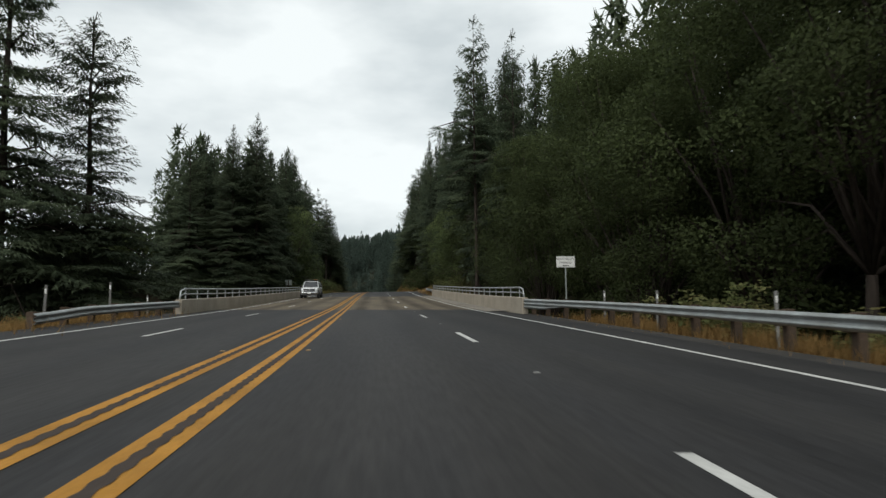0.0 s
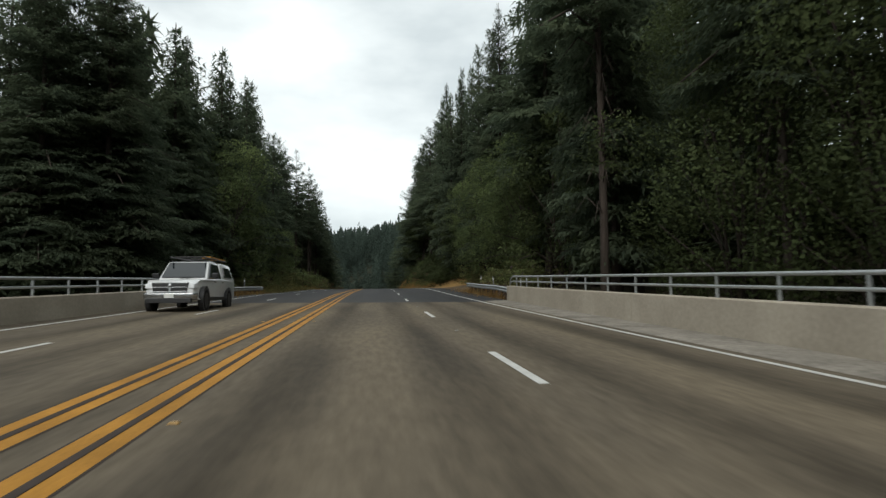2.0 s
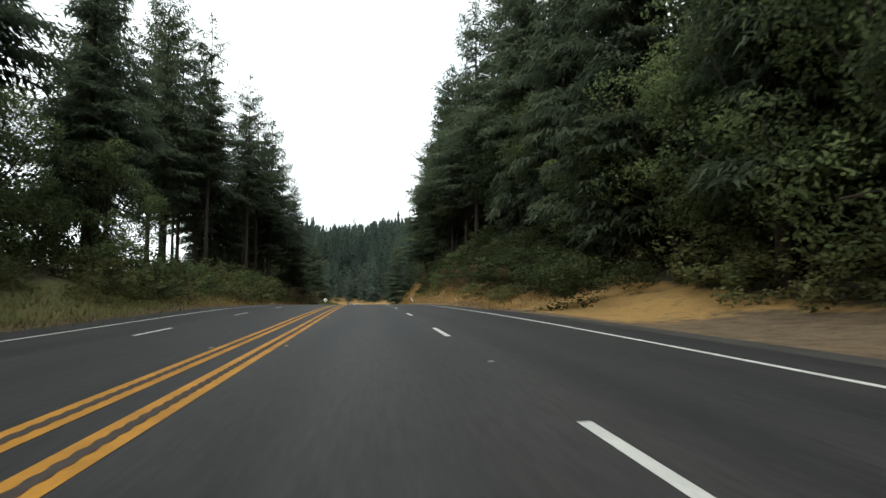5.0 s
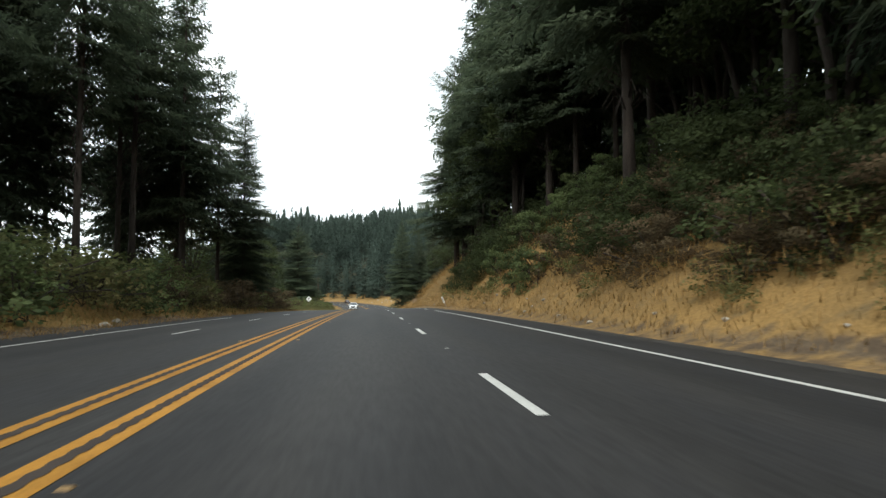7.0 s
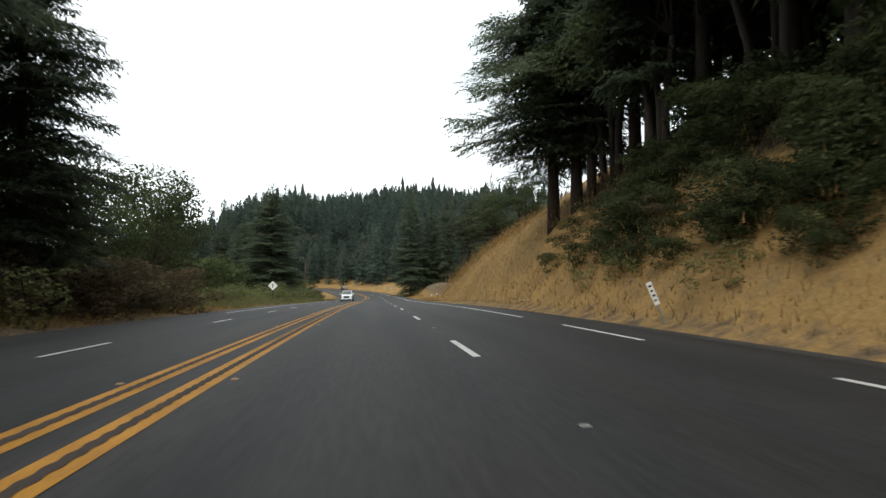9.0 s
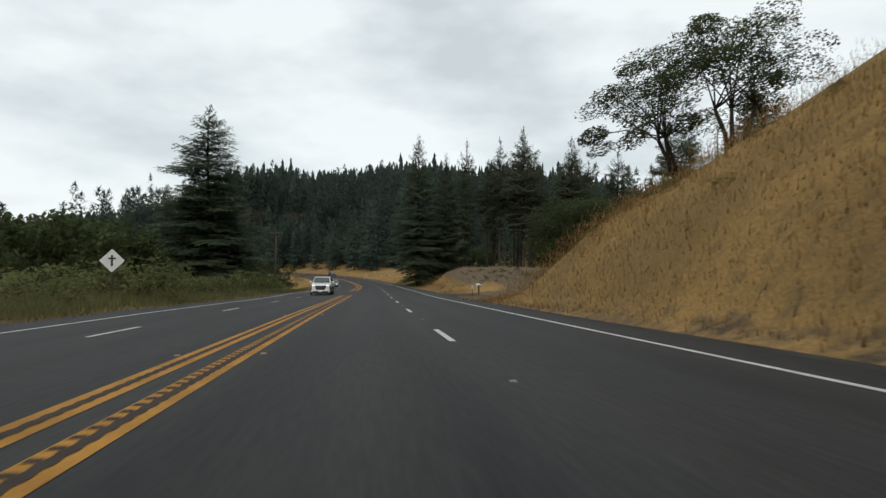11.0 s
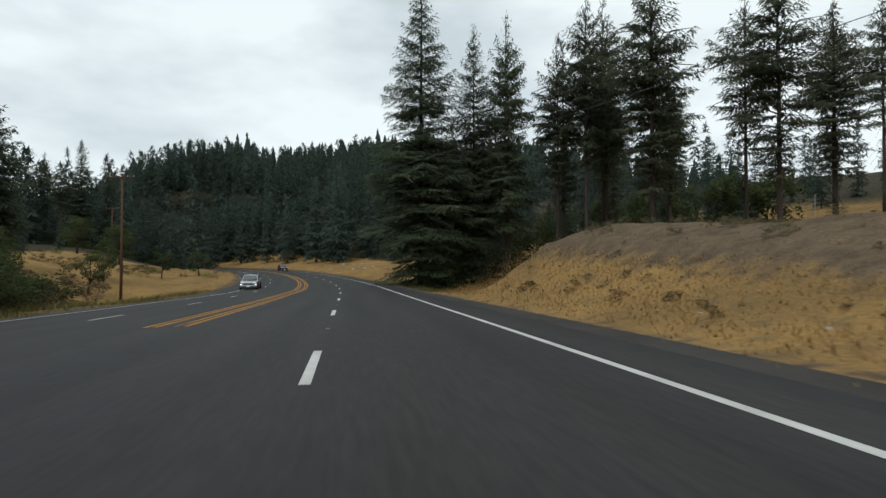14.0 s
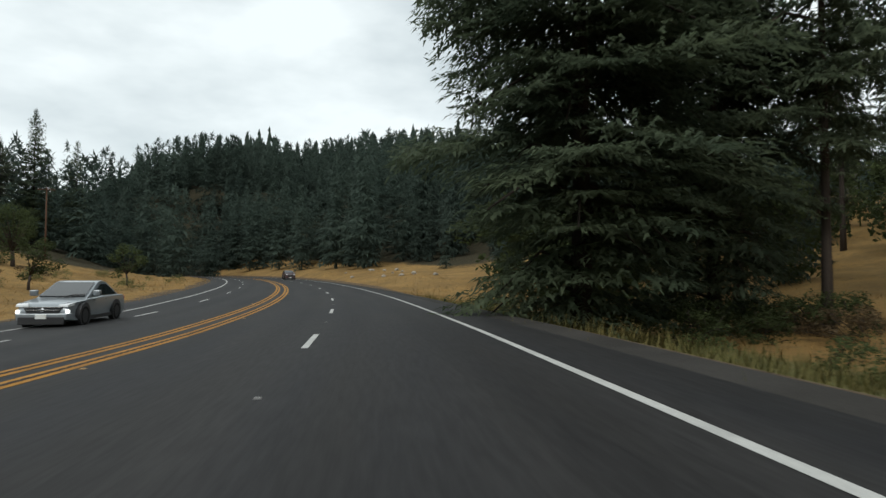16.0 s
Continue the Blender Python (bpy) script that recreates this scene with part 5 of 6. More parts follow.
# ------------------------------------------------------------------ guard rails
def guardrail(s0, s1, u_of, face, label, top_of=lambda s: 0.74, gap=1.9, deep=None):
    """W-beam rail bolted to blocked wooden posts. face: the side that looks to the road, -1 or 1; deep: the stretch next to the bridge whose beam has a third wave."""
    th = thing("guardrail", Matrix.Identity(4), label, "guardrail", "guardrails beside the road")
    prof = [(0.0, 0.0), (0.03, -0.02), (0.075, -0.055), (0.08, -0.085), (0.02, -0.13), (0.0, -0.155), (0.02, -0.18), (0.08, -0.225), (0.075, -0.255), (0.03, -0.29), (0.0, -0.31)]
    third = [(0.0, -0.308), (0.02, -0.335), (0.08, -0.38), (0.075, -0.41), (0.03, -0.445), (0.0, -0.465)]

    def beam(name, a, b, outline, shut, label=""):
        ss = np.linspace(a, b, int((b - a) / 0.95) + 3)
        uu, top = np.array([u_of(s) for s in ss]), np.array([top_of(s) for s in ss])
        cols = []
        for back in (0.0, -0.006):
            for d, h in (outline if back == 0 else outline[::-1]):
                low = outline[0][1] + (h - outline[0][1]) * np.array([shut(s) for s in ss])
                cols.append(over_road(ss, uu + face * (d + back), top + low))
        vs = np.stack(cols, 1).reshape(-1, 3)
        k = len(cols)
        fs = [(i * k + j, i * k + (j + 1) % k, (i + 1) * k + (j + 1) % k, (i + 1) * k + j) for i in range(len(ss) - 1) for j in range(k)]
        fs += [tuple(range(k)), tuple((len(ss) - 1) * k + j for j in range(k - 1, -1, -1))]
        put(name, mesh_of(name, vs, fs, STEEL, True), th, label=label)
    beam("rail_beam", s0, s1, prof, lambda s: 1.0, "galvanised steel beam")
    if deep:
        beam("transition_beam", min(deep), max(deep), third, lambda s: float(np.clip(abs(s - deep[1]) / 1.6, 0.02, 1)), "lower wave of the beam that narrows away from the bridge")
    bm = bmesh.new()
    box(bm, -0.10, 0.10, -0.09, 0.09, -1.6, 0.03, 0.012)
    post = from_bm("rail_post", bm, POST_WOOD)
    block = boxed("spacer_block", (-0.09, 0.09, -0.085, 0.085, -0.33, 0.01), POST_WOOD, 0.01)
    for s in np.arange(s0 + 0.5, s1 - 0.1, gap):
        u, top = u_of(float(s)), top_of(float(s))
        put("rail_post", post, th, m=road_frame(float(s), u - face * 0.30, top))
        put("spacer_block", block, th, m=road_frame(float(s), u - face * 0.10, top))


guardrail(-30, 31.5, lambda s: 6.25 - 0.95 * float(smooth(s, 20, 30)), -1, "weathered steel guardrail on wooden posts leading to the bridge", deep=(31.4, 25.5))
guardrail(18.2, 31.2, lambda s: -11.5 + 0.5 * float(smooth(s, 24, 31)), 1, "weathered steel guardrail on wooden posts leading to the bridge", top_of=lambda s: 0.43 + 0.13 * float(smooth(s, 18, 22)) + 0.05 * float(smooth(s, 22, 31)))
guardrail(75.8, 96.0, lambda s: 5.25 + 0.7 * float(smooth(s, 76, 84)), -1, "weathered steel guardrail on wooden posts after the bridge")
guardrail(77.0, 100.5, lambda s: -11.05 - 0.6 * float(smooth(s, 78, 86)), 1, "weathered steel guardrail on wooden posts after the bridge", top_of=lambda s: 0.62, deep=(77.1, 83.5))


def delineator(s, u, lean=0.0, height=1.25):
    """Slim white plastic roadside post with a reflector."""
    bm = bmesh.new()
    for i in range(2):
        z0, z1 = (-0.3, height - 0.03) if i == 0 else (height - 0.03, height)
        w = 0.038 if i == 0 else 0.03
        box(bm, -w, w, -0.018, 0.018, z0, z1)
    th = thing("delineator_post", road_frame(s, u, 0, True) @ pose(0, 0, 0, 0, lean, 0), "slim white plastic delineator post beside the guardrail", "roadside post", "delineator posts")
    put("post", from_bm("post", bm, MARKER_WHITE), th)
    put("reflector", boxed("reflector", (-0.026, 0.026, -0.024, -0.0185, height - 0.28, height - 0.12), SIGN_WHITE), th)


for s, u, l in ((24.3, 7.2, 0), (19.7, 7.2, 1), (13.6, 7.2, 0), (21.4, -12.8, 2), (26.5, -12.8, 0), (30.8, -12.8, -1), (95.2, 7.0, 0), (89.4, 7.0, -4), (81.2, 7.0, 1), (91.2, -12.6, 0), (93.5, -12.6, 0), (97.5, -12.6, 1), (4.0, 7.2, 0)):
    delineator(s, u, l, 1.28 + (0.35 if 76 > s > 25 else 0.15))


# ------------------------------------------------------------------ signs
def lettering(name, text, size, parent, m, mat=BLACK):
    cu = bpy.data.curves.new(name, "FONT")
    cu.body, cu.size, cu.align_x, cu.align_y, cu.extrude = text, size, "CENTER", "CENTER", 0.002
    cu.materials.append(mat)
    ob = new(name, cu)
    ob.parent, ob.matrix_basis = parent, m
    return ob


def plate(w, h, d=0.004, r=0.03):
    bm = bmesh.new()
    vs = []
    for cx, cz, a0 in ((w / 2 - r, h / 2 - r, 0), (-w / 2 + r, h / 2 - r, 90), (-w / 2 + r, -h / 2 + r, 180), (w / 2 - r, -h / 2 + r, 270)):
        for k in range(4):
            a = radians(a0 + 30 * k)
            vs.append(bm.verts.new((cx + r * math.cos(a), 0, cz + r * math.sin(a))))
    f = bm.faces.new(vs)
    ext = bmesh.ops.extrude_face_region(bm, geom=[f])
    bmesh.ops.translate(bm, verts=[v for v in ext["geom"] if isinstance(v, bmesh.types.BMVert)], vec=(0, d, 0))
    bmesh.ops.recalc_face_normals(bm, faces=bm.faces)
    return bm


name_sign = thing("bridge_sign", road_frame(26.6, 6.36, 0.0, True, 4), "white bridge name sign on a thin metal post", "road sign")
panel = put("sign_panel", from_bm("sign_panel", plate(0.86, 0.50), SIGN_WHITE), name_sign, m=pose(0, 0, 2.62))
put("sign_post", boxed("sign_post", (-0.025, 0.025, 0.006, 0.05, -0.5, 2.86), SIGN_POST, 0.005), name_sign)
for text, z in (("SOUTH WILLITS", 0.12), ("OVERHEAD", -0.04)):
    lettering("lettering", text, 0.115, panel, pose(0, -0.005, z, 90, 0, 0))
put("lettering", boxed("lettering", (-0.15, 0.15, -0.006, -0.003, -0.19, -0.155), BLACK), panel)
border = boxed("panel_border", (-0.41, 0.41, -0.006, -0.003, 0.215, 0.225), BLACK)
put("panel_border", border, panel)
put("panel_border", border, panel, m=pose(0, 0, -0.44))

back_sign = thing("road_sign", road_frame(85.2, -13.6, 0, True, 178), "grey back of a square road sign on a post", "road sign")
put("sign_panel", from_bm("sign_panel", plate(0.9, 0.76), SIGN_POST), back_sign, m=pose(0, 0, 2.1))
put("sign_post", boxed("sign_post", (-0.045, 0.045, 0.006, 0.09, -0.5, 2.4), POST_WOOD, 0.006), back_sign)

diamond = thing("warning_sign", road_frame(276, -13.6, 0, True, 6), "pale diamond warning sign with a black symbol on a post", "road sign")
dp = put("sign_panel", from_bm("sign_panel", plate(0.78, 0.78, r=0.05), SIGN_WHITE), diamond, m=pose(0, 0, 2.15, 0, 45, 0))
put("sign_post", boxed("sign_post", (-0.045, 0.045, 0.006, 0.09, -0.5, 2.6), POST_WOOD, 0.006), diamond)
put("symbol", boxed("symbol", (-0.045, 0.045, -0.006, -0.003, -0.26, 0.26), BLACK), dp, m=pose(0, 0, 0, 0, -45, 0))
put("symbol", boxed("symbol", (-0.16, 0.16, -0.006, -0.003, 0.06, 0.14), BLACK), dp, m=pose(0, 0, 0, 0, -45, 0))


def mile_paddle(s, u, lean, tall, label, h0=0.62, w=0.155):
    """Narrow white marker plate with black characters, shown as bars, on a short post."""
    th = thing("marker_post", road_frame(s, u, 0, True, 4) @ pose(0, 0, 0, 0, lean, 0), label, "road marker")
    p = put("marker_plate", from_bm("marker_plate", plate(w, h0, r=0.015), SIGN_WHITE), th, m=pose(0, 0, tall - h0 / 2))
    put("post", boxed("post", (-0.022, 0.022, 0.006, 0.04, -0.4, tall - 0.05), SIGN_POST if lean else POST_WOOD, 0.004), th)
    for i in range(4):
        z = h0 * (0.33 - 0.21 * i)
        put("character_bar", boxed("character_bar", (-w * 0.28, w * (0.28 - 0.1 * (i % 2)), -0.006, -0.003, z - h0 * 0.045, z + h0 * 0.045), BLACK), p)


mile_paddle(216.3, 5.75, -24, 1.15, "leaning white mile marker plate on a post in dry grass")
mile_paddle(300.5, 7.4, 0, 1.0, "white marker plate with dark characters on a wooden post", 0.32, 0.11)

# mailbox by the driveway
mail = thing("mailbox", road_frame(305.8, 8.9, -0.2, True, 12), "white metal mailbox on a brown wooden post", "mailbox")
put("post", boxed("post", (-0.055, 0.055, -0.055, 0.055, -0.4, 1.06), POST_WOOD, 0.01), mail)
put("post_foot", boxed("post_foot", (-0.22, 0.22, -0.2, 0.2, -0.2, 0.10), ROCK, 0.03), mail)
put("shelf", boxed("shelf", (-0.24, 0.24, -0.12, 0.12, 1.06, 1.09), POST_WOOD, 0.006), mail)
bm = bmesh.new()
ring = [(-0.11, 0.0), (-0.11, 0.13)] + [(0.11 * math.cos(radians(a)), 0.13 + 0.10 * math.sin(radians(a))) for a in range(150, 0, -30)] + [(0.11, 0.13), (0.11, 0.0)]
r0, r1 = [bm.verts.new((-0.25, y, z)) for y, z in ring], [bm.verts.new((0.25, y, z)) for y, z in ring]
bm.faces.new(r0[::-1]), bm.faces.new(r1)
for i in range(len(ring)):
    j = (i + 1) % len(ring)
    bm.faces.new((r0[i], r0[j], r1[j], r1[i]))
bmesh.ops.recalc_face_normals(bm, faces=bm.faces)
mb = put("box", from_bm("box", bm, SIGN_WHITE), mail, m=pose(0, 0, 1.09))
put("lettering", boxed("lettering", (-0.17, 0.17, -0.114, -0.111, 0.05, 0.10), BLACK), mb)
put("flag", boxed("flag", (0.05, 0.19, -0.125, -0.118, 0.18, 0.26), BLACK, 0.003), mb)
put("carry_handle", boxed("carry_handle", (-0.2, -0.1, -0.02, 0.02, 0.225, 0.27), BLACK, 0.01), mb)


# ------------------------------------------------------------------ poles and wires
def pole(s, u, height, label, arms=1, r=0.15):
    th = thing("utility_pole", road_frame(s, u, 0, True, -8), label, "utility pole", "utility poles")
    put("pole", mesh_of("pole", *tube([(0, 0, -1), (0.02, 0, height * 0.5), (0, 0, height)], [r, r * 0.85, r * 0.62], 10), POLE_WOOD, True), th)
    for i in range(arms):
        z = height - 0.35 - 0.9 * i
        put("crossarm", boxed("crossarm", (-1.25, 1.25, -0.17, -0.07, z - 0.06, z + 0.06), POLE_WOOD, 0.01), th)
        for x in (-1.15, -0.55, 0.55, 1.15):
            put("insulator", mesh_of("insulator", *tube([(x, -0.12, z + 0.06), (x, -0.12, z + 0.12), (x, -0.12, z + 0.2)], [0.03, 0.05, 0.03], 8), STEEL, True), th)
    return th


pole(377, -20.8, 12.6, "brown wooden utility pole with one crossarm in dry grass")
pole(470, -36, 11.5, "brown wooden utility pole with one crossarm in dry grass")
pole(289.1, 41.0, 7.7, "brown wooden utility pole on the wooded hill", 1)


def wire(a, b, sag, label):
    pts = [a.lerp(b, i / 16) - Vector((0, 0, sag * 4 * (i / 16) * (1 - i / 16))) for i in range(17)]
    vs, fs = tube(pts, [0.013] * 17, 5)
    put("overhead_wire", mesh_of("overhead_wire", vs, fs, BLACK, True), label=label, category="cable", group="overhead wires")


wire(at(377, -20.8, 7.79), at(289.1, 41.0, 7.28), 3.56, "thin dark overhead wire crossing above the road")
wire(at(377, -21.9, 12.3), at(470, -36, 11.2), 0.9, "thin dark overhead wire between wooden poles")


# ------------------------------------------------------------------ ranch gate and fence
def board_fence(a, b, n, label, rails=3):
    """Three-board wooden fence between two points of the plan."""
    th = thing("board_fence", Matrix.Identity(4), label, "fence")
    pts = [at(a[0] + (b[0] - a[0]) * i / n, a[1] + (b[1] - a[1]) * i / n) for i in range(n + 1)]
    for p in pts:
        put("fence_post", boxed("fence_post", (-0.07, 0.07, -0.07, 0.07, -0.3, 1.25), FENCE_WOOD, 0.01), th, m=Matrix.Translation(p))
    for p, q in zip(pts, pts[1:]):
        for z in (0.35, 0.72, 1.09)[:rails]:
            d = q - p
            m = Matrix.Translation(p + Vector((0, 0, z))) @ d.to_track_quat("Y", "Z").to_matrix().to_4x4()
            put("board", boxed("board", (0.07, 0.11, 0, d.length, -0.08, 0.08), FENCE_WOOD), th, m=m)


board_fence((318.3, 25.4), (316.7, 29.8), 3, "dark wooden three-board fence beside the ranch gate")
board_fence((320.4, 38.6), (322.5, 44), 3, "dark wooden three-board fence beside the ranch gate")
gate = thing("ranch_gate", Matrix.Identity(4), "tall brown timber ranch gateway with a crossbeam", "gate")
ga, gb = at(316.5, 30.1), at(320.4, 38.3)
for p in (ga, gb):
    put("gate_post", mesh_of("gate_post", *tube([(0, 0, -0.5), (0, 0, 2), (0, 0, 3.6)], [0.22, 0.2, 0.19], 10), POLE_WOOD, True), gate, m=Matrix.Translation(p))
d = gb - ga
beam_m = Matrix.Translation(ga + Vector((0, 0, 3.5))) @ d.to_track_quat("Y", "Z").to_matrix().to_4x4()
put("crossbeam", boxed("crossbeam", (-0.12, 0.12, -0.5, d.length + 0.5, -0.16, 0.16), POLE_WOOD, 0.03), gate, m=beam_m)
bars = Matrix.Translation(ga + Vector((0, 0, 0.0))) @ d.to_track_quat("Y", "Z").to_matrix().to_4x4()
for z in (0.35, 0.6, 0.85, 1.1):
    put("gate_bar", mesh_of("gate_bar", *tube([(0, 0.3, z), (0, d.length / 2, z), (0, d.length - 0.3, z)], [0.025] * 3, 6), STEEL, True), gate, m=bars)
flag = thing("flag", Matrix.Translation(gb + Vector((-0.6, -0.3, 2.0))), "small red and white flag hanging at the gate", "flag")
RED = material("flag_red", (0.45, 0.04, 0.04), 0.8)
for i in range(5):
    vs = [(0.09 * i, 0.03 * math.sin(i * 1.3), 0), (0.09 * (i + 1), 0.03 * math.sin((i + 1) * 1.3), 0), (0.09 * (i + 1) - 0.04, 0.03 * math.sin((i + 1) * 1.3), 0.9), (0.09 * i - 0.04, 0.03 * math.sin(i * 1.3), 0.9)]
    back = [(x, y + 0.008, z) for x, y, z in vs]
    put("stripe", mesh_of("stripe", vs + back, [(0, 1, 2, 3), (7, 6, 5, 4), (0, 4, 5, 1), (1, 5, 6, 2), (2, 6, 7, 3), (3, 7, 4, 0)], RED if i % 2 == 0 else SIGN_WHITE), flag)
for i, (s, u) in enumerate(((337, 26), (342, 31), (338, 36), (347, 28), (352, 34), (292, 24), (297, 27), (336.5, 21), (304.2, 13.3), (357, 26), (362, 31))):
    th = thing("fence_stake", Matrix.Translation(at(s, u)) @ pose(0, 0, 0, 0, (i % 3 - 1) * 2, 0), "thin metal fence stake in dry grass", "fence post", "fence stakes")
    put("stake", boxed("stake", (-0.014, 0.014, -0.014, 0.014, -0.3, 1.35), MARKER_WHITE if i == 8 else SIGN_POST, 0.004), th)


def driveway():
    """Gravel track climbing from the apron to the ranch gate."""
    n = 22
    line = [(304.5 + 13.5 * t, 8.6 + 25.5 * t + 3 * math.sin(t * 3.1)) for t in np.linspace(0, 1, n)]
    vs = []
    for i, (s, u) in enumerate(line):
        ds, du = np.subtract(line[min(i + 1, n - 1)], line[max(i - 1, 0)])
        k = math.hypot(ds, du)
        for w in (-2.3, -1.2, 0, 1.2, 2.3):
            w = w * (1.6 - 0.6 * min(1, i / 5))
            vs.append(at(s - du / k * w, u + ds / k * w, -0.05 if i == 0 else (0.07 if abs(w) < 2 else 0.0)))
    fs = [(i * 5 + j, i * 5 + j + 1, i * 5 + j + 6, i * 5 + j + 5) for i in range(n - 1) for j in range(4)]
    put("gravel_track", mesh_of("gravel_track", vs, fs, DRIVE_GRAVEL, True), label="grey gravel driveway climbing to the ranch gate", category="driveway", kind="structure")


def driveway_apron():
    """Thin flared asphalt lip between the shoulder and the gravel track, lying on the ground."""
    ss, us = np.linspace(0, 1, 11), np.linspace(5.7, 9.2, 8)
    vs = []
    for u in us:
        w = (u - 5.7) / 3.5
        for k in ss:
            s = 299.3 + 2.0 * w + (10.4 - 3.6 * w) * k
            edge = -0.02 if k in (0.0, 1.0) or u > 9.1 else 0.03
            p = at(s, float(u), edge)
            if u < 6.0:
                p.z = max(p.z, float(over_road(s, u, -0.014)[2]))
            vs.append(p)
    fs = [(i * 11 + j, (i + 1) * 11 + j, (i + 1) * 11 + j + 1, i * 11 + j + 1) for i in range(7) for j in range(10)]
    put("driveway_apron", mesh_of("driveway_apron", vs, [f[::-1] for f in fs], OLD_ASPHALT, True), label="short asphalt apron of a side driveway", category="driveway", kind="structure")


driveway()
driveway_apron()


# ------------------------------------------------------------------ rocks and litter
def rock(s, u, r, seed, label="small pale rock lying at the road edge"):
    rg = random.Random(seed)
    bm = bmesh.new()
    bmesh.ops.create_icosphere(bm, subdivisions=2, radius=r)
    off = Vector((rg.uniform(0, 50), rg.uniform(0, 50), 0))
    for v in bm.verts:
        v.co *= 1 + 0.45 * noise.noise(v.co * (1.3 / r) + off)
        v.co.z *= 0.65
    put("rock", from_bm("rock", bm, ROCK), label=label, category="rock", group="roadside rocks", m=Matrix.Translation(at(s, u, r * 0.2)) @ pose(0, 0, 0, 0, 0, rg.uniform(0, 360)))


rg = random.Random(8)
for i in range(22):
    s = rg.uniform(316, 352)
    rock(s, rg.uniform(7.0, 8.6), rg.uniform(0.03, 0.06), i, "sandy rock lying at the foot of the mound")
for i in range(26):
    rock(rg.uniform(146, 250), rg.uniform(5.9, 7.6), rg.uniform(0.05, 0.13), 60 + i, "small rock at the foot of the dry grass slope")
for i in range(14):
    rock(rg.uniform(425, 460), rg.uniform(8, 15), rg.uniform(0.15, 0.45), 120 + i, "weathered rock on the dirt bank")
rock(198.3, 5.0, 0.16, 200, "white rock lying on the asphalt shoulder")
rock(184, -12.6, 0.24, 201, "white rock lying beside the asphalt shoulder")
rock(186, -12.9, 0.2, 202, "white rock lying beside the asphalt shoulder")


# ------------------------------------------------------------------ vehicles
PAINT_WHITE = material("white_car_paint", (0.58, 0.59, 0.59), 0.25, vary=0.06, coat=0.6)
PAINT_SILVER = material("silver_car_paint", (0.30, 0.33, 0.35), 0.28, metal=0.4, vary=0.06, coat=0.6)
PAINT_DARK = material("dark_car_paint", (0.05, 0.018, 0.018), 0.3, vary=0.06, coat=0.6)
GLASS = material("car_glass", (0.012, 0.015, 0.017), 0.06, vary=0.05, coat=0.5)
RUBBER = material("tyre_rubber", (0.018, 0.018, 0.018), 0.85, vary=0.2)
CHROME = material("chrome_trim", (0.45, 0.46, 0.47), 0.2, metal=0.9, vary=0.08)
DARK_PLASTIC = material("dark_trim", (0.02, 0.02, 0.021), 0.55, vary=0.15)
LAMP_LENS = material("lamp_lens", (0.75, 0.77, 0.78), 0.1, vary=0.05, coat=0.8)
LIT = bpy.data.materials.new("lit_lamp")
LIT.use_nodes = True
LIT.node_tree.nodes["Principled BSDF"].inputs["Emission Color"].default_value = (1, 0.98, 0.92, 1)
LIT.node_tree.nodes["Principled BSDF"].inputs["Emission Strength"].default_value = 1.4


def shell(sides, widths, name, mat, bevel=0.05):
    """A closed body from a side outline (y, z) and half widths at each outline point."""
    bm = bmesh.new()
    left = [bm.verts.new((-w, y, z)) for (y, z), w in zip(sides, widths)]
    right = [bm.verts.new((w, y, z)) for (y, z), w in zip(sides, widths)]
    n = len(sides)
    bm.faces.new(left)
    bm.faces.new(right[::-1])
    for i in range(n):
        j = (i + 1) % n
        bm.faces.new((left[j], left[i], right[i], right[j]))
    bmesh.ops.recalc_face_normals(bm, faces=bm.faces)
    if bevel:
        bmesh.ops.bevel(bm, geom=list(bm.edges), offset=bevel, segments=2, affect="EDGES", profile=0.6, clamp_overlap=True)
    return from_bm(name, bm, mat, True)


def quad_panel(name, pts, mat, thick=0.012):
    """A thin panel over four or more points, facing outward."""
    pts = [Vector(p) for p in pts]
    nrm = (pts[1] - pts[0]).cross(pts[-1] - pts[0]).normalized()
    top = [p + nrm * thick for p in pts]
    n = len(pts)
    fs = [tuple(range(n, 2 * n)), tuple(range(n - 1, -1, -1))] + [(i, (i + 1) % n, n + (i + 1) % n, n + i) for i in range(n)]
    return mesh_of(name, pts + top, fs, mat)


def wheel(parent, x, y, r, w):
    wh = put("wheel", None, parent, m=pose(x, y, r))
    prof = [(w / 2 * 0.7, r * 0.62), (w / 2, r * 0.8), (w / 2 * 0.85, r), (-w / 2 * 0.85, r), (-w / 2, r * 0.8), (-w / 2 * 0.7, r * 0.62)]
    def lathe(name, prof, mat, cap):
        n, vs, fs = 24, [], []
        for k in range(n):
            a = 2 * math.pi * k / n
            vs += [(px, pr * math.cos(a), pr * math.sin(a)) for px, pr in prof]
        m_ = len(prof)
        for k in range(n):
            k2 = (k + 1) % n
            fs += [(k * m_ + i, k * m_ + i + 1, k2 * m_ + i + 1, k2 * m_ + i) for i in range(m_ - 1)]
        if cap:
            fs += [tuple(k * m_ for k in range(n)), tuple(k * m_ + m_ - 1 for k in range(n - 1, -1, -1))]
        return mesh_of(name, vs, fs, mat, True)
    put("tyre", lathe("tyre", prof, RUBBER, False), wh)
    put("rim", lathe("rim", [(w / 2 * 0.62, r * 0.64), (w / 2 * 0.5, r * 0.3), (-w / 2 * 0.5, r * 0.3), (-w / 2 * 0.62, r * 0.64)], CHROME, True), wh)


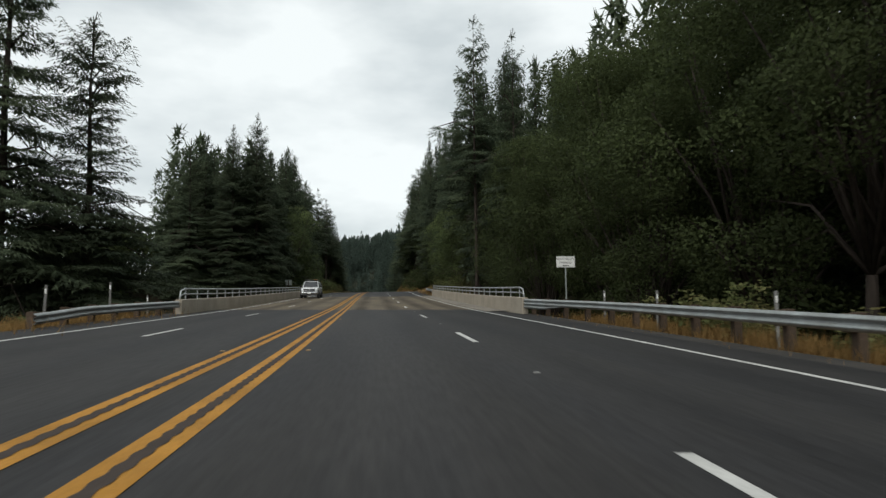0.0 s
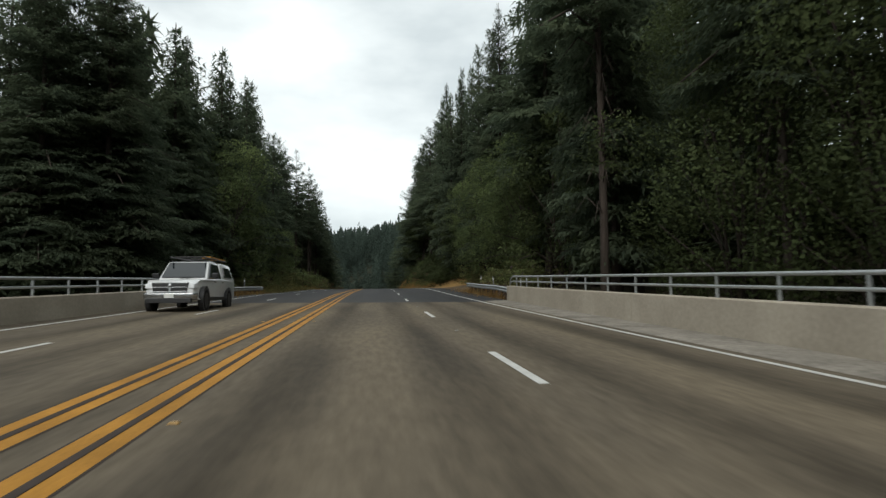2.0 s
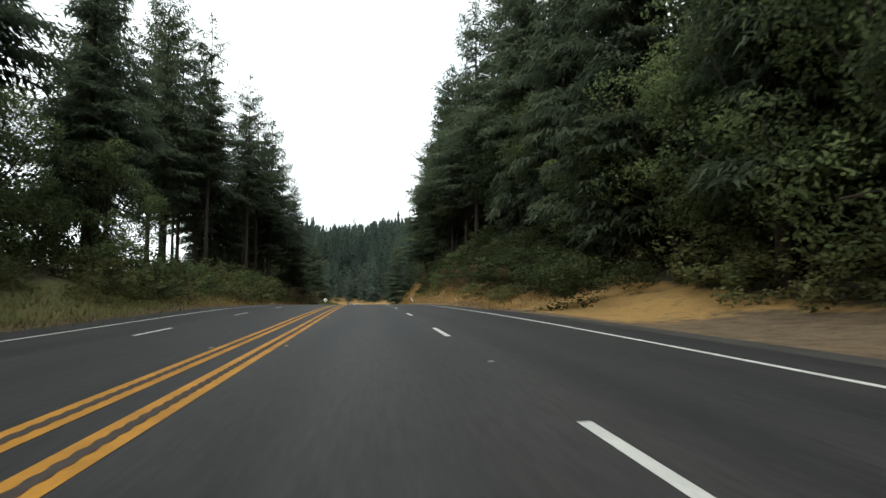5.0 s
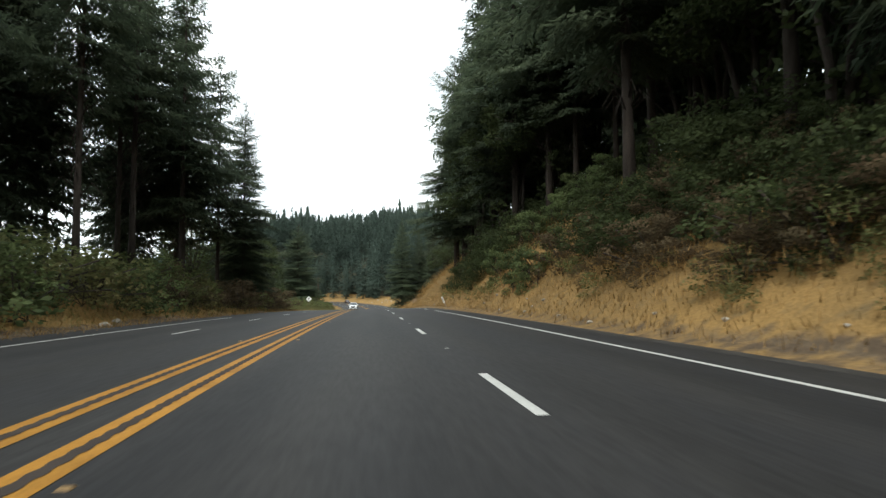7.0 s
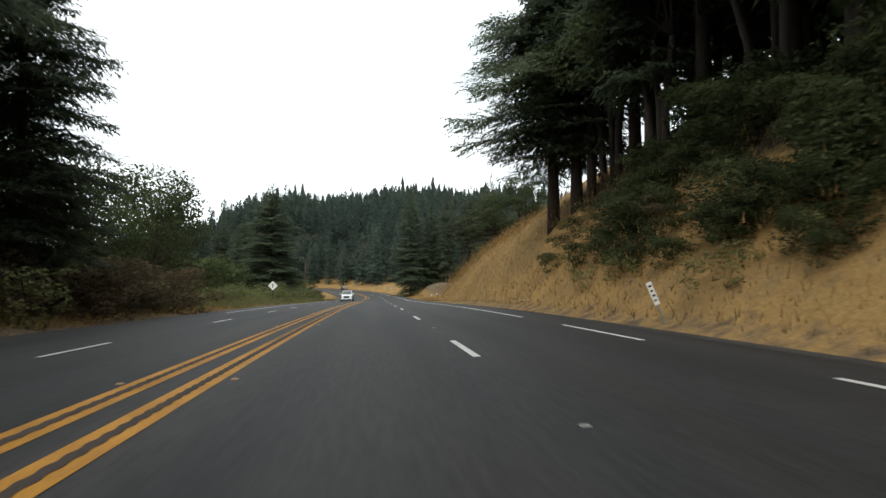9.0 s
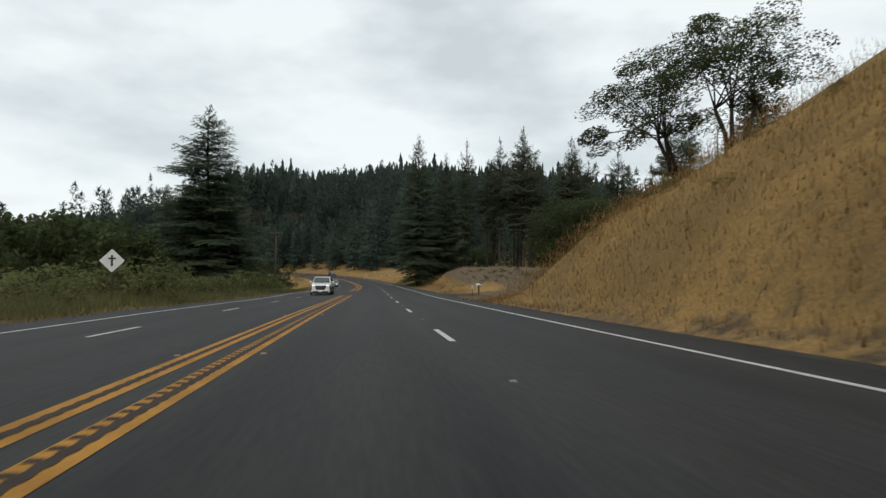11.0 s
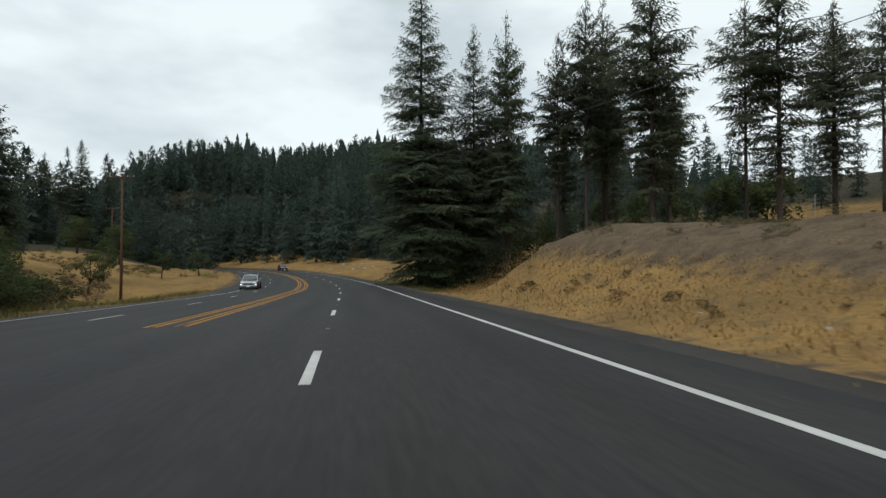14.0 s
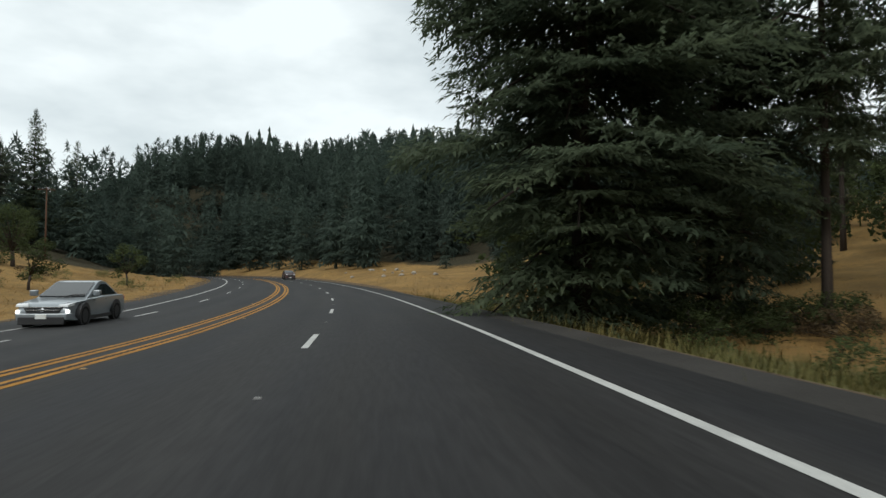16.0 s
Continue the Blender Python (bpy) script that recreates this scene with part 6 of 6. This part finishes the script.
def car(kind, s, u, label, paint, L, W, H, lit=False):
    """A car with its nose along -y: lower body, cabin with glass, lamps, grille, mirrors, wheels."""
    name = {"pickup": "pickup_truck", "suv": "suv", "sedan": "sedan"}[kind]
    th = thing(name, road_frame(s, u, 0.0), label, {"pickup": "pickup truck", "suv": "car", "sedan": "car"}[kind], "vehicles on the road")
    hw, gc = W / 2, {"pickup": 0.42, "suv": 0.25, "sedan": 0.2}[kind]
    hood, belt = {"pickup": (1.16, 1.22), "suv": (1.10, 1.10), "sedan": (0.84, 0.93)}[kind]
    a_base = {"pickup": 1.45, "suv": 1.12, "sedan": 1.2}[kind]
    crown = {"pickup": 0.985, "suv": 0.955, "sedan": 0.93}[kind]
    body = [(0.34, gc), (0.06, gc + 0.04), (0.0, gc + 0.24), (0.03, hood * 0.72), (0.16, hood * 0.88), (0.46, hood * crown), (a_base, hood + 0.03), (L * 0.5, belt), (L - 0.35, belt), (L - 0.08, belt - 0.05), (L, belt * 0.8), (L - 0.02, gc + 0.1), (L - 0.25, gc)]
    ws = [hw * 0.96, hw * 0.80, hw * 0.80, hw * 0.80, hw * 0.84, hw * 0.92, hw * 0.97, hw * 0.99, hw * 0.97, hw * 0.93, hw * 0.92, hw * 0.92, hw * 0.96]
    put("body", shell(body, ws, "body", paint, 0.055), th)
    rear = {"pickup": 3.65, "suv": L - 0.18, "sedan": L - 0.55}[kind]
    roof0 = {"pickup": a_base + 0.75, "suv": a_base + 1.12, "sedan": a_base + 1.2}[kind]
    roof1 = {"pickup": 3.45, "suv": L - 0.85, "sedan": L - 1.45}[kind]
    t = hw * 0.72
    cabin = [(a_base, hood + 0.01), (roof0, H - 0.05), (roof0 + 0.25, H - 0.01), (roof0 + 0.6, H), (roof1 - 0.35, H - 0.015), (roof1, H - 0.05), (rear, belt - 0.02)]
    cw = [hw * 0.88, t + 0.03, t + 0.01, t, t, t + 0.02, hw * 0.88]
    put("cabin", shell(cabin, cw, "cabin", paint, 0.04), th)

    def lerp(a, b, f):
        return tuple(x + (y - x) * f for x, y in zip(a, b))
    wl, wr = (-hw * 0.88, a_base, hood + 0.02), (hw * 0.88, a_base, hood + 0.02)
    tl, tr = (-t - 0.03, roof0, H - 0.05), (t + 0.03, roof0, H - 0.05)
    put("windscreen", quad_panel("windscreen", [lerp(lerp(wl, tl, 0.10), lerp(wr, tr, 0.10), 0.05), lerp(lerp(wl, tl, 0.10), lerp(wr, tr, 0.10), 0.95), lerp(lerp(wl, tl, 0.92), lerp(wr, tr, 0.92), 0.95), lerp(lerp(wl, tl, 0.92), lerp(wr, tr, 0.92), 0.05)], GLASS, 0.05), th)
    rl, rr = (-hw * 0.90, rear, belt), (hw * 0.90, rear, belt)
    ul, ur = (-t - 0.02, roof1, H - 0.05), (t + 0.02, roof1, H - 0.05)
    put("rear_window", quad_panel("rear_window", [lerp(lerp(rr, ur, 0.15), lerp(rl, ul, 0.15), 0.08), lerp(lerp(rr, ur, 0.15), lerp(rl, ul, 0.15), 0.92), lerp(lerp(rr, ur, 0.9), lerp(rl, ul, 0.9), 0.92), lerp(lerp(rr, ur, 0.9), lerp(rl, ul, 0.9), 0.08)], GLASS, 0.05), th)
    cuts = {"pickup": (0.04, 0.48, 0.52, 0.94), "suv": (0.05, 0.34, 0.37, 0.64, 0.67, 0.93), "sedan": (0.06, 0.46, 0.49, 0.90)}[kind]
    for sd in (-1, 1):
        b0, b1 = (sd * hw * 0.89, a_base + 0.18, belt + 0.03), (sd * hw * 0.905, rear - 0.12, belt + 0.02)
        t0, t1 = (sd * (t + 0.045), roof0 + 0.08, H - 0.13), (sd * (t + 0.045), roof1 - 0.06, H - 0.13)
        for f0, f1 in zip(cuts[::2], cuts[1::2]):
            q = [lerp(b0, b1, f0), lerp(b0, b1, f1), lerp(t0, t1, f1), lerp(t0, t1, f0)]
            put("side_window", quad_panel("side_window", q if sd > 0 else q[::-1], GLASS, 0.035), th)
        put("mirror", shell([(a_base + 0.3, belt + 0.02), (a_base + 0.26, belt + 0.2), (a_base + 0.42, belt + 0.22), (a_base + 0.44, belt + 0.02)], [0.11] * 4, "mirror", paint if kind != "pickup" else DARK_PLASTIC, 0.02), th, m=pose(sd * (hw + 0.09), 0, 0))
        lz = {"pickup": hood * 0.78, "suv": hood * 0.84, "sedan": hood * 0.82}[kind]
        lh = {"pickup": 0.075, "suv": 0.032, "sedan": 0.04}[kind]
        lamp = put("headlight", shell([(0.0, lz - lh), (0.02, lz + lh), (0.34, lz + lh + 0.05), (0.34, lz - lh + 0.02)], [0.17, 0.17, 0.13, 0.13], "headlight", LAMP_LENS, 0.01), th, m=pose(sd * hw * 0.66, 0.0, 0, 0, 0, -sd * 16))
        if lit == "high":
            put("bulb", shell([(-0.02, lz - lh * 0.7), (-0.01, lz + lh * 0.7), (0.05, lz + lh * 0.7), (0.05, lz - lh * 0.7)], [0.12, 0.12, 0.1, 0.1], "bulb", LIT, 0.005), lamp)
        if lit == "low":
            put("running_light", shell([(-0.03, gc + 0.2), (-0.03, gc + 0.36), (0.05, gc + 0.36), (0.05, gc + 0.2)], [0.05] * 4, "running_light", LIT, 0.01), th, m=pose(sd * hw * 0.80, 0, 0))
        put("tail_light", boxed("tail_light", (sd * hw * 0.78 - 0.12, sd * hw * 0.78 + 0.12, L - 0.02, L + 0.02, belt * 0.78, belt * 0.92), RED, 0.008), th)
        put("sill", boxed("sill", (sd * hw * 0.93 - 0.03, sd * hw * 0.93 + 0.03, 1.15, L - 1.2, gc - 0.02, gc + 0.10), DARK_PLASTIC, 0.01), th)
        for f in (0.36, 0.56):
            put("door_handle", boxed("door_handle", (sd * hw * 0.985 - 0.02, sd * hw * 0.985 + 0.02, L * f, L * f + 0.2, belt - 0.14, belt - 0.11), CHROME if kind == "pickup" else paint, 0.006), th)
    gw = {"pickup": 0.62, "suv": 0.56, "sedan": 0.58}[kind]
    g0, g1 = {"pickup": (hood * 0.60, hood * 0.90), "suv": (hood * 0.46, hood * 0.84), "sedan": (hood * 0.40, hood * 0.78)}[kind]
    grille = put("grille", shell([(-0.02, g0), (-0.015, g1), (0.1, g1), (0.1, g0)], [gw * 0.72, gw, gw, gw * 0.72] if kind != "pickup" else [gw * 0.92, gw, gw, gw * 0.92], "grille", DARK_PLASTIC, 0.01), th)
    for i in range(3 if kind == "pickup" else 2):
        z = g0 + (g1 - g0) * ((0.06 + 0.44 * i) if kind == "pickup" else (0.66 + 0.28 * i))
        half = gw * (0.95 if kind == "pickup" else 0.84 + 0.1 * i)
        put("grille_bar", boxed("grille_bar", (-half, half, -0.035, -0.005, z - 0.014, z + 0.014), CHROME, 0.005), grille)
    if kind == "pickup":
        put("grille_bar", boxed("grille_bar", (-0.04, 0.04, -0.04, -0.005, g0, g1), CHROME, 0.005), grille)
    put("bumper", shell([(-0.10, gc + 0.04), (-0.12, gc + 0.24), (0.1, gc + 0.26), (0.1, gc + 0.02)], [hw * 0.80, hw * 0.82, hw * 0.93, hw * 0.93], "bumper", CHROME if kind == "pickup" else paint, 0.03), th)
    put("lower_intake", boxed("lower_intake", (-hw * 0.74, hw * 0.74, -0.13, 0.06, gc - 0.10, gc + (0.06 if kind == "pickup" else 0.14)), DARK_PLASTIC, 0.02), th)
    put("badge", mesh_of("badge", *tube([(0, -0.045, (g0 + g1) / 2 + (g1 - g0) * 0.17), (0, -0.03, (g0 + g1) / 2 + (g1 - g0) * 0.17)], [0.06, 0.07], 12), CHROME, True), grille)
    for sd in (-1, 1):
        put("wiper", mesh_of("wiper", *tube([(sd * 0.1, a_base - 0.02, hood + 0.05), (sd * 0.1 + 0.35, a_base + 0.12, hood + 0.14), (sd * 0.1 + 0.6, a_base + 0.16, hood + 0.18)], [0.012] * 3, 5), DARK_PLASTIC), th)
    put("number_plate", boxed("number_plate", (-0.16, 0.16, -0.14, -0.12, gc + 0.08, gc + 0.22), SIGN_WHITE, 0.004), th)
    r = {"pickup": 0.40, "suv": 0.37, "sedan": 0.32}[kind]
    fy, by = {"pickup": (0.95, 4.55), "suv": (0.95, L - 1.05), "sedan": (0.88, L - 0.98)}[kind]
    for y in (fy, by):
        for sd in (-1, 1):
            put("wheel_arch", mesh_of("wheel_arch", *tube([(sd * (hw - 0.16), y, r + 0.03), (sd * (hw - 0.005), y, r + 0.03), (sd * (hw + 0.004), y, r + 0.03)], [r + 0.09] * 3, 24), DARK_PLASTIC), th)
            wheel(th, sd * (hw - 0.10), y, r, 0.24)
    if kind == "pickup":
        put("camper_shell", shell([(3.62, belt), (3.72, H - 0.10), (4.0, H - 0.02), (L - 0.35, H - 0.04), (L - 0.08, belt)], [hw * 0.92, t + 0.04, t + 0.02, t + 0.02, hw * 0.92], "camper_shell", paint, 0.04), th, "white camper shell with dark side windows")
        for sd in (-1, 1):
            q = [(sd * hw * 0.90, 4.0, belt + 0.10), (sd * hw * 0.90, 5.3, belt + 0.10), (sd * (t + 0.09), 5.1, H - 0.2), (sd * (t + 0.09), 4.1, H - 0.2)]
            put("shell_window", quad_panel("shell_window", q if sd > 0 else q[::-1], GLASS, 0.03), th)
            put("roof_rack", mesh_of("roof_rack", *tube([(sd * 0.6, 1.9, H + 0.14), (sd * 0.6, 3.6, H + 0.14), (sd * 0.6, 5.6, H + 0.14)], [0.03] * 3, 6), DARK_PLASTIC), th)
        for y in (2.2, 3.6, 5.2):
            put("roof_rack", mesh_of("roof_rack", *tube([(-0.62, y, H - 0.02), (-0.6, y, H + 0.15), (0.6, y, H + 0.15), (0.62, y, H - 0.02)], [0.025] * 4, 6), DARK_PLASTIC), th)
        put("ladder", boxed("ladder", (0.15, 0.5, 3.4, 5.9, H + 0.18, H + 0.25), YELLOW, 0.01), th, "yellow ladder on the roof rack")
    return th


car("pickup", 67.4, -8.95, "white pickup truck with camper shell and ladder rack on the road", PAINT_WHITE, 5.9, 2.0, 1.92)
car("suv", 306.0, -6.52, "white suv with lit headlights driving on the asphalt", PAINT_WHITE, 5.1, 2.0, 1.73, lit="high")
car("sedan", 377.0, -8.9, "silver sedan with lit running lights on the asphalt", PAINT_SILVER, 4.6, 1.82, 1.46, lit="low")
car("suv", 470.0, 1.9, "dark red car far along the curving road", PAINT_DARK, 4.7, 1.9, 1.7)

# ------------------------------------------------------------------ shrubs and grasses
rs = random.Random(19)


def shrubs(n, s0, s1, u0, u1, h0, h1, kinds, gap=1.2):
    done = []
    for _ in range(n * 12):
        if len(done) >= n:
            break
        s, u = rs.uniform(s0, s1), rs.uniform(u0, u1)
        if any((s - a) ** 2 + (u - b) ** 2 < gap * gap for a, b in done):
            continue
        done.append((s, u))
        plant(rs.choice(kinds), s, u, rs.uniform(h0, h1), wide=rs.uniform(0.9, 1.5), rng=rs, sink=0.3)


def brush_mass(label, mat, rows):
    """Low brush that nobody could count, as one mass: how many, along, across, heights, kind."""
    mass = Mass()
    for n, s0, s1, u0, u1, h0, h1, key in rows:
        H, crown = KINDS[key][1::2]
        for _ in range(n):
            tall = rs.uniform(h0, h1)
            base = at(rs.uniform(s0, s1), rs.uniform(u0, u1), -min(0.3, 0.2 * tall))
            k = tall / H
            mass.crown(crown, base, k * rs.uniform(0.9, 1.5), k, rs.uniform(0, 6.28))
    mass.put("brush", mat, label, "brush")


B = ("shrub", "shrub_b")
brush_mass("dark leafy undergrowth on the wooded slope", DARK_OAK, [(20, 150, 186, 9.6, 14, 2.0, 3.4, "shrub_dark"), (30, 206, 226, 9.5, 14, 1.5, 3.0, "shrub_dark"), (44, 207, 228, 8.1, 11, 1.0, 2.0, "shrub_dark"), (34, 222, 236, 7.7, 11, 0.7, 1.3, "shrub_dark"), (30, 211, 230, 7.3, 9.2, 0.7, 1.4, "shrub_dark"), (30, 152, 186, 8.4, 12, 1.2, 2.6, "shrub_dark"), (12, 138, 168, 7.6, 11, 1.4, 3.0, "shrub_dark")])
brush_mass("dry brown brush on the cut slope", DRY_BRUSH, [(46, 166, 187, 7.9, 14, 0.9, 2.0, "shrub_dry"), (24, 222, 246, -18, -14, 1.0, 2.0, "shrub_dry")])
brush_mass("tangled green brush along the verges", BRUSH, [(26, 150, 226, 6.8, 9.0, 0.5, 1.3, "shrub"), (18, 150, 186, 6.8, 9.6, 0.6, 1.4, "shrub"), (24, 96, 146, 12.2, 15, 1.6, 3.2, "shrub_b"), (22, 100, 150, -17, -14.2, 1.0, 2.2, "shrub_b"), (12, 400, 450, -30, -15, 0.6, 1.4, "shrub"), (10, 262, 282, 8.5, 14, 0.4, 0.9, "shrub"), (12, 10, 30, 8.2, 14, 1.2, 2.4, "shrub"), (26, 262, 340, -22, -17.5, 1.4, 2.4, "shrub")])
brush_mass("grey-green weed hummocks on top of the mound", SAGE, [(150, 317, 352, 10.5, 20, 0.18, 0.42, "shrub"), (12, 318, 350, 8.8, 11, 0.10, 0.2, "shrub_b")])
brush_mass("low dead weeds at the foot of the mound", DRY_BRUSH, [(34, 318, 353, 7.0, 8.6, 0.12, 0.34, "shrub_dry")])
shrubs(6, 88, 99, 8.0, 11.5, 1.8, 3.0, ("shrub",))
shrubs(34, 148, 188, 8.2, 13, 0.9, 2.4, ("shrub_dark", "shrub_dry", "shrub_dry", "shrub"))
shrubs(16, 203, 227, 8.6, 13, 0.9, 2.4, ("shrub_dark", "shrub_dry", "shrub"))
shrubs(7, 224, 235.5, 8.0, 12, 0.6, 1.2, ("shrub_dark", "shrub_dry"))
for s, u, h in ((191.5, 7.6, 2.3), (204.5, 8.3, 2.4), (199, 8.4, 1.9), (201, 10.4, 2.6), (195, 7.6, 1.3), (200.5, 12.2, 2.2), (207.4, 9.4, 1.8), (191.3, 9.3, 1.8), (198, 11.5, 1.6), (193, 12.5, 2.0), (197, 15, 1.8), (190.5, 14.5, 2.2), (202.5, 11.8, 1.4), (192.5, 11, 2.4), (203.5, 14.5, 2.8), (199.5, 15.5, 2.6), (195.5, 12.8, 2.2), (205, 11, 2.5)):
    plant("shrub_round", s, u, h * 1.15 + 0.3, wide=1.0, rng=rs, sink=0.6)
shrubs(40, 145, 202, -17.5, -13.4, 1.6, 3.2, ("shrub_b", "shrub"))
shrubs(46, 198, 246, -18, -13.2, 1.6, 3.2, ("shrub_dry", "shrub_dry", "shrub"))
shrubs(14, 228, 262, -19, -14.5, 0.8, 1.8, B)
shrubs(44, 262, 340, -18, -14.2, 1.5, 2.8, ("shrub",))
shrubs(14, 330, 350, -26, -16, 1.2, 2.4, ("shrub_b",))
shrubs(16, 333, 350, -24, -15.5, 2.0, 3.2, ("shrub_dark",))
shrubs(26, 366, 440, -44, -20, 0.8, 1.7, ("shrub_dry", "shrub_dry", "shrub"))
shrubs(24, 357, 400, 8.4, 14, 0.6, 1.5, ("shrub_b",))
shrubs(12, 362, 374, -32, -23, 1.6, 3.0, ("shrub_dark", "shrub_dry"))
shrubs(12, 374, 382, 9.5, 18.5, 1.0, 2.0, ("shrub_dark",))
shrubs(6, 372.5, 378, 16, 21, 0.8, 1.5, ("shrub_dry",))
shrubs(8, 15, 32, -18, -14, 1.0, 2.0, B)


def grass(name, n, zones, mat, h0, h1, label, seed):
    """Tufts of thin blades standing on the ground sheet, as one mass."""
    g = np.random.default_rng(seed)
    share = np.array([z[4] for z in zones], float)
    pick = g.choice(len(zones), n, p=share / share.sum())
    lo_s, hi_s, lo_u, hi_u = (np.array([z[i] for z in zones], float)[pick] for i in range(4))
    s = lo_s + (hi_s - lo_s) * g.random(n)
    u = lo_u + (hi_u - lo_u) * g.random(n)
    keep = waves(s * 0.5, u * 0.9) + g.normal(0, 0.8, n) > -0.7
    s, u = s[keep], u[keep]
    n = len(s)
    x, y = plan(s, u)
    z = ground_z(s, u) - 0.03
    vs, k = [], 6
    for _ in range(k):
        a = g.random(n) * 6.283
        h = h0 + (h1 - h0) * g.random(n) ** 1.5
        ox, oy = g.normal(0, 0.7, n), g.normal(0, 0.7, n)
        w = 0.007 + 0.012 * g.random(n)
        lean = g.normal(0, 0.4, n) * h
        bx, by = x + ox, y + oy
        vs.append(np.stack([np.stack([bx - np.cos(a) * w, by - np.sin(a) * w, z], -1), np.stack([bx + np.cos(a) * w, by + np.sin(a) * w, z], -1), np.stack([bx + lean, by + lean * 0.6, z + h], -1)], 1))
    v = np.concatenate(vs).reshape(-1, 3)
    me = bpy.data.meshes.new(name)
    m = len(v) // 3
    me.vertices.add(len(v))
    me.vertices.foreach_set("co", v.astype(np.float32).ravel())
    me.loops.add(len(v))
    me.loops.foreach_set("vertex_index", np.arange(len(v), dtype=np.int32))
    me.polygons.add(m)
    me.polygons.foreach_set("loop_start", np.arange(0, len(v), 3, dtype=np.int32))
    me.update(calc_edges=True)
    me.validate()
    me.materials.append(mat)
    up = g.normal(0, 0.3, (m, 3)) + np.array([0, 0, 1.0])
    up = np.repeat(up / np.linalg.norm(up, axis=1, keepdims=True), 3, axis=0)
    me.polygons.foreach_set("use_smooth", [True] * m)
    me.normals_split_custom_set_from_vertices(up.tolist())
    put(name, me, label=label, category="grass", kind="stuff")


grass("dry_grass", 42000, [(146, 250, 6.0, 12.5, 5), (250, 290, 5.9, 14, 3.5), (9, 31, 6.4, 9, 0.7), (78, 98, 6.3, 9, 0.7), (250, 300, 14, 30, 0.8), (224, 262, -17, -12.4, 0.8), (150, 226, -14.4, -12.2, 0.8), (340, 470, -30, -12.2, 1.6), (356, 400, 12, 30, 0.7), (10, 34, -16, -12.0, 0.4), (400, 470, 6, 14, 0.5), (262, 340, -14.5, -12.2, 0.5)], BLADE, 0.08, 0.32, "tall dry golden grass on the slopes and verges", 3)
grass("green_grass", 14000, [(80, 150, -16, -12.2, 2), (355, 405, 6.6, 11, 1), (262, 340, -17, -12.6, 2), (150, 225, -17, -13, 1), (340, 380, -16, -12.6, 0.7), (78, 100, 7.5, 12, 0.6)], GREEN_BLADE, 0.15, 0.55, "green and straw-coloured verge grass and weeds", 4)
grass("verge_grass", 9000, [(-8, 31, 6.6, 7.9, 3), (76, 98, 6.3, 7.8, 2), (10, 34, -13.6, -12.1, 1.5), (77, 101, -13.4, -12.0, 1.5)], BLADE, 0.25, 0.62, "straw-coloured grass standing behind the guardrails", 6)
grass("roadside_weeds", 5200, [(254, 336, -15.6, -12.9, 1)], WEED, 0.3, 1.0, "tall yellow-green weeds beside the asphalt", 7)
grass("short_grass", 8000, [(308, 354, 6.6, 9.6, 3), (312, 350, 9.6, 26, 0.7), (292, 307, 6.4, 13, 0.6)], BLADE, 0.03, 0.13, "short dry grass on the mound", 5)
